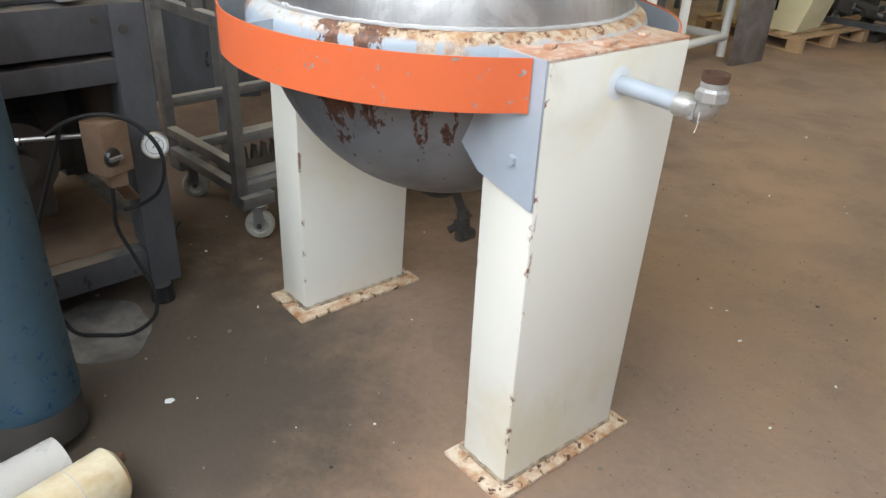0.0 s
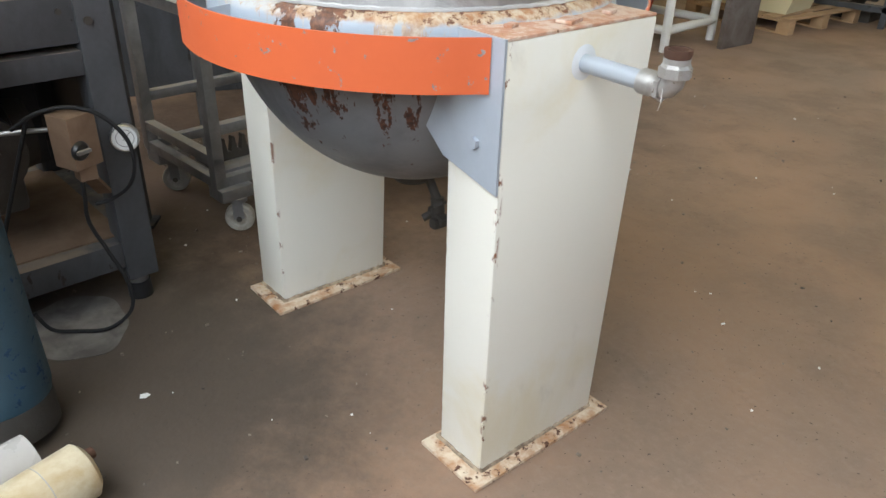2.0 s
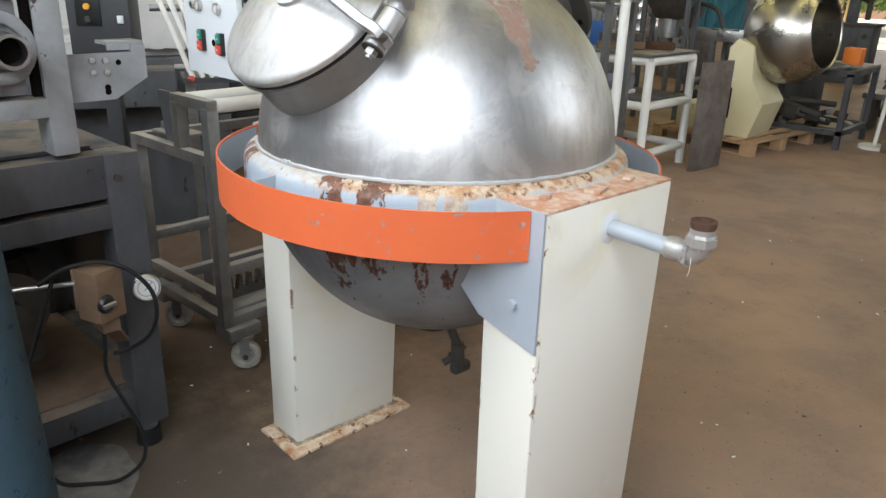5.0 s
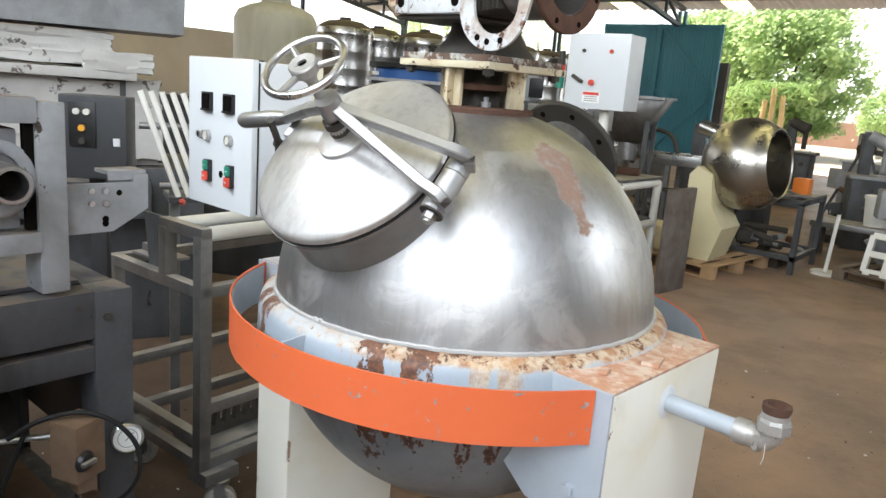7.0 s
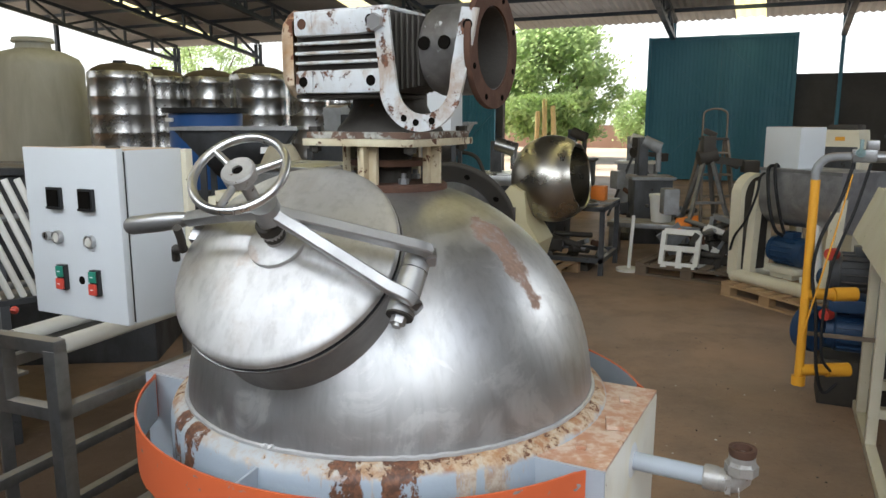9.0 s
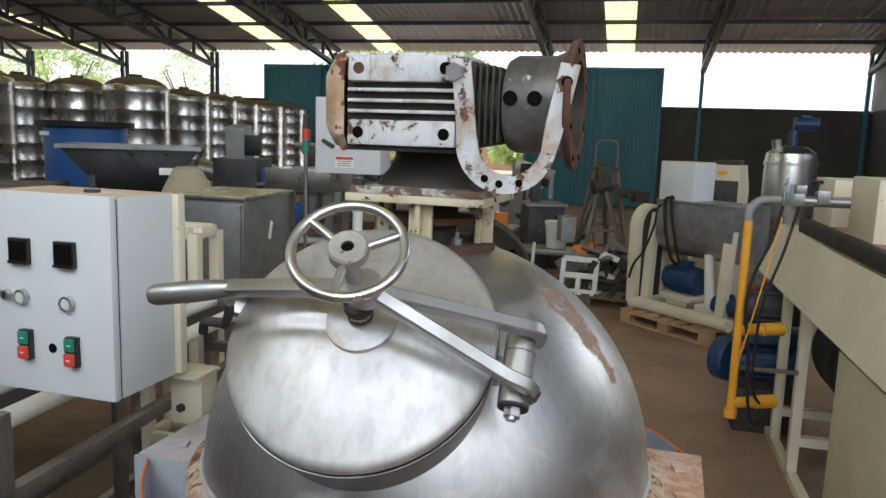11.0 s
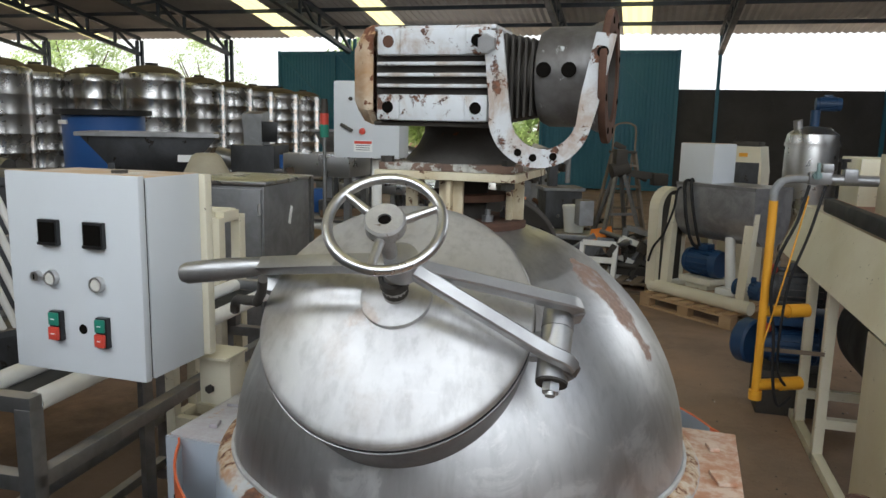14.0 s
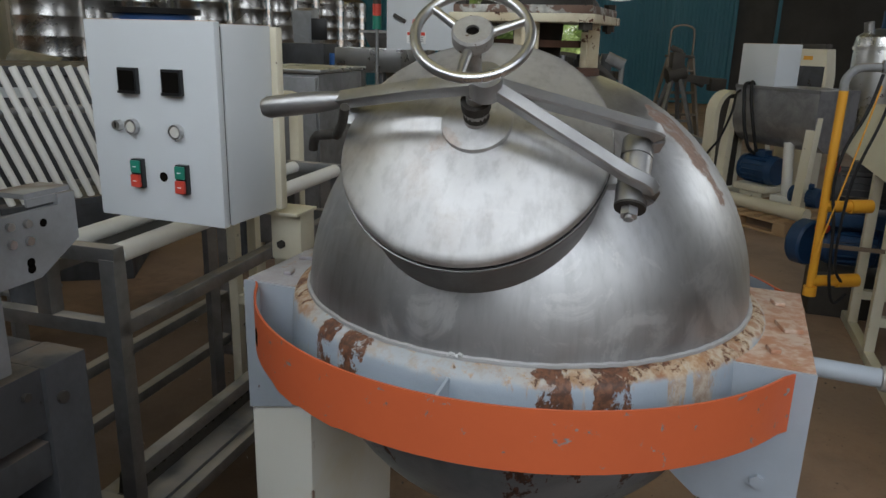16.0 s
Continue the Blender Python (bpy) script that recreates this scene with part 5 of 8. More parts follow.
# ---- control panel on its stand ----
panel = thing("control_panel", "pale grey steel control box with meters and push buttons", "control panel", pose(-0.943, -0.1926, 1.178, 0, 0, -2.2))
PW, PH, PD = 0.332, 0.42, 0.2
part("body", Shape().box((PW / 2, 0.0275 + (PD - 0.0275) / 2, PH / 2), (PW, PD - 0.0275, PH), bevel=0.003), panel_white, panel)
door = part("door", Shape().box((PW / 2, 0.010, PH / 2 + 0.002), (PW + 0.004, 0.02, PH + 0.006), bevel=0.005), panel_white, panel)
part("seal", Shape().box((PW / 2, 0.024, PH / 2), (PW - 0.008, 0.01, PH - 0.008)), rubber, door)
for u in (0.335, 0.68):
    x, z = PW * u, PH * 0.715
    mt = part("meter", Shape().box((x, -0.004, z), (0.05, 0.012, 0.054), bevel=0.002), black_plastic, door, "empty black meter bezel")
    part("recess", Shape().box((x, -0.0108, z), (0.04, 0.002, 0.042)), dark_hole, mt)
    part("sill", Shape().box((x, -0.0105, z - 0.0235), (0.048, 0.006, 0.006)), black_plastic, mt)
for u, v in ((0.335, 0.485), (0.685, 0.475)):
    x, z = PW * u, PH * v
    bt = part("push_button", Shape().turned([(0.0, 0.003), (0.0125, 0.003), (0.0125, 0.012), (0.0155, 0.012), (0.0165, 0.009), (0.0165, 0.0)], 32, basis((x, -0.0005, z), (0, -1, 0))), bright_steel, door, "pale button in chrome ring")
    part("cap", Shape().rod((x, -0.004, z), (x, -0.0105, z), 0.0122, n=24), lamp_plastic, bt)
x, z = PW * 0.215, PH * 0.487
lk = part("key_lock", Shape().rod((x, 0, z), (x, -0.012, z), 0.0115, 0.0105, 24), bright_steel, door)
part("key_slot", Shape().box((x, -0.0122, z), (0.003, 0.0015, 0.012)), dark_hole, lk)
for u, v in ((0.36, 0.245), (0.715, 0.235)):
    x, z = PW * u, PH * v
    sw = part("start_stop_switch", Shape().box((x, -0.006, z), (0.028, 0.014, 0.064), bevel=0.002), black_plastic, door)
    part("green_key", Shape().box((x - 0.001, -0.0145, z + 0.0155), (0.024, 0.006, 0.027), bevel=0.002), green_plastic, sw)
    part("red_key", Shape().box((x - 0.001, -0.0155, z - 0.0155), (0.024, 0.008, 0.027), bevel=0.002), red_plastic, sw)
    for dz in (0.0155, -0.0155):
        part("key_mark", Shape().box((x - 0.001, -0.0198 if dz < 0 else -0.0178, z + dz), (0.009, 0.0006, 0.002)), paper, sw)
x, z = PW * 0.545, PH * 0.235
part("open_hole", Shape().rod((x, 0.001, z), (x, -0.0008, z), 0.0105, n=24), dark_hole, door)
part("cable_gland", Shape().rod((PW * 0.62, PD * 0.5, PH), (PW * 0.62, PD * 0.5, PH + 0.006), 0.017, n=20), dark_iron, panel)
part("stiffener", Shape().box((PW + 0.002, PD + 0.012, PH / 2), (0.026, 0.024, PH - 0.006), bevel=0.002), cream, panel)
stand = thing("panel_bracket", "cream steel bracket between the kettle leg and control box", "bracket", pose(-0.608, 0.075, 1.04))
part("block", Shape().box((0, 0, 0.06), (0.083, 0.07, 0.12), bevel=0.004), cream, stand)
part("top_plate", Shape().box((-0.012, -0.012, 0.123), (0.12, 0.1, 0.008), bevel=0.002), cream, stand)
part("mounting_arm", Shape().box((-0.045, -0.04, 0.17), (0.06, 0.03, 0.1), bevel=0.003), cream, stand)
part("mounting_bolt", Shape().rod((-0.012, -0.036, 0.04), (-0.012, -0.044, 0.04), 0.011, n=6), dark_iron, stand)

# ---- wheeled roller cart ----
cart = thing("roller_cart", "grey steel tube roller cart on castors with a toothed rail", "cart", pose(-1.03, -0.09, 0, 0, 0, 2))
CW, CL = 0.56, 1.35
for x, y, h in ((0, 0, 1.03), (-CW, 0, 0.86), (0, CL, 1.03), (-CW, CL, 0.86), (-0.21, 0, 1.03), (-0.21, CL, 1.03)):
    z0 = 0.19 if x != -0.21 else 0.86
    part("post", Shape().box((x, y, (z0 + h) / 2), (0.045, 0.045, h - z0), bevel=0.003), frame_steel, cart)
for z, x0, x1 in ((1.04, -0.21, 0), (0.84, -CW, 0), (0.30, -CW, 0), (0.21, -CW, 0)):
    for y in (0, CL):
        part("cross_rail", Shape().box(((x0 + x1) / 2, y, z), (x1 - x0 + 0.045, 0.04, 0.04), bevel=0.003), frame_steel, cart)
for z in (0.84, 0.42, 0.21):
    for x in (0, -CW):
        part("side_rail", Shape().box((x, CL / 2, z), (0.04, CL - 0.045, 0.04), bevel=0.003), frame_steel, cart)
for x in (0.0, -0.19):
    part("roller_tube", Shape().rod((x, 0.02, 1.036), (x, CL - 0.02, 1.036), 0.026, n=24), white_paint, cart, "worn white guide tube")
part("bed_strip", Shape().box((-0.095, CL / 2, 1.012), (0.12, CL - 0.1, 0.03)), rubber, cart)
part("slide_plate", Shape().box((-0.42, 0.1, 0.87), (0.2, 0.12, 0.012), bevel=0.003).box((-0.46, 0.1, 0.89), (0.1, 0.05, 0.03), bevel=0.004), frame_steel, cart)
part("upright_plate", Shape().slab([(0, 0), (0.09, 0), (0.12, 0.19), (-0.03, 0.19)], 0.012, Matrix(((1, 0, 0, -0.36), (0, 0, -1, 0.03), (0, 1, 0, 0.86), (0, 0, 0, 1)))), machine_grey, cart)
teeth = []
n = 26
for k in range(n):
    y0 = 0.08 + k * 0.045
    teeth += [(y0, 0.275), (y0 + 0.009, 0.318), (y0 + 0.008, 0.326), (y0 + 0.012, 0.335), (y0 + 0.019, 0.335), (y0 + 0.023, 0.326), (y0 + 0.022, 0.318), (y0 + 0.031, 0.275)]
out = [(0.04, 0.243)] + [(0.04, 0.275)] + teeth + [(1.29, 0.275), (1.29, 0.243)]
part("toothed_rail", Shape().slab(out, 0.026, Matrix(((0, 0, 1, -0.13), (1, 0, 0, 0), (0, 1, 0, 0), (0, 0, 0, 1)))), dark_iron, cart, "dark toothed rail")
part("lower_tray", Shape().box((-0.12, CL / 2, 0.235), (0.2, CL - 0.05, 0.012)), frame_steel, cart)
castor_plastic = surface("grimy_wheel_plastic", (0.4, 0.38, 0.33), (0.2, 0.18, 0.15), 0.5, scale=14, vary=0.9, bump=0.1)
AX = Vector((0.78, -0.62, 0)).normalized()
for x, y in ((-0.02, 0.02), (-CW + 0.02, 0.02), (-0.02, CL - 0.02), (-CW + 0.02, CL - 0.02)):
    fork = Shape().box((x + 0.022, y + 0.03, 0.166), (0.105, 0.14, 0.05), bevel=0.006).rod((x + 0.05, y + 0.035, 0.13), (x + 0.05, y + 0.035, 0.145), 0.036, n=20)
    hubc = Vector((x + 0.052, y + 0.036, 0.06))
    for sgn in (-1, 1):
        o = AX * 0.026 * sgn
        fork.bar(Vector((x + 0.05, y + 0.035, 0.14)) + o, hubc + o, 0.004, 0.04, (0.62, 0.78, 0))
    cs = part("castor", fork, frame_steel, cart, "swivel castor")
    part("castor_wheel", Shape().turned([(0.0, -0.014), (0.03, -0.014), (0.036, -0.02), (0.05, -0.02), (0.057, -0.014), (0.058, 0.0), (0.057, 0.014), (0.05, 0.02), (0.036, 0.02), (0.03, 0.014), (0.0, 0.014)], 36, basis(hubc, AX, (0, 0, 1))), castor_plastic, cs, "dirty off-white castor wheel")
    part("hub", Shape().rod(hubc - AX * 0.032, hubc + AX * 0.032, 0.011, n=16), dark_iron, cs)
part("red_knob", Shape().turned([(0, 0), (0.01, 0), (0.013, 0.008), (0.009, 0.017), (0, 0.018)], 20), red_plastic, cart, "red plastic knob", pose(-0.27, 0.09, 1.09, -50, 0, 20))

# ---- rack of slanted white tubes ----
rack = thing("tube_rack", "rack of slanted white tubes behind the control box", "rack", pose(-1.7, 0.05, 0, 0, 0, 66))
for k in range(20):
    x = 0.04 * k
    part("tube", Shape().rod((x + 0.14, 0, 1.05), (x, 0.03, 1.465), 0.0115, n=14), white_paint, rack, "worn white tube" if k == 0 else "")
for z, o in ((1.09, 0.12), (1.33, 0.045)):
    part("cross_bar", Shape().rod((o - 0.05, 0.03, z), (o + 0.8, 0.03, z), 0.014, n=12), frame_steel, rack)
for x in (0.13, 0.83):
    part("leg", Shape().box((x, 0.06, 0.54), (0.04, 0.04, 1.08)), frame_steel, rack)
part("tray", Shape().box((0.5, 0.1, 1.04), (0.8, 0.25, 0.02)), machine_grey, rack)

# ---- grey machine on a frame ----
mach = thing("forming_machine", "grey painted forming machine on a heavy dusty frame", "machine", pose(-0.81, -0.518, 0, 0, 0, 0))
UPPER, LOWER = pose(0.135, -0.017, 0), pose(0.06, 0.014, 0.005)
# local: +y runs away from the near side; the frame reaches to -x and -y
for x, y in ((0, 0), (-0.75, 0), (0, -0.72), (-0.75, -0.72)):
    lg = part("leg", Shape().box((x, y, 0.5325), (0.102, 0.1, 0.905), bevel=0.007), machine_grey, mach)
    part("foot_nut", Shape().rod((x + 0.012, y - 0.01, 0.055), (x + 0.012, y - 0.01, 0.085), 0.032, n=16), frame_steel, lg)
    part("foot", Shape().rod((x + 0.012, y - 0.01, 0.0), (x + 0.012, y - 0.01, 0.058), 0.04, 0.037, 20), rubber, lg, "black rubber foot")
for z, h in ((0.175, 0.09), (0.8, 0.07), (0.92, 0.13)):
    for x in (0.0, -0.75):
        part("side_beam", Shape().box((x, -0.36, z), (0.085, 0.62, h), bevel=0.004), machine_grey, mach)
    for y in (0.0, -0.72):
        part("end_beam", Shape().box((-0.375, y, z), (0.65, 0.085, h), bevel=0.004), machine_grey, mach)
part("shelf", Shape().box((-0.375, -0.36, 0.222), (0.72, 0.68, 0.008)), brown_box, mach, "brown dusty bottom shelf")
part("table_plate", Shape().box((-0.42, -0.42, 0.992), (0.76, 0.74, 0.012), bevel=0.003), machine_grey, mach)
part("leg_bolt", Shape().rod((0.052, -0.02, 0.915), (0.06, -0.02, 0.915), 0.012, n=12), dark_iron, mach)
# dark back, end and rear sheets added to stand for the frame's shaded inside
part("shade_sheet_back", Shape().box((-0.79, -0.36, 0.74), (0.012, 0.72, 0.4)), dark_case, mach, "dark sheet added at the back for interior shade")
part("shade_sheet_end", Shape().box((-0.375, -0.765, 0.74), (0.8, 0.012, 0.4)), dark_case, mach, "dark sheet added at the end for interior shade")
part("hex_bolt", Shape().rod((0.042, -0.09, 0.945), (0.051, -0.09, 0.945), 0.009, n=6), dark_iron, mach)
part("shade_sheet_rear", Shape().box((-0.375, 0.05, 0.58), (0.66, 0.008, 0.36)), dark_case, mach, "dark sheet added at the rear for interior shade")
part("tool_tray", Shape().box((-0.02, -0.62, 1.01), (0.16, 0.12, 0.025), bevel=0.004), dark_iron, mach)
part("oil_can", Shape().turned([(0.0, 0.0), (0.03, 0.0), (0.03, 0.05), (0.008, 0.08), (0.006, 0.11), (0.0, 0.11)], 20, Matrix.Translation((-0.1, -0.33, 0.998))), dark_iron, mach)
# upper works: posts, bearing block with bored roll, bolted side plate
for y in (-0.13, -0.48):
    part("column", Shape().box((-0.14, y + 0.006, 1.2315), (0.1, 0.068, 0.467), bevel=0.005), light_machine, mach, "light grey column" if y > -0.2 else "", at=UPPER)
for z, h in ((1.445, 0.06), (1.13, 0.05)):
    part("cross_beam", Shape().box((-0.14, -0.305, z), (0.11, 0.3, h), bevel=0.004), light_machine, mach, at=UPPER)
blk = part("bearing_block", Shape().box((-0.17, -0.305, 1.28), (0.08, 0.24, 0.24), bevel=0.008), light_machine, mach, at=UPPER)
RX = basis((-0.1, -0.245, 1.285), (1, 0, 0), (0, 1, 0))
part("bearing_ring", Shape().turned([(0.062, -0.035), (0.092, -0.035), (0.092, -0.004), (0.085, 0.0), (0.07, -0.002), (0.062, -0.008)], 48, RX, close=True), light_machine, blk, "greasy bearing ring")
part("bored_shaft", Shape().turned([(0.034, 0.1), (0.042, 0.1), (0.045, 0.096), (0.045, -0.06), (0.034, -0.06)], 40, RX, close=True), steel, blk, "bright bored shaft end")
part("bore", Shape().rod((-0.1, -0.245, 1.285), (-0.05, -0.245, 1.285), 0.0345, n=24), dark_hole, blk)
for z in (1.375, 1.195):
    part("slide_block", Shape().box((-0.115, -0.305, z), (0.05, 0.09, 0.05), bevel=0.006), light_machine, blk)
part("guide_slot", Shape().box((-0.112, -0.17, 1.29), (0.02, 0.022, 0.26)), dark_hole, mach, at=UPPER)
part("set_screw", Shape().rod((-0.12, -0.32, 0.998), (-0.12, -0.32, 1.12), 0.012, n=12).rod((-0.12, -0.32, 1.06), (-0.12, -0.32, 1.08), 0.022, n=6), frame_steel, mach, at=UPPER)
SP = basis((-0.163, -0.092, 1.126), (1, 0, 0), (0, 1, 0))
spl = part("side_plate", Shape().slab([(0, 0.0), (0.142, 0.0), (0.241, 0.056), (0.241, 0.15), (0.2, 0.15), (0.2, 0.13), (0, 0.13)], 0.012, SP), light_machine, mach, "light grey bolted side plate", at=UPPER)
part("plate_flange", Shape().slab([(0.135, 0.1505), (0.241, 0.1505), (0.241, 0.16), (0.135, 0.16)], -0.075, SP).slab([(0.135, 0.136), (0.2, 0.136), (0.2, 0.1505), (0.135, 0.1505)], 0.006, SP), light_machine, spl)
for u, v in ((0.085, 0.112), (0.122, 0.11), (0.085, 0.079), (0.122, 0.077)):
    part("cap_screw", Shape().rod(SP @ Vector((u, v, 0.012)), SP @ Vector((u, v, 0.02)), 0.008, n=12), bright_steel, spl)
for u, v, r in ((0.16, 0.103, 0.008), (0.122, 0.023, 0.009), (0.122, 0.035, 0.009)):
    part("plate_hole", Shape().rod(SP @ Vector((u, v, 0.0118)), SP @ Vector((u, v, 0.0128)), r, n=16), dark_hole, spl)
part("spindle", Shape().rod((-0.3, -0.42, 1.47), (-0.3, -0.42, 1.66), 0.035, n=24).rod((-0.3, -0.42, 1.66), (-0.3, -0.42, 1.69), 0.07, n=24), dark_iron, mach, at=UPPER)
part("top_handwheel", Shape().turned([(0.02, 1.7), (0.05, 1.69), (0.11, 1.70), (0.12, 1.715), (0.11, 1.73), (0.05, 1.715), (0.02, 1.72)], 40, Matrix.Translation((-0.3, -0.42, 0)), close=True), dark_iron, mach, at=UPPER)
part("gusset", Shape().slab([(0, 0), (0.16, 0), (0, 0.12)], 0.012, Matrix(((0, 0, 1, -0.2), (1, 0, 0, -0.36), (0, 1, 0, 1.475), (0, 0, 0, 1)))), light_machine, mach, at=UPPER)
# invented dark block that deepens the shade behind the gear motor
part("shade_block", Shape().box((-0.63, -0.36, 0.53), (0.24, 0.58, 0.3), bevel=0.015), dark_case, mach, "dark block added for the shade behind the motor", at=UPPER)
# drive below: gear motor, rod, switch box, gauge
motor_parts(mach, LOWER @ pose(-0.36, -0.34, 0.52, 0, 0, 90), 0.115, 0.3, dark_iron)
part("gear_case", Shape().rod((-0.2, -0.36, 0.55), (-0.1, -0.36, 0.55), 0.12, n=32).rod((-0.1, -0.36, 0.55), (-0.04, -0.36, 0.55), 0.045, n=24).box((-0.22, -0.36, 0.42), (0.16, 0.2, 0.14), bevel=0.02), dark_iron, mach, "dark oily gear case", at=LOWER)
part("push_rod", Shape().rod((-0.045, -0.385, 0.64), (0.09, -0.16, 0.655), 0.007, n=12).rod((-0.045, -0.385, 0.64), (-0.02, -0.35, 0.642), 0.014, n=12), bright_steel, mach, at=LOWER)
sb = part("switch_box", Shape().box((0.1, -0.165, 0.625), (0.085, 0.09, 0.15), Matrix.Rotation(radians(20), 3, "Z"), 0.004), brown_box, mach, "dusty brown switch box", at=LOWER)
part("switch_tail", Shape().box((0.1, -0.155, 0.53), (0.05, 0.05, 0.05), bevel=0.004).bar((0.09, -0.15, 0.51), (-0.02, -0.08, 0.4), 0.04, 0.012), brown_box, sb)
kb = basis((0.146, -0.171, 0.605), (0.94, 0.34, 0))
part("rotary_knob", Shape().turned([(0.0, 0.012), (0.02, 0.012), (0.026, 0.006), (0.028, 0.0)], 32, kb), black_plastic, sb, "black rotary knob")
part("knob_bar", Shape().box(kb @ Vector((0, 0, 0.016)), (0.012, 0.042, 0.01), Matrix.Rotation(radians(20), 3, "Z"), 0.002), frame_steel, sb)
gx = basis((0.045, -0.012, 0.578), (0.92, -0.35, 0.12))
ga = part("pressure_gauge", Shape().turned([(0.0, -0.02), (0.036, -0.02), (0.041, -0.012), (0.041, 0.012), (0.037, 0.016), (0.034, 0.012)], 40, gx), bright_steel, mach, "round steel pressure gauge", at=LOWER)
part("dial", Shape().turned([(0.0, 0.0125), (0.034, 0.0125)], 40, gx), glass_face, ga)
part("needle", Shape().bar(gx @ Vector((-0.004, -0.008, 0.0135)), gx @ Vector((0.01, 0.02, 0.0135)), 0.002, 0.001, (0.92, -0.35, 0.12)), black_plastic, ga)
part("gauge_ring", Shape().turned([(0.024, 0.0128), (0.026, 0.0128), (0.026, 0.0132), (0.024, 0.0132)], 40, gx, close=True), frame_steel, ga)
for run in ([(0.03, -0.3, 0.66), (0.06, -0.24, 0.7), (0.1, -0.165, 0.715), (0.14, -0.1, 0.69), (0.165, -0.05, 0.62), (0.165, -0.04, 0.54), (0.12, -0.05, 0.46), (0.07, -0.09, 0.41), (0.04, -0.13, 0.395)],
            [(0.1, -0.17, 0.52), (0.09, -0.17, 0.45), (0.075, -0.17, 0.36), (0.09, -0.14, 0.26), (0.12, -0.11, 0.15), (0.13, -0.12, 0.06), (0.11, -0.19, 0.009), (0.06, -0.27, 0.008), (0.02, -0.33, 0.02), (-0.0, -0.36, 0.08)],
            [(0.04, -0.26, 0.68), (0.03, -0.31, 0.55), (0.02, -0.36, 0.42), (0.0, -0.4, 0.3), (0.0, -0.42, 0.23)]):
    part("cable", Shape().tube(eased(run), 0.0062, 10), rubber, mach, "black rubber cable", at=LOWER)
# its own switch panel, behind
sp2 = thing("switch_panel", "dark grey switch panel with black buttons on a stand", "switch panel", pose(-1.3, -0.3, 0, 0, 0, 50))
part("case", Shape().box((0, 0, 1.33), (0.2, 0.12, 0.26), bevel=0.006), dark_case, sp2)
part("face", Shape().box((-0.03, -0.062, 1.37), (0.08, 0.006, 0.14), bevel=0.002), black_plastic, sp2)
for k, (m, dx, dz) in enumerate(((yellow_paint, -0.03, 1.36), (lamp_plastic, -0.045, 1.41), (lamp_plastic, -0.015, 1.41), (dark_iron, -0.03, 1.32))):
    part("button", Shape().rod((dx, -0.065, dz), (dx, -0.075, dz), 0.01, n=16), m, sp2)
part("latch", Shape().box((0.07, -0.062, 1.32), (0.02, 0.008, 0.025), bevel=0.002), panel_white, sp2)
part("post", Shape().box((0, 0, 0.6), (0.05, 0.05, 1.2), bevel=0.004), dark_case, sp2)
part("foot", Shape().box((0, 0, 0.006), (0.1, 0.1, 0.012)), dark_case, sp2)

# ---- gas cylinder and scrap by the near floor ----
gc = thing("gas_cylinder", "scuffed blue steel gas cylinder standing on the floor", "gas cylinder", pose(-0.355, -1.06, 0.017, 0, -8, 0))
part("shell", Shape().turned([(0.0, 0.03), (0.085, 0.03), (0.115, 0.06), (0.127, 0.12), (0.127, 1.05), (0.115, 1.13), (0.075, 1.2), (0.04, 1.23), (0.04, 1.27), (0.0, 1.27)], 64), cyl_blue, gc)
part("foot_ring", Shape().turned([(0.1, 0.0), (0.122, 0.0), (0.122, 0.09), (0.1, 0.09)], 48, close=True), dark_iron, gc, "dark foot ring")
part("valve", Shape().rod((0, 0, 1.27), (0, 0, 1.33), 0.018, n=16).rod((0, 0, 1.33), (0, 0, 1.36), 0.03, n=16), bright_steel, gc)


def canister(label, at, length, r):
    c = thing("plastic_canister", label, "canister", at, "floor canisters")
    part("shell", Shape().turned([(0.0, 0.0), (r * 0.82, 0.0), (r, r * 0.16), (r, length - 0.02), (r * 0.95, length), (0.0, length)], 40), plastic_cream, c)
    part("plug", Shape().rod((r * 0.55, 0, -0.018), (r * 0.55, 0, 0.004), 0.014, n=10), rust_metal, c, "rusty plug")
    part("seam", Shape().turned([(r * 0.99, length * 0.4), (r * 1.012, length * 0.41), (r * 0.99, length * 0.42)], 40), plastic_clear, c)
    return c


canister("yellowed plastic canister lying on the floor", basis((-0.02, -0.975, 0.075), (0.22, -0.96, 0.02), (0.1, 0.1, 1)), 0.26, 0.07)
canister("yellowed plastic canister lying on the concrete", basis((0.195, -1.038, 0.066), (0.05, -0.99, 0.0), (0, 0, 1)), 0.24, 0.064)
single("plastic_sleeve", Shape().turned([(0.066, 0.0), (0.07, 0.0), (0.07, 0.16), (0.066, 0.16)], 32, close=True), plastic_clear, "milky plastic sleeve leaning on the canisters", "sleeve", basis((-0.13, -1.06, 0.071), (0.15, -0.95, 0.0)))
sc = Shape()
sc.slab([(0, 0), (0.06, -0.012), (0.1, 0.01), (0.16, 0.02), (0.15, 0.1), (0.11, 0.085), (0.02, 0.09)], 0.003)
single("paper_scrap", sc, paper, "torn scrap of white card on the floor", "paper", pose(0.38, -0.85, 0.006, 4, 3, 25))
single("plastic_scrap", Shape().slab([(0, 0), (0.06, 0.01), (0.075, 0.06), (0.02, 0.07)], 0.003), pale_blue, "pale blue plastic scrap on the floor", "plastic", pose(0.29, -0.88, 0.006, 3, -4, 20))
wb = (1.312, 0.288)
single("wood_batten", Shape().bar((0, 0, 0.012), (0.3, 0.12, 0.012), 0.03, 0.022, bevel=0.003), wood, "short pale wooden batten lying on concrete", "batten", pose(wb[0], wb[1], 0.0))
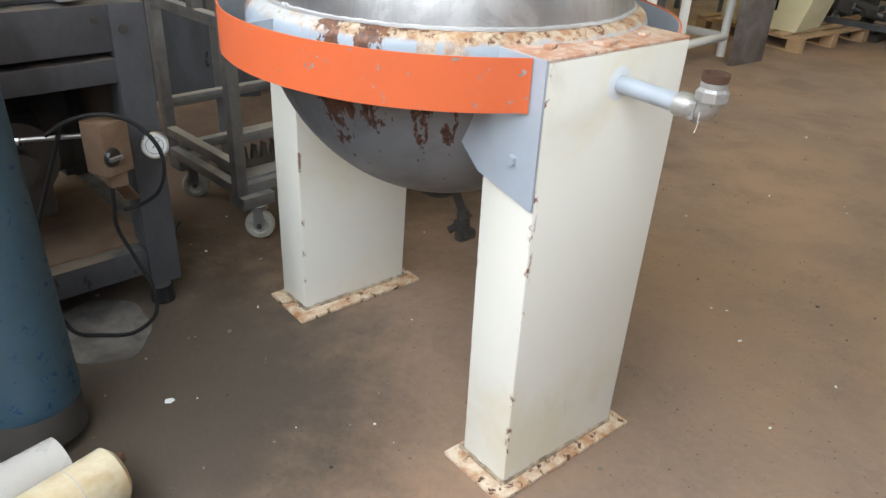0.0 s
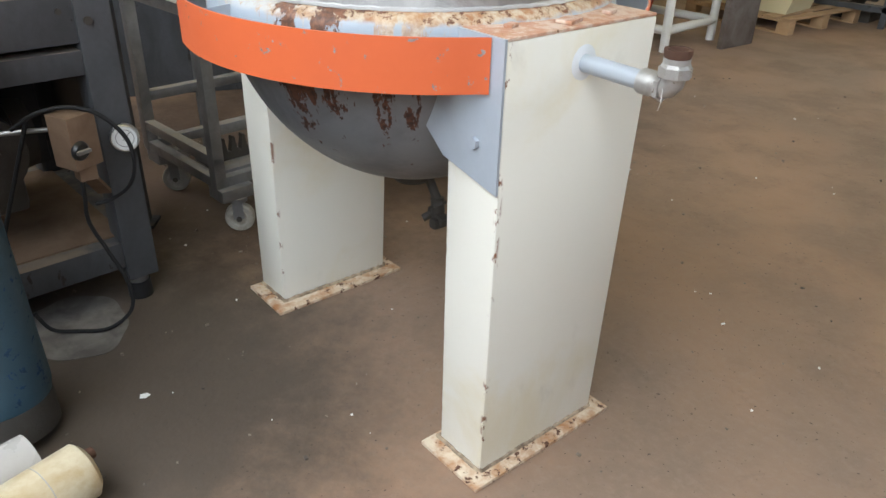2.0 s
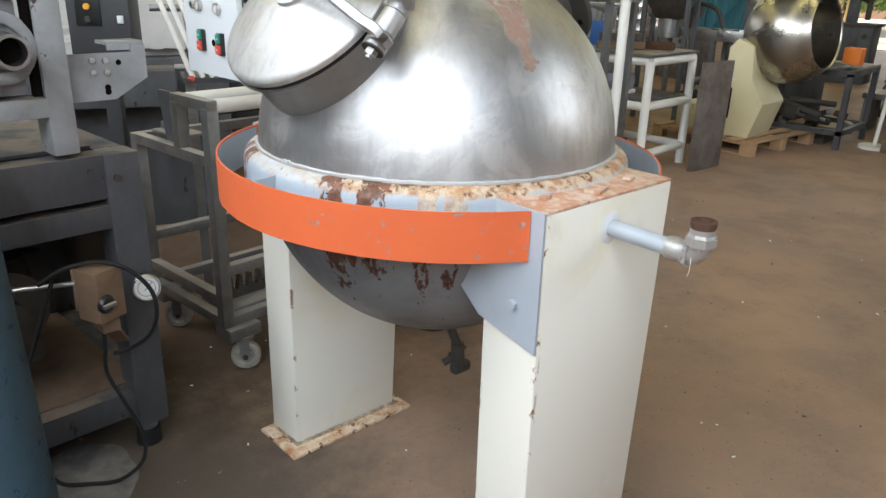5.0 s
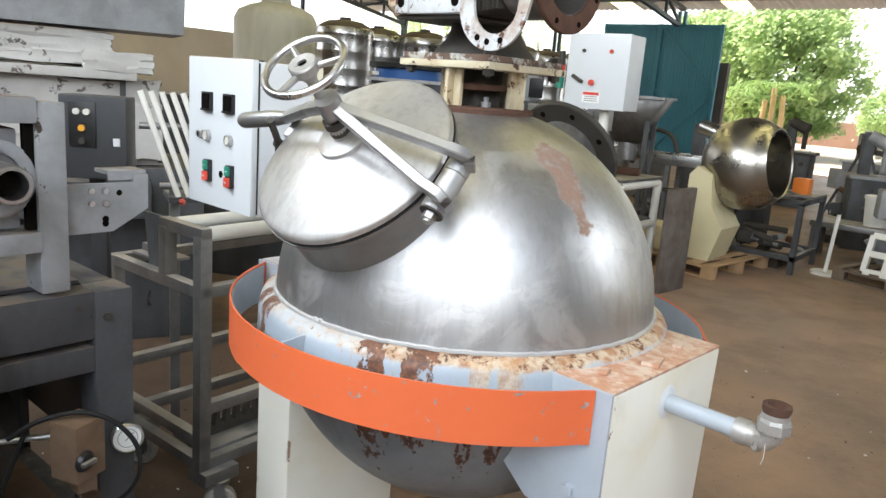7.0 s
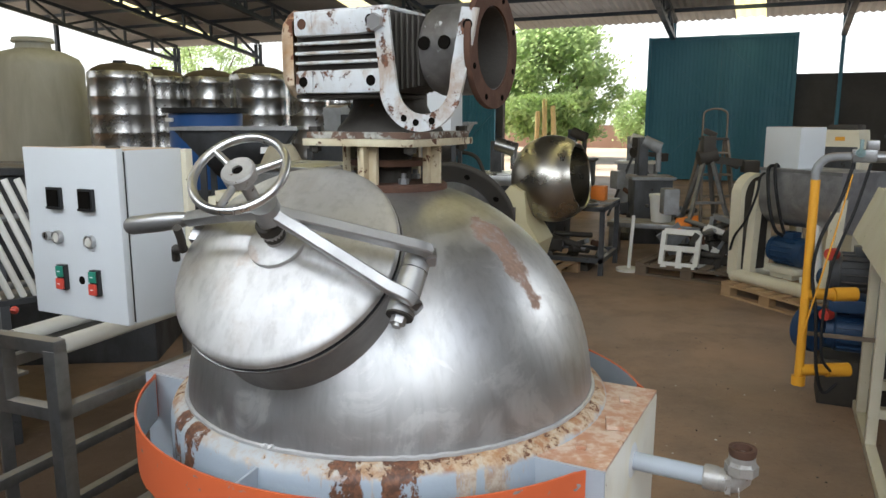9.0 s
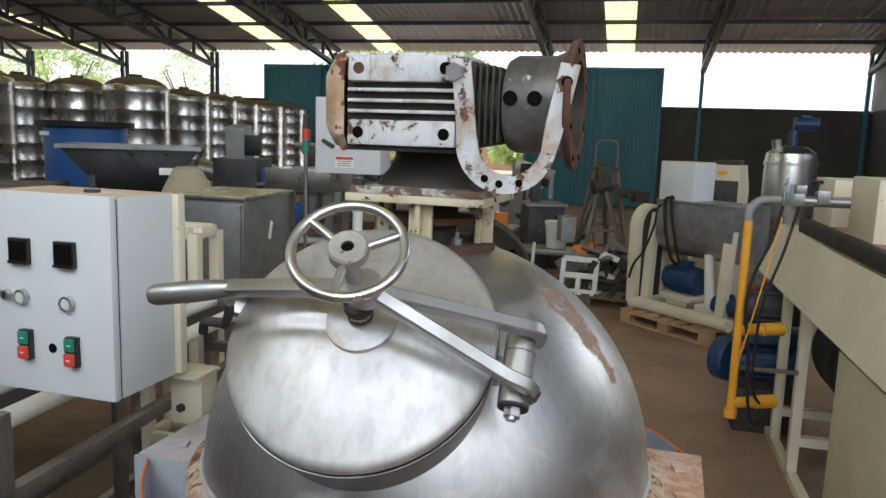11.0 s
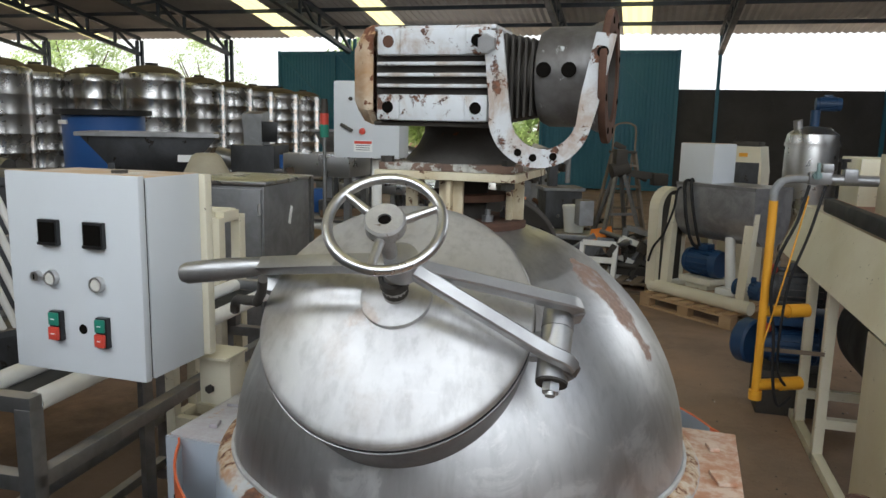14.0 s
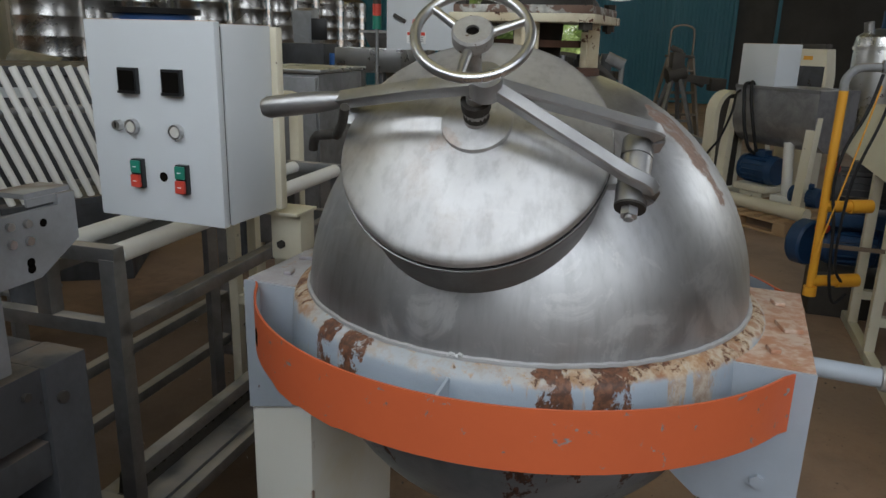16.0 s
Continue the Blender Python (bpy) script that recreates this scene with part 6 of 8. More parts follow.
rng = random.Random(21)
# rounded, mottled patch, paler than the floor round it
patch_outline = [(0.19 * (1 + 0.05 * math.sin(3 * t + 1) + 0.03 * math.sin(7 * t)) * math.cos(t), 0.16 * (1 + 0.05 * math.sin(3 * t + 1) + 0.03 * math.sin(7 * t)) * math.sin(t)) for t in [2 * math.pi * k / 64 for k in range(64)]]
single("pale_patch", Shape().slab(patch_outline, 0.002), surface("pale_mottle", (0.2, 0.182, 0.162), (0.1, 0.09, 0.08), 0.95, scale=9, vary=1.0, fine=30, bump=0.2), "pale rounded patch on concrete under the machine", "powder", pose(-0.74, -0.77, 0.0), kind="stuff")
ch = Shape()
rng = random.Random(11)
for k in range(700):
    x, y = rng.uniform(-2.6, 2.4), rng.uniform(-1.6, 4.5)
    r = rng.choice((0.002, 0.003, 0.003, 0.004, 0.006))
    ch.box((x, y, r * 0.4), (r * rng.uniform(1, 2.4), r * rng.uniform(0.8, 1.6), r), Matrix.Rotation(rng.uniform(0, 3), 3, "Z"))
single("floor_crumbs", ch, surface("dark_crumbs", (0.06, 0.05, 0.045), (0.3, 0.25, 0.2), 0.9, random_tint=0.0, vary=1.0), "dark crumbs and grit scattered on concrete", "grit", kind="stuff")
ch = Shape()
for k in range(110):
    x, y = rng.uniform(-2.2, 2.2), rng.uniform(-1.4, 3.5)
    r = rng.choice((0.002, 0.003, 0.004, 0.006))
    ch.box((x, y, r * 0.3), (r * rng.uniform(1, 2.4), r * rng.uniform(0.8, 1.6), r * 0.6), Matrix.Rotation(rng.uniform(0, 3), 3, "Z"))
ch.slab([(-0.285, -0.75), (-0.272, -0.757), (-0.263, -0.744), (-0.268, -0.729), (-0.279, -0.733)], 0.003)
single("pale_flakes", ch, paper, "pale paint flakes scattered on concrete", "flakes", kind="stuff")

# ---- second control cabinet on a pole ----
cab = thing("wall_cabinet", "white steel switch cabinet with rotary switch on a pole", "control panel", pose(-1.515, 2.84, 0, 0, 0, 2))
part("body", Shape().box((0.21, 0.115, 1.735), (0.42, 0.19, 0.46), bevel=0.005), panel_white, cab)
cd = part("door", Shape().box((0.21, 0.008, 1.735), (0.424, 0.02, 0.465), bevel=0.005), panel_white, cab)
part("rotary_switch", Shape().box((0.085, -0.012, 1.685), (0.085, 0.02, 0.022), Matrix.Rotation(radians(28), 3, "Y"), 0.004), dark_iron, cd)
part("stop_button", Shape().turned([(0, 0.03), (0.018, 0.026), (0.02, 0.014), (0.012, 0.0)], 24, basis((0.19, -0.002, 1.665), (0, -1, 0))), red_plastic, cd, "red mushroom stop button")
for x, z in ((0.11, 1.86), (0.3, 1.86)):
    part("indicator", Shape().rod((x, 0, z), (x, -0.012, z), 0.012, n=16), dark_iron if x < 0.2 else red_plastic, cd)
lb = part("warning_label", Shape().box((0.19, -0.003, 1.575), (0.12, 0.003, 0.07)), paper, cd, "white label with red heading")
part("heading", Shape().box((0.19, -0.005, 1.597), (0.112, 0.002, 0.018)), red_plastic, lb)
for k in range(3):
    part("text_bar", Shape().box((0.19, -0.005, 1.578 - 0.013 * k), (0.09, 0.0015, 0.004)), machine_grey, lb)
part("pole", Shape().rod((0.24, 0.12, 0), (0.24, 0.12, 1.52), 0.032, n=24), white_paint, cab, "white pole")
part("pole_foot", Shape().rod((0.24, 0.12, 0), (0.24, 0.12, 0.015), 0.16, n=32), white_paint, cab)
beac = thing("signal_lamp", "red and green stacked signal lamp on a thin stem", "signal lamp", pose(-1.63, 2.95, 0))
part("stem", Shape().rod((0, 0, 0), (0, 0, 1.62), 0.012), frame_steel, beac)
part("green_lens", Shape().rod((0, 0, 1.62), (0, 0, 1.70), 0.028), green_plastic, beac)
part("red_lens", Shape().rod((0, 0, 1.70), (0, 0, 1.77), 0.028), red_plastic, beac)
part("cap", Shape().rod((0, 0, 1.77), (0, 0, 1.86), 0.026, 0.02), dark_iron, beac)


# ---- stainless cabinets and hoppers behind ----
def steel_cabinet(label, at, w, d, z0, z1, doors=2):
    c = thing("steel_cabinet", label, "cabinet", at, "steel cabinets")
    part("body", Shape().box((w / 2, d / 2, (z0 + z1) / 2), (w, d, z1 - z0), bevel=0.006), frame_steel, c)
    part("top", Shape().box((w / 2, d / 2, z1 + 0.011), (w + 0.04, d + 0.04, 0.02), bevel=0.004), steel, c)
    for k in range(doors):
        dw = w / doors
        dr_ = part("door", Shape().box((dw * (k + 0.5), -0.011, (z0 + z1) / 2), (dw - 0.02, 0.02, z1 - z0 - 0.04), bevel=0.004), frame_steel, c)
        part("handle", Shape().box((dw * (k + 0.14), -0.03, (z0 + z1) / 2), (0.02, 0.02, 0.1), bevel=0.003), bright_steel, dr_)
        for z in (z0 + 0.12, z1 - 0.12):
            part("hinge", Shape().rod((dw * (k + 0.97), -0.028, z - 0.03), (dw * (k + 0.97), -0.028, z + 0.03), 0.009, n=12), bright_steel, dr_)
    for x in (0.04, w - 0.04):
        for y in (0.04, d - 0.04):
            part("leg", Shape().box((x, y, z0 / 2), (0.05, 0.05, z0)), cream, c)
    return c


steel_cabinet("dull stainless cabinet with two doors on cream legs", pose(-1.98, 1.95, 0, 0, 0, 3), 0.45, 0.6, 0.45, 1.385, 1)
tape = single("tape_strip", Shape().box((0, 0, 0), (0.003, 0.03, 0.1), Matrix.Rotation(radians(-18), 3, "X")), paper, "torn strip of white tape on a cabinet", "tape", pose(-1.545, 2.3, 1.2, 0, 0, 3))
cf = thing("tube_trestle", "cream painted steel tube frame on the floor", "frame", pose(-1.62, 1.2, 0))
for x, y in ((0.06, 0), (0.3, 0), (0.06, 0.16), (0.3, 0.16)):
    part("leg", Shape().box((x, y, 0.66), (0.045, 0.045, 1.32), bevel=0.003), cream, cf)
for z in (1.32, 0.42):
    for y in (0, 0.16):
        part("rail", Shape().box((0.18, y, z), (0.2, 0.04, 0.045), bevel=0.003), cream, cf)
    for x in (0.06, 0.3):
        part("side_rail", Shape().box((x, 0.08, z), (0.04, 0.115, 0.045), bevel=0.003), cream, cf)
tub = thing("steel_trough", "brushed steel open trough on a bench", "trough", pose(-1.85, 3.3, 0))
for a, b in (((0, 0, 1.42), (0.5, 0.012, 0.15)), ((0, 0.4, 1.42), (0.5, 0.012, 0.15)), ((-0.245, 0.2, 1.42), (0.012, 0.39, 0.15)), ((0.245, 0.2, 1.42), (0.012, 0.39, 0.15))):
    part("side", Shape().box(a, b, bevel=0.003), steel, tub)
part("bottom", Shape().box((0, 0.2, 1.345), (0.5, 0.41, 0.01)), steel, tub)
for x in (-0.22, 0.22):
    for y in (0.04, 0.36):
        part("leg", Shape().box((x, y, 0.67), (0.045, 0.045, 1.34)), frame_steel, tub)


def hopper(label, at, w, d, z0, z1, material):
    h = thing("feed_hopper", label, "hopper", at, "hoppers")
    s = Shape()
    top = [s.bm.verts.new((sx * w / 2, sy * d / 2, z1)) for sx, sy in ((-1, -1), (1, -1), (1, 1), (-1, 1))]
    low = [s.bm.verts.new((sx * w * 0.16, sy * d * 0.16, z0)) for sx, sy in ((-1, -1), (1, -1), (1, 1), (-1, 1))]
    for k in range(4):
        s.bm.faces.new((top[k], top[(k + 1) % 4], low[(k + 1) % 4], low[k]))
    ob = part("cone", s, material, h)
    sol = ob.modifiers.new("wall", "SOLIDIFY")
    sol.thickness = 0.006
    for a, b in (((0, -d / 2, z1), (w + 0.06, 0.05, 0.03)), ((0, d / 2, z1), (w + 0.06, 0.05, 0.03)), ((-w / 2, 0, z1), (0.05, d - 0.05, 0.03)), ((w / 2, 0, z1), (0.05, d - 0.05, 0.03))):
        part("rim", Shape().box(a, b), frame_steel, h)
    for sx, sy in ((-1, -1), (1, -1), (1, 1), (-1, 1)):
        part("leg", Shape().bar((sx * w * 0.3, sy * d * 0.3, 0), (sx * w * 0.3, sy * d * 0.3, z1 - 0.2), 0.05, 0.05), machine_grey, h)
    part("outlet", Shape().rod((0, 0, z0 - 0.2), (0, 0, z0), 0.11, n=24), material, h)
    return h


hp = hopper("dark steel feed hopper with a paper notice", pose(-3.5, 3.78, 0, 0, 0, 30), 0.98, 0.7, 1.15, 1.59, machine_grey)
no = part("notice", Shape().box((0.3, -0.26, 1.45), (0.2, 0.004, 0.16), Matrix.Rotation(radians(-32), 3, "X")), paper, hp, "white paper notice")
for k in range(2):
    part("text_bar", Shape().box((0.3, -0.275 + 0.02 * k, 1.475 - 0.04 * k), (0.13, 0.003, 0.02), Matrix.Rotation(radians(-32), 3, "X")), machine_grey, no)
hopper("dull steel feed hopper above a machine", pose(-2.9, 6.6, 0, 0, 0, 12), 0.8, 0.6, 1.1, 1.62, frame_steel)
bb = thing("plastic_tub", "large blue plastic tub with a black rim", "tub", pose(-5.1, 5.15, 0))
part("shell", Shape().turned([(0.0, 0.9), (0.36, 0.9), (0.39, 1.0), (0.40, 1.74), (0.38, 1.74), (0.36, 0.95), (0.0, 0.95)], 48), barrel_blue, bb)
part("rim", Shape().turned([(0.38, 1.73), (0.47, 1.735), (0.47, 1.79), (0.38, 1.79)], 48, close=True), rubber, bb, "black rim")
part("stripe", Shape().box((-0.16, -0.395, 1.66), (0.1, 0.02, 0.04)), paper, bb)
part("plinth", Shape().box((0, 0, 0.45), (0.7, 0.7, 0.9), bevel=0.01), machine_grey, bb)
cone = thing("cream_funnel", "cream painted funnel hood behind the control box", "funnel", pose(-2.65, 3.2, 0))
part("hood", Shape().turned([(0.24, 1.1), (0.23, 1.2), (0.1, 1.46), (0.07, 1.48), (0.0, 1.48)], 40), surface("dusty_cream_paint", (0.4, 0.36, 0.27), (0.3, 0.26, 0.19), 0.6, scale=4), cone)
part("base", Shape().rod((0, 0, 0), (0, 0, 1.1), 0.28, n=40), machine_grey, cone)
gcol = thing("filling_machine", "grey upright filling machine with a small screen", "machine", pose(-3.05, 4.7, 0, 0, 0, 10))
part("column", Shape().box((0, 0, 0.75), (0.4, 0.45, 1.5), bevel=0.01), machine_grey, gcol)
part("head", Shape().box((0.0, -0.1, 1.62), (0.18, 0.2, 0.34), Matrix.Rotation(radians(8), 3, "X"), 0.01), light_machine, gcol)
part("screen", Shape().box((0.16, -0.22, 1.62), (0.14, 0.02, 0.18), bevel=0.004), black_plastic, gcol)
part("can", Shape().rod((0.28, -0.2, 1.3), (0.28, -0.2, 1.42), 0.04), barrel_blue, gcol)
part("shelf", Shape().box((0.45, -0.05, 1.28), (0.5, 0.4, 0.03), bevel=0.004), frame_steel, gcol)
part("shelf_leg", Shape().box((0.66, -0.05, 0.63), (0.05, 0.05, 1.26)), frame_steel, gcol)
cvb = thing("steel_conveyor", "long dull steel belt conveyor on legs", "conveyor", pose(-2.6, 7.3, -0.3, 0, 0, 4))
for y in (-0.2, 0.2):
    part("side_beam", Shape().box((0, y, 1.22), (1.6, 0.04, 0.12), bevel=0.004), steel, cvb)
part("belt", Shape().box((0, 0, 1.245), (1.56, 0.36, 0.03), bevel=0.01), rubber, cvb)
for x in (-0.7, 0.0, 0.7):
    for y in (-0.2, 0.2):
        part("leg", Shape().box((x, y, 0.73), (0.05, 0.05, 0.86)), frame_steel, cvb)
part("guard_arch", Shape().tube(eased([(-0.3, -0.22, 1.28), (-0.3, -0.22, 1.5), (-0.2, -0.22, 1.56), (0.0, -0.22, 1.5), (0.1, -0.22, 1.3)]), 0.025, 12), dark_iron, cvb)

# ---- old machine blocks at the left rear ----
peeling = surface("peeling_whitewash", (0.46, 0.45, 0.43), (0.3, 0.285, 0.265), 0.8, wear=(0.13, 0.11, 0.095), wear_amount=0.06, wear_scale=6, scale=3, fine=25, bump=0.4)
og = thing("dismantled_press", "long grey steel trough on a peeling whitish machine bed", "machine", pose(-3.5, 0.1, 0, 0, 0, 66))
part("bed", Shape().box((0, 0, 0.5), (2.2, 0.8, 1.0), bevel=0.01), machine_grey, og)


def rough_block(centre, size, jitter, seed, cuts=9):
    """A battered block: a box whose faces and edges are uneven."""
    rng = random.Random(seed)
    s = Shape().box(centre, size)
    bmesh.ops.subdivide_edges(s.bm, edges=s.bm.edges[:], cuts=cuts, use_grid_fill=True)
    for v in s.bm.verts:
        v.co += Vector((rng.uniform(-1, 1), rng.uniform(-1, 1), rng.uniform(-1, 1))) * jitter
    return s


part("mid_block", rough_block((-0.15, 0, 1.24), (2.05, 0.6, 0.46), 0.014, 1), peeling, og, "peeling whitish block", sharp=25)
part("upper_block", rough_block((-0.32, 0.0, 1.62), (1.9, 0.5, 0.17), 0.012, 2), peeling, og, "peeling whitish block", sharp=25)
for k, (x, z, w, h) in enumerate(((0.66, 1.56, 0.34, 0.1), (-0.2, 1.43, 0.5, 0.07), (0.3, 1.08, 0.4, 0.16), (0.75, 1.2, 0.25, 0.3))):
    part("loose_block", rough_block((x, -0.33, z), (w, 0.14, h), 0.01, 5 + k, 4), peeling, og, sharp=25)
part("ledge", Shape().box((-0.25, -0.05, 1.495), (2.0, 0.68, 0.05), bevel=0.006), peeling, og)
part("tie_bar", Shape().box((0.68, -0.31, 1.3), (0.03, 0.02, 0.34)), machine_grey, og)
tr_ = Shape().slab([(-0.3, 0.0), (0.3, 0.0), (0.38, 0.3), (0.34, 0.3), (0.27, 0.04), (-0.27, 0.04), (-0.34, 0.3), (-0.38, 0.3)], 2.2, basis((-1.2, 0.0, 1.735), (1, 0, 0), (0, 1, 0)))
part("trough", tr_, light_machine, og, "long grey trough")
part("lower_junk", Shape().box((0.2, -0.5, 0.86), (1.2, 0.3, 0.2), bevel=0.02).box((-0.5, -0.48, 0.95), (0.5, 0.25, 0.25), bevel=0.03), machine_grey, og)
db = thing("grey_chest", "dark grey steel chest stacked with small boxes", "chest", pose(-3.9, 2.2, 0, 0, 0, 30))
part("body", Shape().box((0, 0, 0.65), (1.5, 0.8, 1.3), bevel=0.01), machine_grey, db)
part("lid", Shape().box((0, 0, 1.33), (1.56, 0.86, 0.05), bevel=0.006), machine_grey, db)
part("label_plate", Shape().box((0.2, -0.41, 1.2), (0.2, 0.01, 0.06)), panel_white, db)

# ---- white table with scrap, grey board, pan coater ----
tb = thing("white_table", "white steel tube table with machine parts on its shelves", "table", pose(-2.62, 3.95, 0))
for x, y in ((0, 0), (1.02, 0), (0, 0.7), (1.02, 0.7)):
    part("leg", Shape().rod((x, y, 0), (x, y, 0.9), 0.035, n=16), white_paint, tb)
for z in (0.9, 0.55, 0.16):
    for y in (0, 0.7):
        part("rail", Shape().rod((0, y, z), (1.02, y, z), 0.034, n=16), white_paint, tb)
    for x in (0, 1.02):
        part("side_rail", Shape().rod((x, 0, z), (x, 0.7, z), 0.034, n=16), white_paint, tb)
part("shelf", Shape().box((0.51, 0.35, 0.59), (1.0, 0.68, 0.012)), machine_grey, tb)
part("top", Shape().box((0.51, 0.35, 0.945), (1.08, 0.78, 0.02)), frame_steel, tb)
pu = thing("small_pump", "small grey pump with pulley on a shelf", "pump", pose(-2.05, 4.2, 0.6))
motor_parts(pu, pose(0, 0, 0.1), 0.08, 0.26, light_machine)
part("pulley", Shape().turned([(0.02, -0.02), (0.085, -0.02), (0.07, 0.0), (0.085, 0.02), (0.02, 0.02)], 32, basis((-0.2, 0, 0.1), (1, 0, 0)), close=True), frame_steel, pu)
part("foot", Shape().box((0, 0, 0.015), (0.3, 0.18, 0.03)), white_paint, pu)
red = thing("red_motor", "red painted motor on the floor under the table", "motor", pose(-2.2, 4.3, 0.16))
motor_parts(red, pose(0, 0, 0.12), 0.11, 0.3, red_paint)
part("skid", Shape().box((0, 0, 0.0), (0.4, 0.24, 0.04)), dark_iron, red)
pts_ = thing("machine_scrap", "grey and brown machine offcuts on a table", "scrap", pose(-2.1, 4.3, 0.956))
for k, (x, y, z, a, b, c, m) in enumerate(((0, 0, 0.06, 0.3, 0.2, 0.12, machine_grey), (0.25, 0.1, 0.03, 0.35, 0.1, 0.06, rust_metal), (-0.25, 0.05, 0.1, 0.15, 0.15, 0.2, barrel_blue), (0.1, -0.15, 0.03, 0.4, 0.06, 0.06, brown_box))):
    part("piece", Shape().box((x, y, z), (a, b, c), Matrix.Rotation(0.3 * k, 3, "Z"), 0.008), m, pts_)
single("grey_board", Shape().box((0, 0, 0.445), (0.045, 0.42, 0.89), bevel=0.004), surface("rusty_grey_board", (0.17, 0.15, 0.135), (0.1, 0.075, 0.06), 0.6, scale=5, vary=1.0, spec=0.3), "tall brownish grey steel board standing beside a table", "board", pose(-1.35, 4.6, 0, 0, 0, -6))

pallet("pale wooden pallet under a pan coater", pose(-1.72, 5.98, 0, 0, 0, -8), wood, 1.1, 1.15)
pc = thing("pan_coater", "yellow-cream coating pan machine with a steel ball drum", "pan coater", pose(-1.72, 5.9, 0.138, 0, 0, 0))
out = [(0.04, 0), (0.34, 0), (0.43, 0.32), (0.3, 0.52), (0.27, 0.82), (0.12, 0.88), (0.05, 0.8)]
part("stand", Shape().slab(out, 0.5, Matrix(((1, 0, 0, 0), (0, 0, -1, 0.1), (0, 1, 0, 0), (0, 0, 0, 1)))), yellow_cream, pc, "yellow-cream sheet stand")
part("vent_slot", Shape().box((0.12, -0.403, 0.3), (0.02, 0.006, 0.28)), dark_hole, pc)
part("type_plate", Shape().box((0.12, -0.403, 0.52), (0.07, 0.006, 0.025)), panel_white, pc)
part("guard", Shape().box((-0.2, -0.15, 0.12), (0.44, 0.4, 0.24), bevel=0.02), yellow_cream, pc)
BALL = basis((0.435, 0.03, 0.925), (0.985, -0.08, 0.13))
prof = [(0.015, -0.44)] + [(0.445 * math.cos(radians(a)), 0.425 * math.sin(radians(a))) for a in range(-80, 43, 6)] + [(0.33, 0.3), (0.318, 0.3), (0.312, 0.288), (0.35, 0.22), (0.385, 0.0), (0.29, -0.29), (0.0, -0.37)]
part("drum", Shape().turned(prof, 64, BALL), pan_steel, pc, "steel ball drum with a round mouth")
part("shaft", Shape().rod((0.1, 0.1, 0.78), (0.3, 0.07, 0.86), 0.07, n=24), frame_steel, pc)

gt = thing("grey_table", "grey steel angle table frame under the drum", "table", pose(-1.75, 6.35, 0))
for x, y in ((0, 0), (0.9, 0), (0, 0.8), (0.9, 0.8)):
    part("leg", Shape().box((x, y, 0.36), (0.05, 0.05, 0.72)), machine_grey, gt)
for z in (0.72, 0.16):
    for y in (0, 0.8):
        part("rail", Shape().box((0.45, y, z), (0.95, 0.05, 0.05)), machine_grey, gt)
    for x in (0, 0.9):
        part("side_rail", Shape().box((x, 0.4, z), (0.05, 0.75, 0.05)), machine_grey, gt)
part("ring", Shape().tube([(0.4 + 0.42 * math.cos(k * math.pi / 20), 0.1 + 0.36 * math.sin(k * math.pi / 20), 0.77) for k in range(40)], 0.02, 8, closed=True), frame_steel, gt)
part("top", Shape().box((0.62, 0.55, 0.755), (0.62, 0.5, 0.02)), frame_steel, gt)
single("orange_box", Shape().box((0, 0, 0.08), (0.16, 0.16, 0.16), bevel=0.01), orange_plastic, "small orange plastic box on a grey table", "box", pose(-1.0, 6.85, 0.766))

# ---- junk pallet with frames, apparatus by the gate ----
pallet("weathered dark pallet loaded with scrap frames", pose(0.12, 6.95, 0, 0, 0, -12), old_wood, 1.1, 1.0)


def scrap_frame(label, at, w, h, material):
    f = thing("discarded_rack", label, "frame", at, "scrap frames")
    for a, b in (((0, 0), (w, 0)), ((0, h), (w, h)), ((0, h * 0.5), (w, h * 0.5)), ((0, 0), (0, h)), ((w, 0), (w, h)), ((w * 0.5, 0), (w * 0.5, h * 0.5))):
        part("bar", Shape().bar((a[0], 0, a[1]), (b[0], 0, b[1]), 0.05, 0.06, (0, 1, 0) if a[0] == b[0] else (0, 0, 1)), material, f)
    return f


scrap_frame("white painted scrap frame tipped on a pallet", pose(-0.25, 6.55, 0.14, -18, 0, -8), 0.36, 0.36, white_paint)
scrap_frame("grey scrap frame leaning among others", pose(0.05, 6.75, 0.14, -14, 20, 10), 0.3, 0.42, white_paint)
scrap_frame("dark scrap frame leaning on a pallet", pose(0.28, 6.7, 0.14, -8, 30, 18), 0.36, 0.4, dark_iron)
scrap_frame("pale scrap frame leaning at the back", pose(0.15, 7.2, 0.14, 10, 12, -20), 0.5, 0.5, light_machine)
jm = thing("scrap_motor", "dark oily scrap gear motor on the pallet", "motor", pose(0.3, 7.0, 0.14))
motor_parts(jm, pose(0, 0, 0.14, 0, 0, 40), 0.12, 0.4, dark_iron)
part("cradle", Shape().box((0, 0, 0.02), (0.3, 0.2, 0.04)), dark_iron, jm)
single("orange_sheet", Shape().slab([(0, 0), (0.3, 0.05), (0.34, 0.2), (0.1, 0.22)], 0.02), orange_plastic, "crumpled orange sheet on scrap", "sheet", pose(-0.2, 7.05, 0.42, 25, -12, 20))
for k, (x, y, a) in enumerate(((0.35, 6.9, 25), (-0.1, 7.25, -35))):
    single("sheet_offcut", Shape().box((0, 0, 0.2), (0.28, 0.02, 0.42), bevel=0.003), light_machine, "bent pale sheet panel on scrap", "panel", pose(x, y, 0.15, 25, a, 15), "scrap panels")


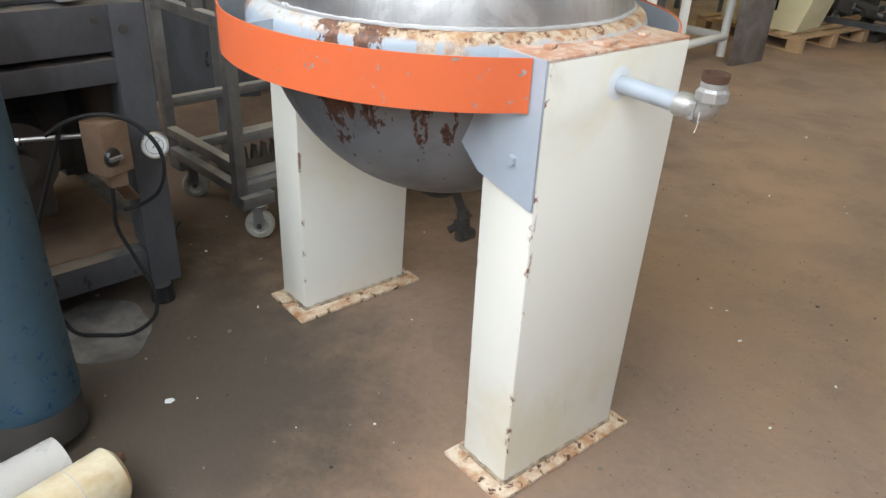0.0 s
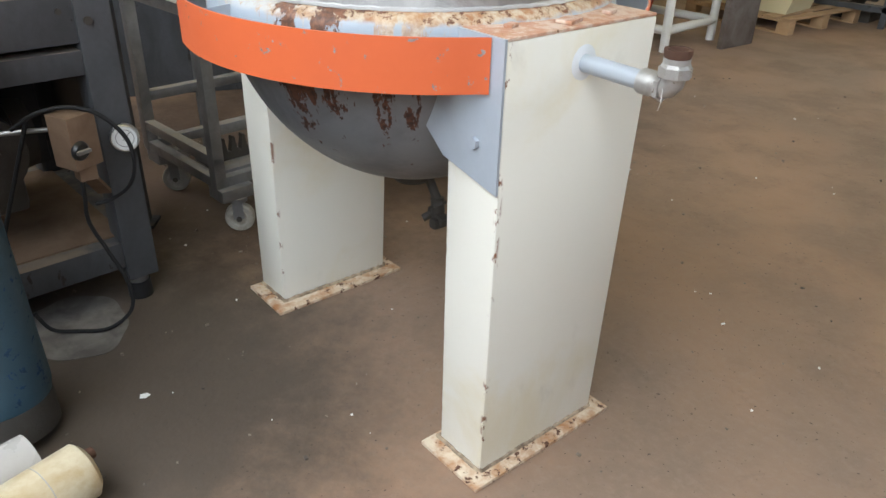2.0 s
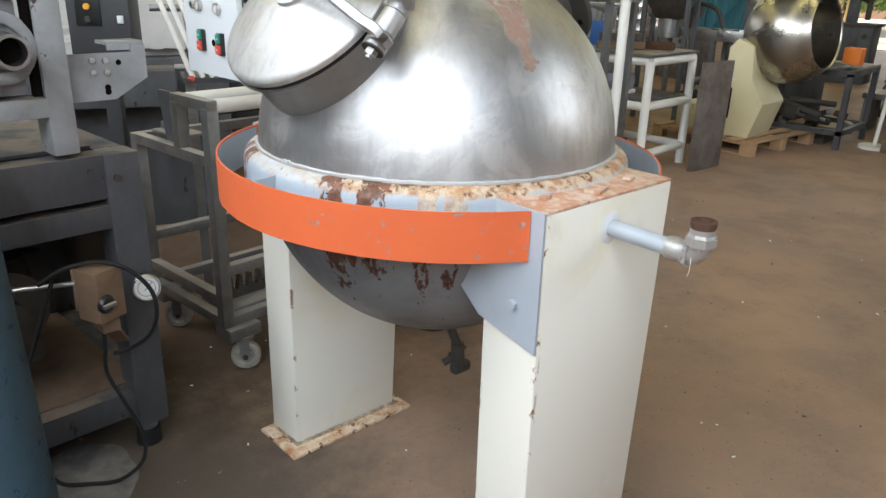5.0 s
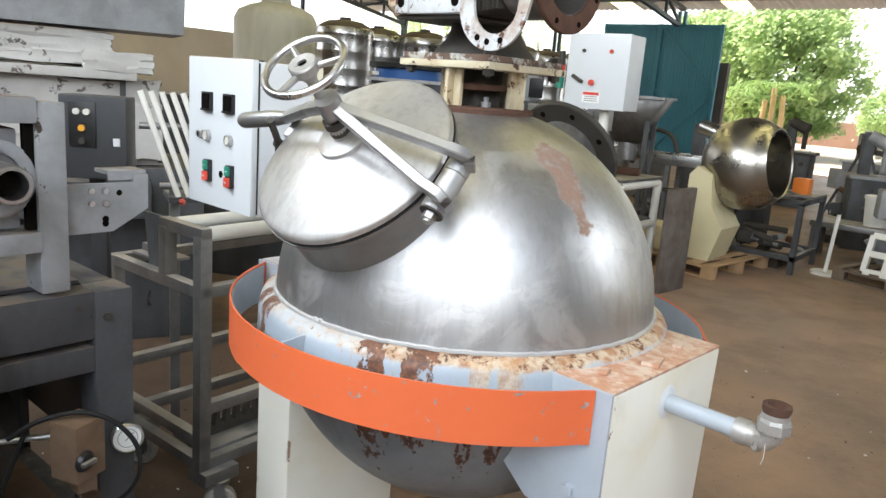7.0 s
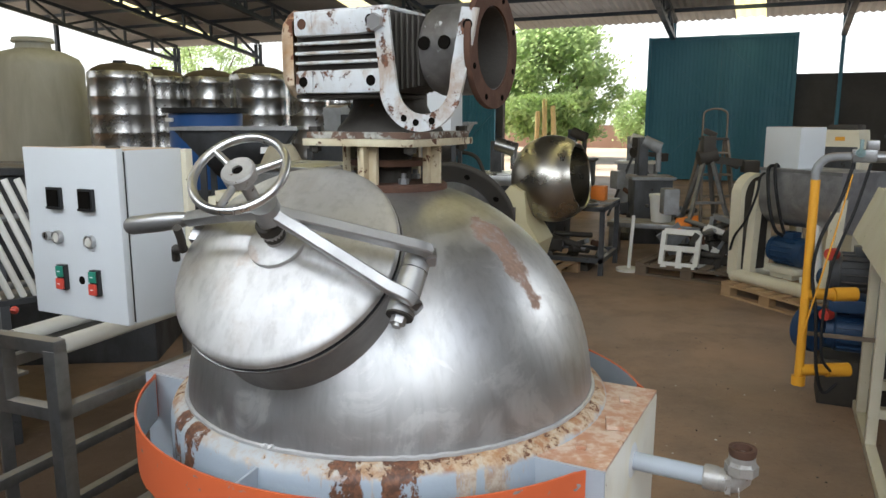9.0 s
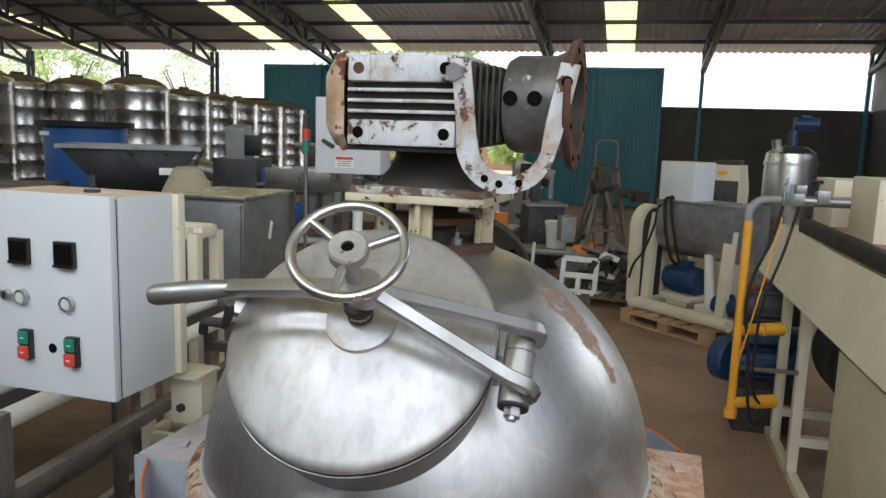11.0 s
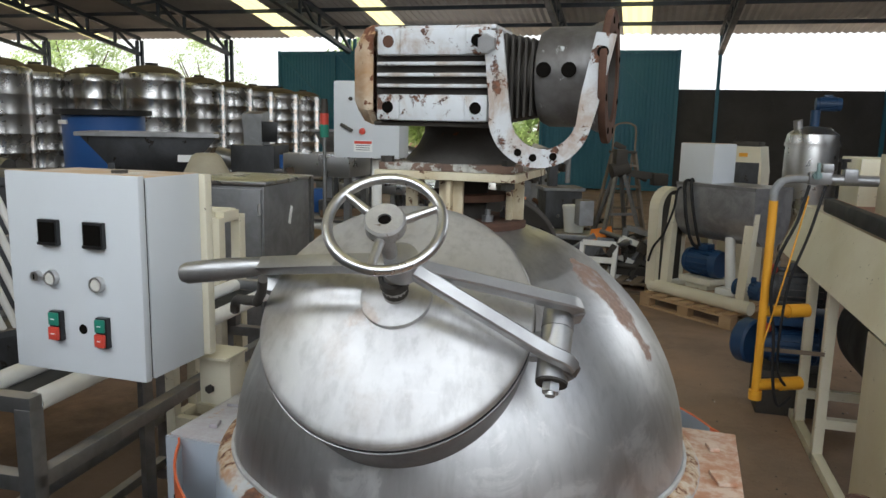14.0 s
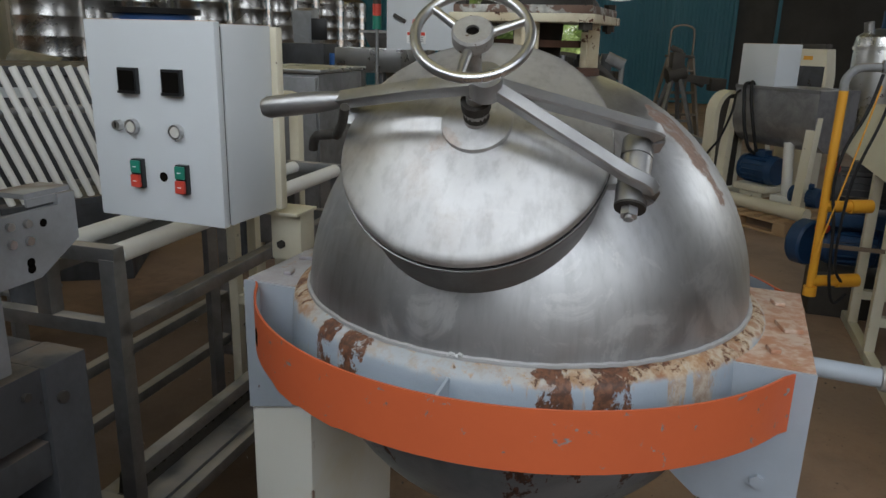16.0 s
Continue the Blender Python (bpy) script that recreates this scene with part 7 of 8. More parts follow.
def scrap_heap(label, at, n, w, d, h, seed):
    """A heap of odd boxes, tubes and plates."""
    rng = random.Random(seed)
    s = thing("scrap_heap", label, "scrap", at, "scrap heaps")
    for k in range(n):
        x, y = rng.uniform(-w / 2, w / 2), rng.uniform(-d / 2, d / 2)
        z = h * rng.random() * (1 - abs(x) / w)
        m = rng.choice((dark_iron, machine_grey, rust_metal, frame_steel, dark_iron, light_machine))
        turn = Matrix.Rotation(rng.uniform(-0.5, 0.5), 3, "Y") @ Matrix.Rotation(rng.uniform(0, 3), 3, "Z")
        if rng.random() < 0.45:
            dv = turn @ Vector((rng.uniform(0.12, 0.3), 0, 0))
            c = Vector((x, y, z + 0.1 + abs(dv.z)))
            part("tube_piece", Shape().rod(c - dv, c + dv, rng.uniform(0.015, 0.04), n=12), m, s)
        else:
            a, b, c = rng.uniform(0.06, 0.22), rng.uniform(0.04, 0.14), rng.uniform(0.05, 0.16)
            part("block_piece", Shape().box((x, y, z + 0.09), (a, b, c), turn, 0.008), m, s)
    part("base_piece", Shape().box((0, 0, 0.05), (w * 0.8, d * 0.8, 0.1), bevel=0.01), dark_iron, s)
    return s


scrap_heap("heap of dark oily machine scrap on a pallet", pose(0.3, 6.95, 0.14), 22, 0.6, 0.6, 0.3, 3)
scrap_heap("heap of grey machine parts by the gate", pose(-0.75, 9.2, 0), 26, 1.2, 0.9, 0.5, 5)
scrap_heap("heap of rusty parts under a table frame", pose(-1.3, 6.75, 0), 18, 0.7, 0.6, 0.3, 7)
scrap_heap("heap of dark parts behind the drum", pose(-2.4, 7.4, 0), 22, 1.0, 0.8, 0.6, 9)


def easel(label, at, h, material):
    e = thing("tripod_rig", label, "rig", at, "rigs")
    for x, y in ((-0.35, -0.3), (0.35, -0.3), (-0.3, 0.35), (0.3, 0.35)):
        part("leg", Shape().bar((x, y, 0), (x * 0.12, y * 0.12, h), 0.04, 0.04), material, e)
    for z in (0.3, 0.6):
        k = 1 - z * 0.88
        part("tie", Shape().bar((-0.35 * k, -0.3 * k, z * h), (0.35 * k, -0.3 * k, z * h), 0.03, 0.03), material, e)
    part("head", Shape().rod((-0.1, 0, h), (0.1, 0, h + 0.05), 0.09, n=20).box((0, 0, h + 0.16), (0.14, 0.14, 0.2), bevel=0.01), dark_iron, e)
    part("arm", Shape().bar((0, 0, h), (0.45, -0.1, h - 0.05), 0.06, 0.08).box((0.45, -0.1, h - 0.08), (0.18, 0.14, 0.14), bevel=0.02), dark_iron, e)
    part("side_box", Shape().box((-0.4, 0, h * 0.6), (0.18, 0.2, 0.3), bevel=0.02), light_machine, e)
    return e


LX, LY = 0.1, 8.1
lad = thing("step_ladder", "brown weathered step ladder with a top hoop standing open", "step ladder", pose(LX, LY, 0, 0, 0, 28))
ladder_brown = surface("weathered_ladder", (0.2, 0.16, 0.12), (0.12, 0.09, 0.07), 0.6, scale=4)
for sx in (-1, 1):
    part("front_rail", Shape().bar((sx * 0.24, -0.34, 0), (sx * 0.15, 0.0, 1.42), 0.03, 0.06), ladder_brown, lad)
    part("rear_rail", Shape().bar((sx * 0.26, 0.42, 0), (sx * 0.14, 0.04, 1.4), 0.025, 0.035), ladder_brown, lad)
for k in range(5):
    u = 0.17 + 0.18 * k
    part("tread", Shape().box((0, -0.34 * (1 - u), 1.42 * u), (2 * (0.24 - 0.09 * u) - 0.02, 0.09, 0.025), bevel=0.003), ladder_brown, lad)
for u in (0.3, 0.65):
    part("rear_tie", Shape().bar((-0.26 + 0.12 * u, 0.42 - 0.38 * u, 1.4 * u), (0.26 - 0.12 * u, 0.42 - 0.38 * u, 1.4 * u), 0.02, 0.025), ladder_brown, lad)
part("top_step", Shape().box((0, 0.02, 1.43), (0.32, 0.14, 0.03), bevel=0.004), dark_iron, lad)
part("hoop", Shape().tube(eased([(-0.15, 0.0, 1.4), (-0.15, 0.0, 1.68), (-0.12, 0.0, 1.76), (0, 0.0, 1.79), (0.12, 0.0, 1.76), (0.15, 0.0, 1.68), (0.15, 0.0, 1.4)]), 0.012, 10), ladder_brown, lad)
for k, (x, y, z, w_) in enumerate(((0.22, -0.1, 1.15, 0.12), (-0.05, 0.02, 1.5, 0.1))):
    single("hung_tool", Shape().box((0, 0, 0), (w_ * 1.6, w_ * 0.7, w_ * 0.7), Matrix.Rotation(radians(24), 3, "Y"), 0.02), dark_iron, "dark hand tool resting on the ladder", "tool", pose(LX + x, LY + y, z), "tools")
easel("dark legged rig with clamped arms before the ladder", pose(0.08, 7.5, 0, 0, 0, 22), 1.22, frame_steel)
easel("grey legged sampling rig near the gate", pose(-1.35, 11.4, 0, 0, 0, 50), 1.1, machine_grey)


def small_machine(label, at, w, d, h, m1, m2):
    s = thing("bench_machine", label, "machine", at, "machines in the rear")
    part("cabinet", Shape().box((0, 0, h * 0.3), (w, d, h * 0.6), bevel=0.015), m1, s)
    part("table", Shape().box((0, 0, h * 0.61), (w * 1.15, d * 1.1, h * 0.03), bevel=0.004), m2, s)
    part("column", Shape().box((-w * 0.2, d * 0.15, h * 0.8), (w * 0.25, d * 0.3, h * 0.36), bevel=0.01), m1, s)
    part("head", Shape().rod((-w * 0.2, d * 0.1, h * 0.95), (w * 0.25, d * 0.0, h * 0.88), w * 0.16, n=24), m2, s)
    part("spout", Shape().rod((w * 0.2, 0, h * 0.66), (w * 0.2, 0, h * 0.9), w * 0.07, n=16), m2, s)
    part("knob", Shape().rod((w * 0.3, -d * 0.56, h * 0.5), (w * 0.3, -d * 0.5, h * 0.5), 0.04, n=16), dark_iron, s)
    return s


for x, y, a, w, d, h, m1, m2, lab in (
        (-0.75, 8.9, 20, 0.5, 0.5, 1.45, machine_grey, light_machine, "grey bench machine with a round head"),
        (-2.1, 8.4, -10, 0.6, 0.5, 1.1, machine_grey, frame_steel, "low grey machine with steel top"),
        (-3.1, 9.6, 15, 0.7, 0.6, 1.35, machine_grey, steel, "grey bench machine near the gate"),
        (-4.6, 10.4, -20, 0.8, 0.6, 1.2, frame_steel, machine_grey, "dull steel machine among others"),
        (-2.6, 12.3, 5, 0.6, 0.6, 1.5, machine_grey, dark_iron, "dark machine with upright head"),
        (-5.5, 8.2, 30, 0.9, 0.7, 1.25, machine_grey, frame_steel, "dark grey machine in the rear"),
        (-4.2, 7.2, 10, 0.8, 0.6, 1.35, frame_steel, steel, "steel packing machine in the rear"),
        (-6.6, 6.9, -15, 1.0, 0.8, 1.3, machine_grey, machine_grey, "dark machine before the tanks"),
        (-6.2, 4.6, 25, 1.1, 0.8, 1.25, machine_grey, frame_steel, "low dark machine before the tanks"),
        (-1.7, 13.6, 0, 0.7, 0.6, 1.35, light_machine, white_paint, "pale machine before the gate")):
    small_machine(lab, pose(x, y, 0, 0, 0, a), w, d, h, m1, m2)
for x, y, h in ((-0.45, 7.9, 0.32),):
    bk = thing("plastic_bucket", "white plastic bucket on a low box", "bucket", pose(x, y, 0.42))
    part("shell", Shape().turned([(0.0, 0.0), (0.12, 0.0), (0.15, h), (0.158, h), (0.158, h - 0.02), (0.148, h - 0.02)], 32), paper, bk)
    part("lid", Shape().rod((0, 0, h), (0, 0, h + 0.015), 0.155, n=32), paper, bk)
single("low_bench", Shape().box((-0.6, 7.85, 0.39), (0.9, 0.5, 0.06), bevel=0.006).box((-1.0, 7.85, 0.18), (0.06, 0.45, 0.36)).box((-0.2, 7.85, 0.18), (0.06, 0.45, 0.36)), frame_steel, "low steel bench carrying white buckets", "bench")
single("white_stand", Shape().rod((0, 0, 0), (0, 0, 0.03), 0.14, n=24).rod((0, 0, 0.03), (0.03, 0, 0.62), 0.02, n=12), white_paint, "thin white floor stand", "stand", pose(-0.62, 6.75, 0))

# ---- cream mixer on a pallet ----
pallet("pale wooden pallet under a cream mixer", pose(1.12, 5.95, 0, 0, 0, -43), wood, 1.05, 1.0)
trough_steel = surface("mottled_trough_steel", (0.42, 0.42, 0.43), (0.22, 0.22, 0.225), 0.34, metal=0.65, scale=5, vary=0.9, fine=60, bump=0.1)
mx = thing("trough_mixer", "cream horizontal mixer with steel trough and blue motor", "mixer", pose(1.12, 5.95, 0.138, 0, 0, -43))
for y in (-0.36, 0.36):
    part("base_tube", Shape().rod((-0.5, y, 0.06), (0.62, y, 0.06), 0.06, n=24), cream, mx)
part("base_end", Shape().rod((-0.48, -0.4, 0.06), (-0.48, 0.4, 0.06), 0.06, n=24), cream, mx)
guard = [(-0.2, 0.0), (0.2, 0.0)] + [(0.21 * math.cos(radians(a)), 0.76 + 0.21 * math.sin(radians(a))) for a in range(0, 181, 15)]
ring_in = [(x * 0.74, y * 0.93 + 0.035) for x, y in guard]
gm = Matrix(((0, 0, 1, -0.56), (1, 0, 0, -0.2), (0, 1, 0, 0.06), (0, 0, 0, 1)))
gs = Shape()
for a, b in zip(range(len(guard)), list(range(1, len(guard))) + [0]):
    quad = [guard[a], guard[b], ring_in[b], ring_in[a]]
    gs.slab(quad, 0.12, gm)
bmesh.ops.remove_doubles(gs.bm, verts=gs.bm.verts[:], dist=0.0005)
gd = part("belt_guard", gs, cream, mx, "cream arch-shaped belt guard")
part("pulley", Shape().turned([(0.03, -0.02), (0.13, -0.02), (0.115, 0.0), (0.13, 0.02), (0.03, 0.02)], 40, basis((-0.5, -0.2, 0.82), (1, 0, 0)), close=True), dark_iron, gd)
part("guard_back", Shape().slab([(x * 0.9, y) for x, y in guard], 0.006, Matrix(((0, 0, 1, -0.45), (1, 0, 0, -0.2), (0, 1, 0, 0.06), (0, 0, 0, 1)))), dark_iron, gd)
for x0, x1, y in ((-0.36, -0.44, -1), (-0.36, -0.44, 1), (0.5, 0.45, -1)):
    part("side_frame", Shape().bar((x0, 0.33 * y, 0.1), (x1, 0.2 * y, 0.95), 0.09, 0.07), cream, mx)
part("trough", Shape().slab([(0.27, 1.09)] + [(0.27 * math.cos(radians(a)), 0.82 + 0.27 * math.sin(radians(a))) for a in range(0, -181, -12)] + [(-0.27, 1.09)], 0.86, Matrix(((0, 0, 1, -0.36), (1, 0, 0, 0), (0, 1, 0, 0), (0, 0, 0, 1)))), trough_steel, mx, "dull steel trough")
part("trough_rim", Shape().box((0.07, -0.275, 1.08), (0.86, 0.02, 0.03)), frame_steel, mx)
part("control_case", Shape().box((-0.26, 0.02, 1.27), (0.4, 0.32, 0.38), bevel=0.012), panel_white, mx, "white control case")
part("case_post", Shape().box((-0.38, 0.1, 1.03), (0.06, 0.2, 0.2)), cream, mx)
motor_parts(mx, pose(-0.12, -0.08, 0.33), 0.135, 0.36, blue_paint)
part("motor_foot", Shape().box((-0.12, -0.08, 0.16), (0.36, 0.26, 0.06), bevel=0.01).box((-0.12, -0.08, 0.11), (0.25, 0.2, 0.06)), cream, mx)
part("strut", Shape().rod((0.28, -0.2, 0.12), (0.2, -0.16, 0.62), 0.045, n=20), white_paint, mx)
part("strut_foot", Shape().box((0.28, -0.2, 0.13), (0.22, 0.16, 0.06), bevel=0.01), white_paint, mx)
motor_parts(mx, pose(0.5, -0.24, 0.2), 0.085, 0.26, blue_paint)
for run, r in (([(-0.3, -0.1, 1.1), (-0.25, -0.28, 1.1), (-0.2, -0.34, 0.98), (-0.16, -0.34, 0.75), (-0.12, -0.3, 0.55), (-0.12, -0.2, 0.48)], 0.016),
               ([(-0.34, -0.12, 1.05), (-0.3, -0.32, 1.02), (-0.28, -0.38, 0.85), (-0.35, -0.42, 0.6), (-0.45, -0.44, 0.45), (-0.52, -0.42, 0.3)], 0.011),
               ([(-0.3, -0.1, 1.08), (-0.2, -0.26, 1.12), (-0.14, -0.31, 0.95), (-0.1, -0.28, 0.7), (-0.1, -0.2, 0.5)], 0.014)):
    part("hose", Shape().tube(eased(run), r, 10), rubber, mx, "black hose")
part("bearing", Shape().box((-0.42, 0, 0.87), (0.1, 0.16, 0.16), bevel=0.02).rod((-0.42, -0.15, 0.7), (-0.42, -0.15, 0.95), 0.03), light_machine, mx)
sc2 = thing("cream_cabinet", "cream steel hopper cabinet with a black pan behind the mixer", "cabinet", pose(1.44, 7.25, 0, 0, 0, -22))
part("body", Shape().slab([(-0.2, 0.0), (0.2, 0.0), (0.2, 1.3), (0.165, 1.56), (-0.165, 1.56), (-0.2, 1.3)], 0.34, Matrix(((1, 0, 0, 0), (0, 0, -1, 0.17), (0, 1, 0, 0), (0, 0, 0, 1)))), cream, sc2)
part("window", Shape().box((0, -0.172, 1.27), (0.34, 0.01, 0.24), bevel=0.006), machine_grey, sc2, "grey lower window")
part("plate", Shape().box((0, -0.172, 1.47), (0.09, 0.008, 0.04)), yellow_paint, sc2, "small yellow plate")
part("top_pan", Shape().box((0, 0, 1.585), (0.28, 0.26, 0.05), bevel=0.01).rod((-0.17, 0.1, 1.58), (-0.17, 0.1, 1.66), 0.008), dark_iron, sc2, "black pan on top")

# ---- steel mixing tank with blue drive ----
mt_ = thing("mixing_tank", "stainless mixing tank with a blue drive on top", "tank", pose(2.25, 8.15, 0) @ Matrix.Diagonal((0.86, 0.86, 1.0, 1.0)))
part("shell", Shape().turned([(0.0, 0.5), (0.15, 0.5), (0.32, 0.7), (0.34, 0.78), (0.34, 1.62), (0.325, 1.7), (0.2, 1.78), (0.0, 1.8)], 56), steel, mt_)
part("band", Shape().turned([(0.34, 1.56), (0.352, 1.56), (0.352, 1.6), (0.34, 1.6)], 56, close=True), bright_steel, mt_)
for k in range(3):
    a = radians(30 + 120 * k)
    part("leg", Shape().rod((0.3 * math.cos(a), 0.3 * math.sin(a), 0), (0.3 * math.cos(a), 0.3 * math.sin(a), 0.85), 0.035), steel, mt_)
part("drive_column", Shape().rod((0, 0, 1.79), (0, 0, 1.98), 0.06, n=20), blue_paint, mt_)
motor_parts(mt_, pose(0.14, 0, 2.05), 0.08, 0.3, blue_paint)
part("port", Shape().rod((-0.2, -0.05, 1.75), (-0.22, -0.06, 1.86), 0.06, n=20), bright_steel, mt_)

# ---- cream conveyor machine and the yellow gas pipe at the aisle ----
cm = thing("cream_conveyor", "long cream machine bed with black edge strip and red deck", "conveyor machine", pose(1.3, 0, 0))
Y0, Y1 = 1.0, 3.95
side = [(0.0, 0.93), (0.02, 0.93), (0.14, 1.235), (0.12, 1.245)]
part("side_panel", Shape().slab(side, Y1 - Y0, Matrix(((1, 0, 0, -0.02), (0, 0, -1, Y1), (0, 1, 0, 0), (0, 0, 0, 1)))), cream, cm, "slanted chipped cream side panel")
part("edge_strip", Shape().box((0.155, (Y0 + 3.5) / 2, 1.285), (0.06, 3.5 - Y0, 0.085), bevel=0.012), black_rubber_edge, cm, "black edge strip")
part("deck", Shape().box((0.72, (Y0 + 3.5) / 2, 1.30), (1.08, 3.5 - Y0, 0.05)), deck_red, cm, "stained red deck")
part("end_panel", Shape().slab([(0.0, 0.93), (0.0, 0.97), (0.12, 1.24), (1.2, 1.24), (1.2, 0.93)], 0.02, Matrix(((1, 0, 0, 0), (0, 0, -1, Y1 + 0.005), (0, 1, 0, 0), (0, 0, 0, 1)))), cream, cm)
for y0, h in ((3.05, 1.585), (2.3, 1.62)):
    part("deck_box", Shape().box((0.5, y0 + 0.2, (1.32 + h) / 2), (0.62, 0.42, h - 1.32), bevel=0.006), cream, cm, "cream cover box")
for y in (3.08, 2.62, 1.1):
    for x in (0.025, 1.1):
        part("leg", Shape().box((x, y, 0.47), (0.05, 0.055, 0.94), bevel=0.003), cream, cm)
for x in (0.025, 1.1):
    part("floor_rail", Shape().box((x, 2.1, 0.03), (0.05, 2.3, 0.05), bevel=0.003), cream, cm)
part("cross_tie", Shape().box((0.56, 2.62, 0.22), (1.02, 0.05, 0.05)).box((0.56, 3.08, 0.22), (1.02, 0.05, 0.05)), cream, cm)
part("lower_panel", Shape().box((0.03, 1.49, 0.5), (0.03, 0.96, 0.78), bevel=0.006), cream, cm, "cream lower side panel")
part("rubber_block", Shape().box((0.06, 1.52, 0.94), (0.1, 1.0, 0.09), bevel=0.012), black_rubber_edge, cm, "black rubber strip")
part("rear_drum", Shape().rod((0.55, 2.2, 0.55), (0.55, 3.4, 0.55), 0.3, n=40), machine_grey, cm, "dark blue-grey inner drum")
part("inner_sheet", Shape().box((0.3, 2.2, 0.5), (0.02, 0.9, 0.8)), blue_paint, cm)
yp = thing("gas_pipe", "yellow painted gas pipe with valves beside the machine", "gas pipe", pose(0.985, 2.4, 0))
part("riser", Shape().rod((-0.02, 0, 0.40), (-0.02, 0, 1.39), 0.021, n=24), yellow_paint, yp)
part("top_hose", Shape().tube(eased([(-0.02, 0, 1.38), (-0.02, 0.0, 1.44), (0.02, 0.0, 1.49), (0.09, 0.0, 1.5), (0.12, 0.0, 1.5)]), 0.02, 16), light_machine, yp, "grey hose elbow")
part("valve_body", Shape().box((0.17, 0, 1.505), (0.1, 0.06, 0.06), bevel=0.01).rod((0.12, 0, 1.5), (0.42, 0, 1.5), 0.026, n=16).box((0.2, 0, 1.55), (0.05, 0.05, 0.05), bevel=0.006).box((0.3, 0, 1.52), (0.06, 0.06, 0.07), bevel=0.01), frame_steel, yp, "steel valve train")
part("valve_cock", Shape().rod((0.15, -0.02, 1.52), (0.15, -0.06, 1.52), 0.02, n=12).box((0.15, -0.062, 1.545), (0.016, 0.012, 0.07), bevel=0.003), surface("green_grey_valve", (0.16, 0.24, 0.24), (0.1, 0.15, 0.15), 0.45), yp, "green-grey valve cock")
part("valve_knob", Shape().rod((0.27, 0.0, 1.55), (0.27, 0.0, 1.585), 0.012, n=12).rod((0.27, 0.0, 1.585), (0.27, 0.0, 1.6), 0.028, n=10), black_plastic, yp, "black valve knob")
for z in (0.46, 0.84):
    part("branch", Shape().rod((-0.02, 0, z), (0.2, 0.1, z), 0.028, n=20).rod((0.1, 0.05, z), (0.2, 0.1, z), 0.034, n=20), yellow_paint, yp, "yellow branch pipe")
part("end_cap", Shape().rod((-0.02, 0, 0.385), (-0.02, 0, 0.43), 0.032, n=20), yellow_paint, yp)
for run, r in (([(0.13, 0, 1.47), (0.09, -0.02, 1.3), (0.02, -0.035, 1.12), (0.0, -0.04, 0.95), (0.03, -0.035, 0.75), (0.05, -0.03, 0.5), (0.09, 0.0, 0.36), (0.15, 0.04, 0.4)], 0.008),
               ([(0.2, 0, 1.47), (0.15, -0.02, 1.25), (0.08, -0.03, 1.0), (0.06, -0.035, 0.75), (0.07, -0.02, 0.55), (0.12, 0.03, 0.46)], 0.007)):
    part("hose", Shape().tube(eased(run), r, 10), rubber, yp, "thin black hose")
part("wire", Shape().tube(eased([(0.13, -0.01, 1.42), (0.08, -0.03, 1.15), (0.03, -0.045, 0.9), (-0.01, -0.045, 0.7), (-0.02, -0.05, 0.62)]), 0.004, 6), yellow_paint, yp)
part("strap", Shape().bar((-0.02, 0.03, 0.64), (0.3, 0.1, 0.62), 0.01, 0.02), old_wood, yp)
bw = thing("burner_blower", "blue blower and motor standing by the yellow pipe", "blower", pose(1.26, 3.4, 0.06))
part("volute", Shape().turned([(0.0, -0.05), (0.06, -0.06), (0.06, -0.05), (0.128, -0.05), (0.14, -0.035), (0.14, 0.035), (0.128, 0.05), (0.0, 0.05)], 48, basis((-0.2, 0.0, 0.36), (0.75, -0.66, 0))), blue_paint, bw, "blue round blower case")
motor_parts(bw, pose(0.05, 0.0, 0.36), 0.12, 0.36, blue_paint)
motor_parts(bw, pose(0.05, 0.0, 0.72), 0.12, 0.36, machine_grey)
part("frame", Shape().box((0.05, 0, 0.08), (0.4, 0.3, 0.28), bevel=0.01), dark_iron, bw)
part("saddle", Shape().box((0.05, 0, 0.54), (0.36, 0.26, 0.08), bevel=0.01), blue_paint, bw)
for z in (0.84, 0.48):
    part("red_plug", Shape().rod((-0.12, -0.1, z), (-0.15, -0.14, z), 0.035, n=20), red_paint, bw, "red plug")


# ---- steel storage tanks ----
def storage_tank():
    t = thing("storage_tank", "tall ribbed stainless storage tank with rusty domed top", "tank", group="storage tanks")
    prof = [(0.0, 0.02), (0.5, 0.02)]
    z = 0.06
    for k in range(8):
        prof += [(0.5, z), (0.5, z + 0.22), (0.504, z + 0.236), (0.505, z + 0.25), (0.504, z + 0.264)]
        z += 0.285
    prof += [(0.5, 2.36), (0.49, 2.4), (0.47, 2.415)]
    part("shell", Shape().turned(prof, 56), tank_steel, t, "ribbed bright steel shell")
    part("top", Shape().turned([(0.475, 2.41), (0.42, 2.46), (0.3, 2.52), (0.12, 2.55), (0.0, 2.555)], 48), surface("rusty_tank_top", (0.13, 0.1, 0.07), (0.08, 0.065, 0.05), 0.75, metal=0.2), t, "rust-brown domed top")
    part("manhole", Shape().rod((0, 0, 2.54), (0, 0, 2.59), 0.1, n=24), dark_iron, t)
    return t


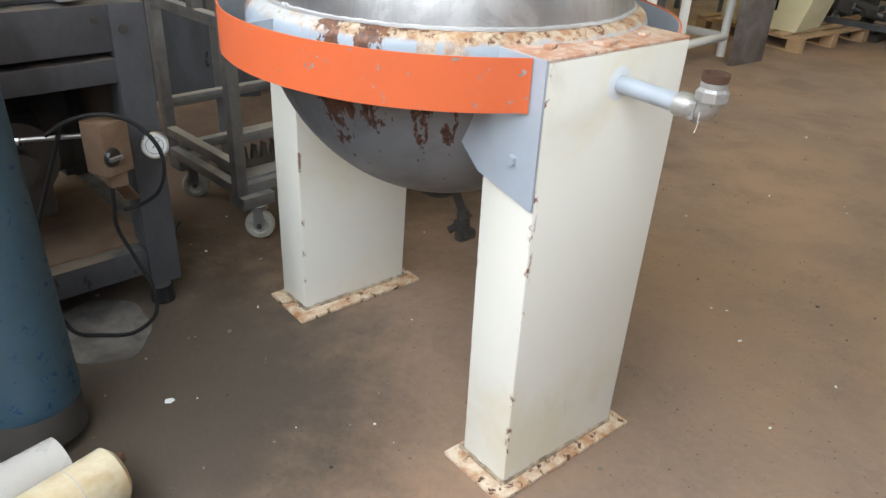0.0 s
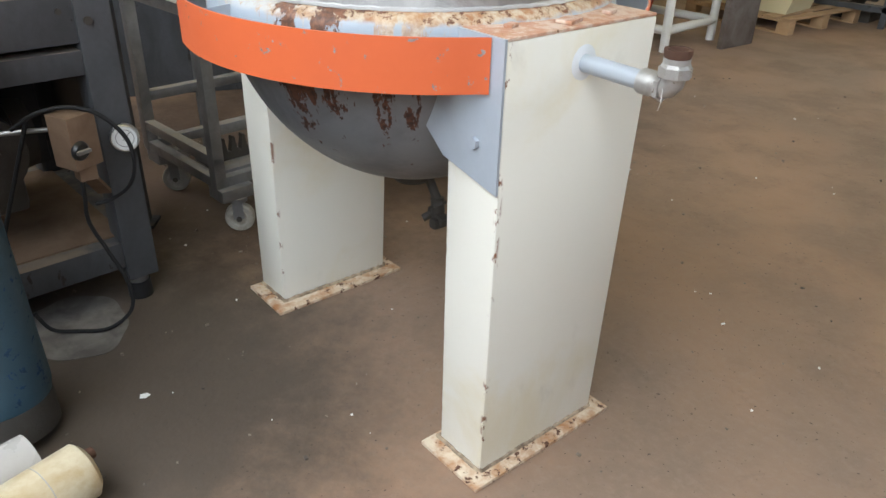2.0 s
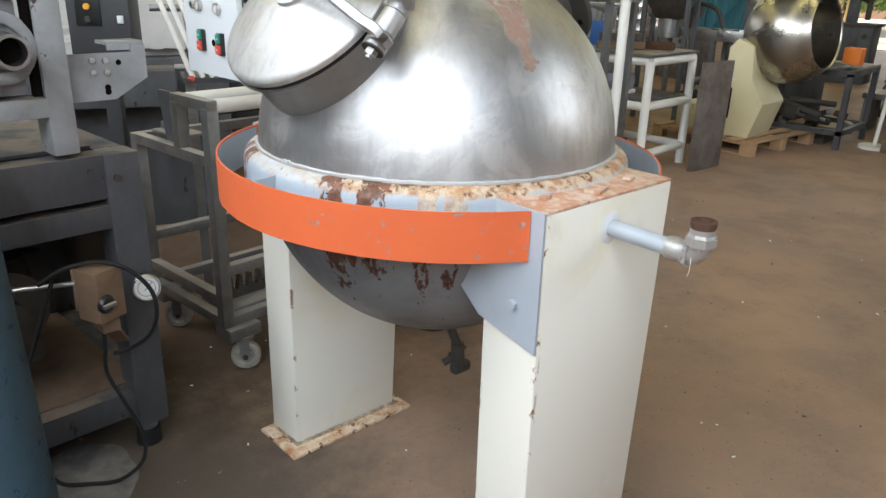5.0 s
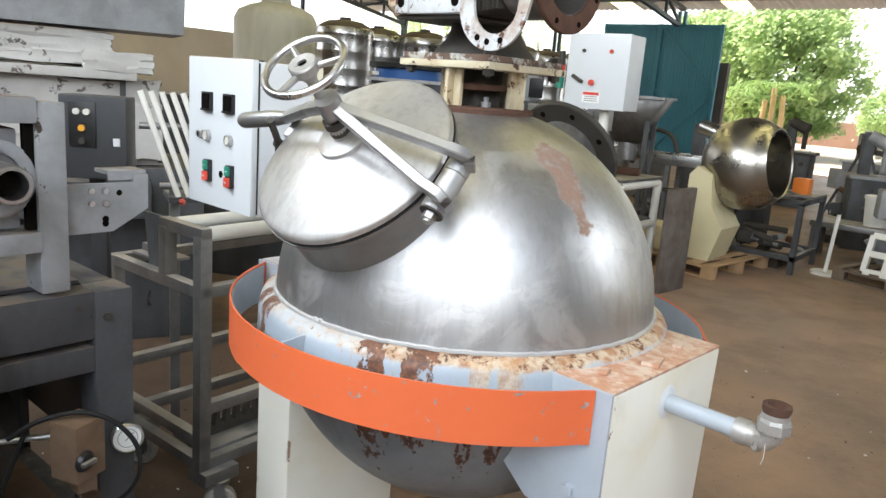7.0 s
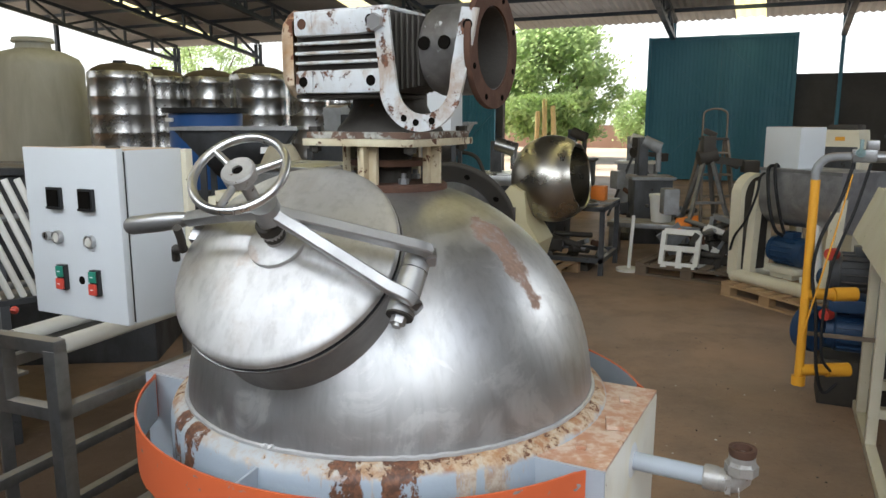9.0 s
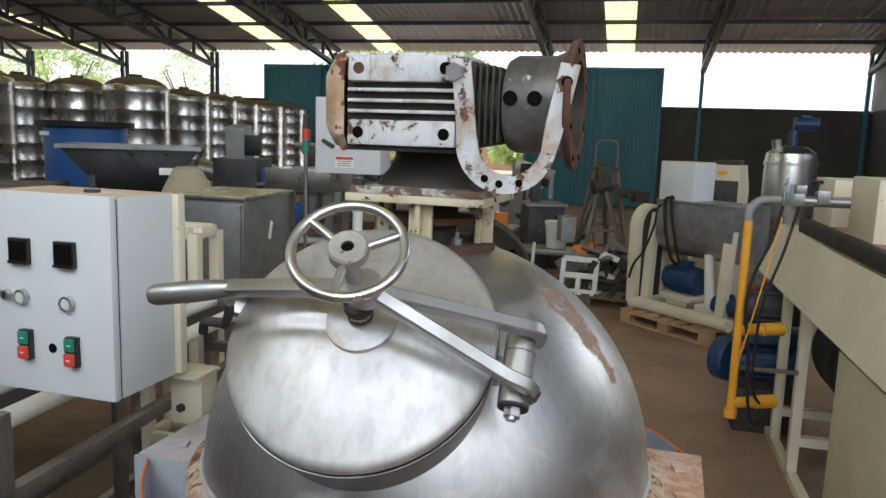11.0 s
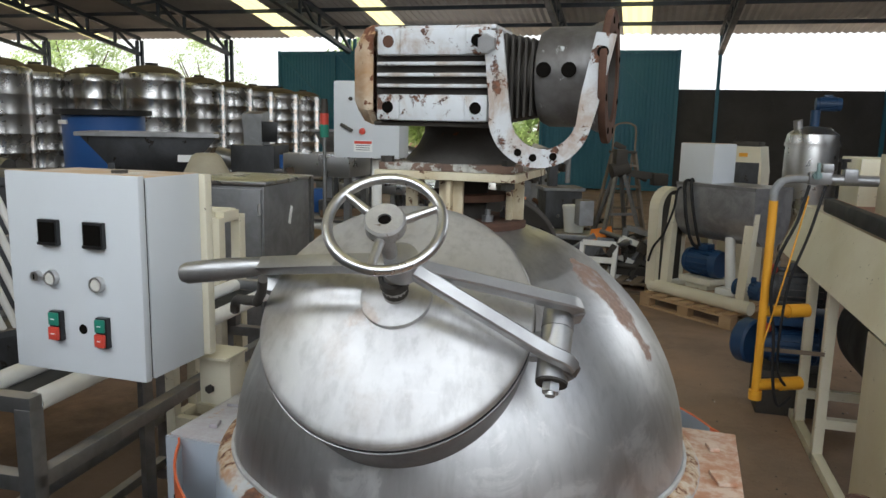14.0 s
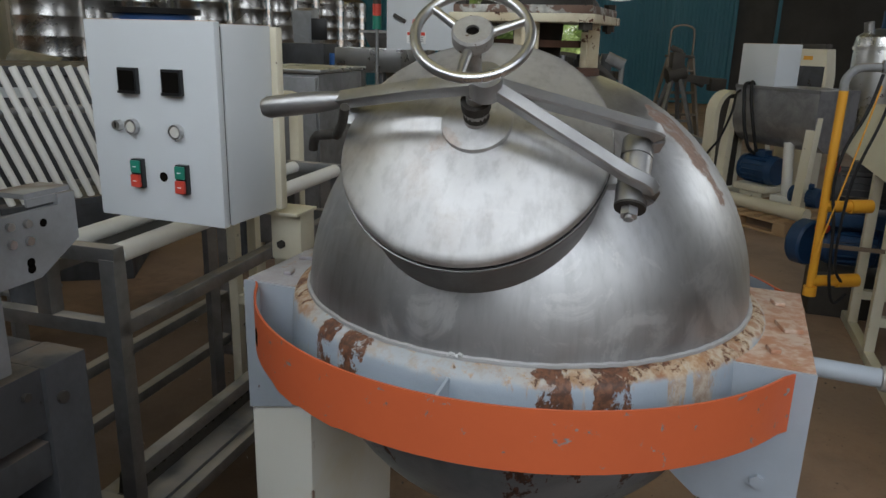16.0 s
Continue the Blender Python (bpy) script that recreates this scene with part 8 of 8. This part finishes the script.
tk = storage_tank()
SPOTS = [(-8.92, 7.52), (-9.5, 8.9), (-8.8, 9.45), (-7.4, 9.1), (-8.4, 11.95), (-8.65, 13.5), (-8.95, 15.05), (-8.9, 16.3), (-9.0, 17.9), (-9.75, 10.6), (-9.9, 12.4), (-10.1, 14.2)]
tk.matrix_basis = pose(*SPOTS[0], 0)
for k, (x, y) in enumerate(SPOTS[1:]):
    copy_thing(tk, pose(x, y, 0, 0, 0, 37 * k))
wt = thing("white_tank", "large pale fibre water tank with a necked lid", "tank", pose(-11.05, 7.65, 0))
part("shell", Shape().turned([(0.0, 0.0), (0.76, 0.0), (0.78, 0.05), (0.78, 2.55), (0.7, 2.7), (0.5, 2.8), (0.29, 2.86), (0.27, 2.96), (0.0, 2.96)], 64), tank_poly, wt)
part("lid", Shape().turned([(0.0, 2.96), (0.33, 2.96), (0.34, 2.98), (0.32, 3.04), (0.0, 3.05)], 40), tank_poly, wt)


# ---- outside ----
def tree(x, y, h, spread, seed, leaves=5200, trunk_h=1.6, size=1.0):
    rng = random.Random(seed)
    t = thing("tree", "broad green leafy tree in the yard", "tree", pose(x, y, -0.16), "trees")
    s = Shape().rod((0, 0, 0), (0.1, 0, trunk_h), 0.22, 0.16, 14)
    hubs = []
    for k in range(9):
        a = 2 * math.pi * k / 9 + rng.uniform(-0.3, 0.3)
        rr, zz = spread * rng.uniform(0.25, 0.75), trunk_h + (h - trunk_h) * rng.uniform(0.15, 0.85)
        tip = Vector((rr * math.cos(a), rr * math.sin(a), zz))
        s.rod((0.05, 0, trunk_h * rng.uniform(0.6, 1.0)), tip, 0.09, 0.03, 8)
        hubs.append(tip)
    part("trunk", s, bark, t)
    clumps = []
    for k in range(150):
        u = rng.uniform(0.0, 1)
        a = rng.uniform(0, 2 * math.pi)
        zz = trunk_h * 0.7 + (h - trunk_h * 0.7) * u
        rad = spread * (math.sin(math.pi * (0.12 + 0.83 * u)) ** 0.7) * rng.uniform(0.35, 1.0)
        clumps.append((Vector((rad * math.cos(a), rad * math.sin(a), zz)), rng.uniform(0.35, 0.75) * spread / 3.2))
    verts, faces = [], []
    for k in range(leaves):
        c, r = rng.choice(clumps)
        p = c + Vector((rng.gauss(0, 0.5), rng.gauss(0, 0.5), rng.gauss(0, 0.42))) * r
        n = Vector((rng.gauss(0, 1), rng.gauss(0, 1), rng.gauss(0.5, 1))).normalized()
        u = n.orthogonal().normalized() * rng.uniform(0.08, 0.17) * size * spread / 3.0
        v = n.cross(u)
        i = len(verts)
        verts += [p - u, p + v * 0.5, p + u, p - v * 0.5]
        faces.append((i, i + 1, i + 2, i + 3))
    me = bpy.data.meshes.new("crown")
    me.from_pydata([tuple(v) for v in verts], [], faces)
    me.materials.append(leaf)
    ob = new("crown", me)
    ob.parent = t
    ob["kind"] = "stuff"
    return t


tree(-8.7, 31.5, 6.0, 3.4, 1, 42000, 1.6, 0.75)
tree(-13.6, 36, 6.2, 3.2, 2, 12000)
tree(-5.6, 40, 3.2, 2.2, 3, 9000, 0.8)
tree(-32.5, 36.0, 7.4, 3.8, 5, 15000, 1.6, 0.55)
tree(-24.7, 38.0, 6.8, 2.8, 6, 7000, 1.6, 0.55)
pm = thing("palm", "young palm with yellowish stems outside the gate", "palm", pose(-7.15, 25.5, -0.16))
for dx, h in ((0.0, 2.6), (0.28, 2.3), (-0.22, 2.1)):
    part("stem", Shape().tube(eased([(dx, 0, 0), (dx * 1.3, 0.05, h * 0.5), (dx * 1.1, 0.0, h)]), 0.09, 10), palm_wood, pm)
rng = random.Random(4)
for k in range(14):
    a = 2 * math.pi * k / 14 + rng.uniform(-0.2, 0.2)
    c, sn = math.cos(a), math.sin(a)
    L_ = rng.uniform(1.1, 1.6)
    fr = Shape()
    ridge = [Vector((L_ * u * c, L_ * u * sn, 2.5 + 1.1 * u - 1.3 * u * u)) for u in [i / 7 for i in range(8)]]
    fr.tube(ridge, 0.012, 5)
    for i in range(1, 8):
        for sgn in (-1, 1):
            p = ridge[i]
            q = p + Vector((-sn * sgn * 0.28 + c * 0.15, c * sgn * 0.28 + sn * 0.15, -0.12))
            fr.bar(p, q, 0.035, 0.003)
    part("frond", fr, leaf, pm)
yw = thing("yard_wall", "low orange-red brick yard wall in the distance", "wall", pose(-7, 46, -0.16))
part("face", Shape().box((0, 0, 0.7), (60, 0.25, 1.4)), surface("red_yard_wall", (0.45, 0.29, 0.22), (0.36, 0.22, 0.16), 0.9, scale=0.6, fine=8), yw)
part("coping", Shape().box((0, 0, 1.43), (60.2, 0.35, 0.06)), wall_plaster, yw)
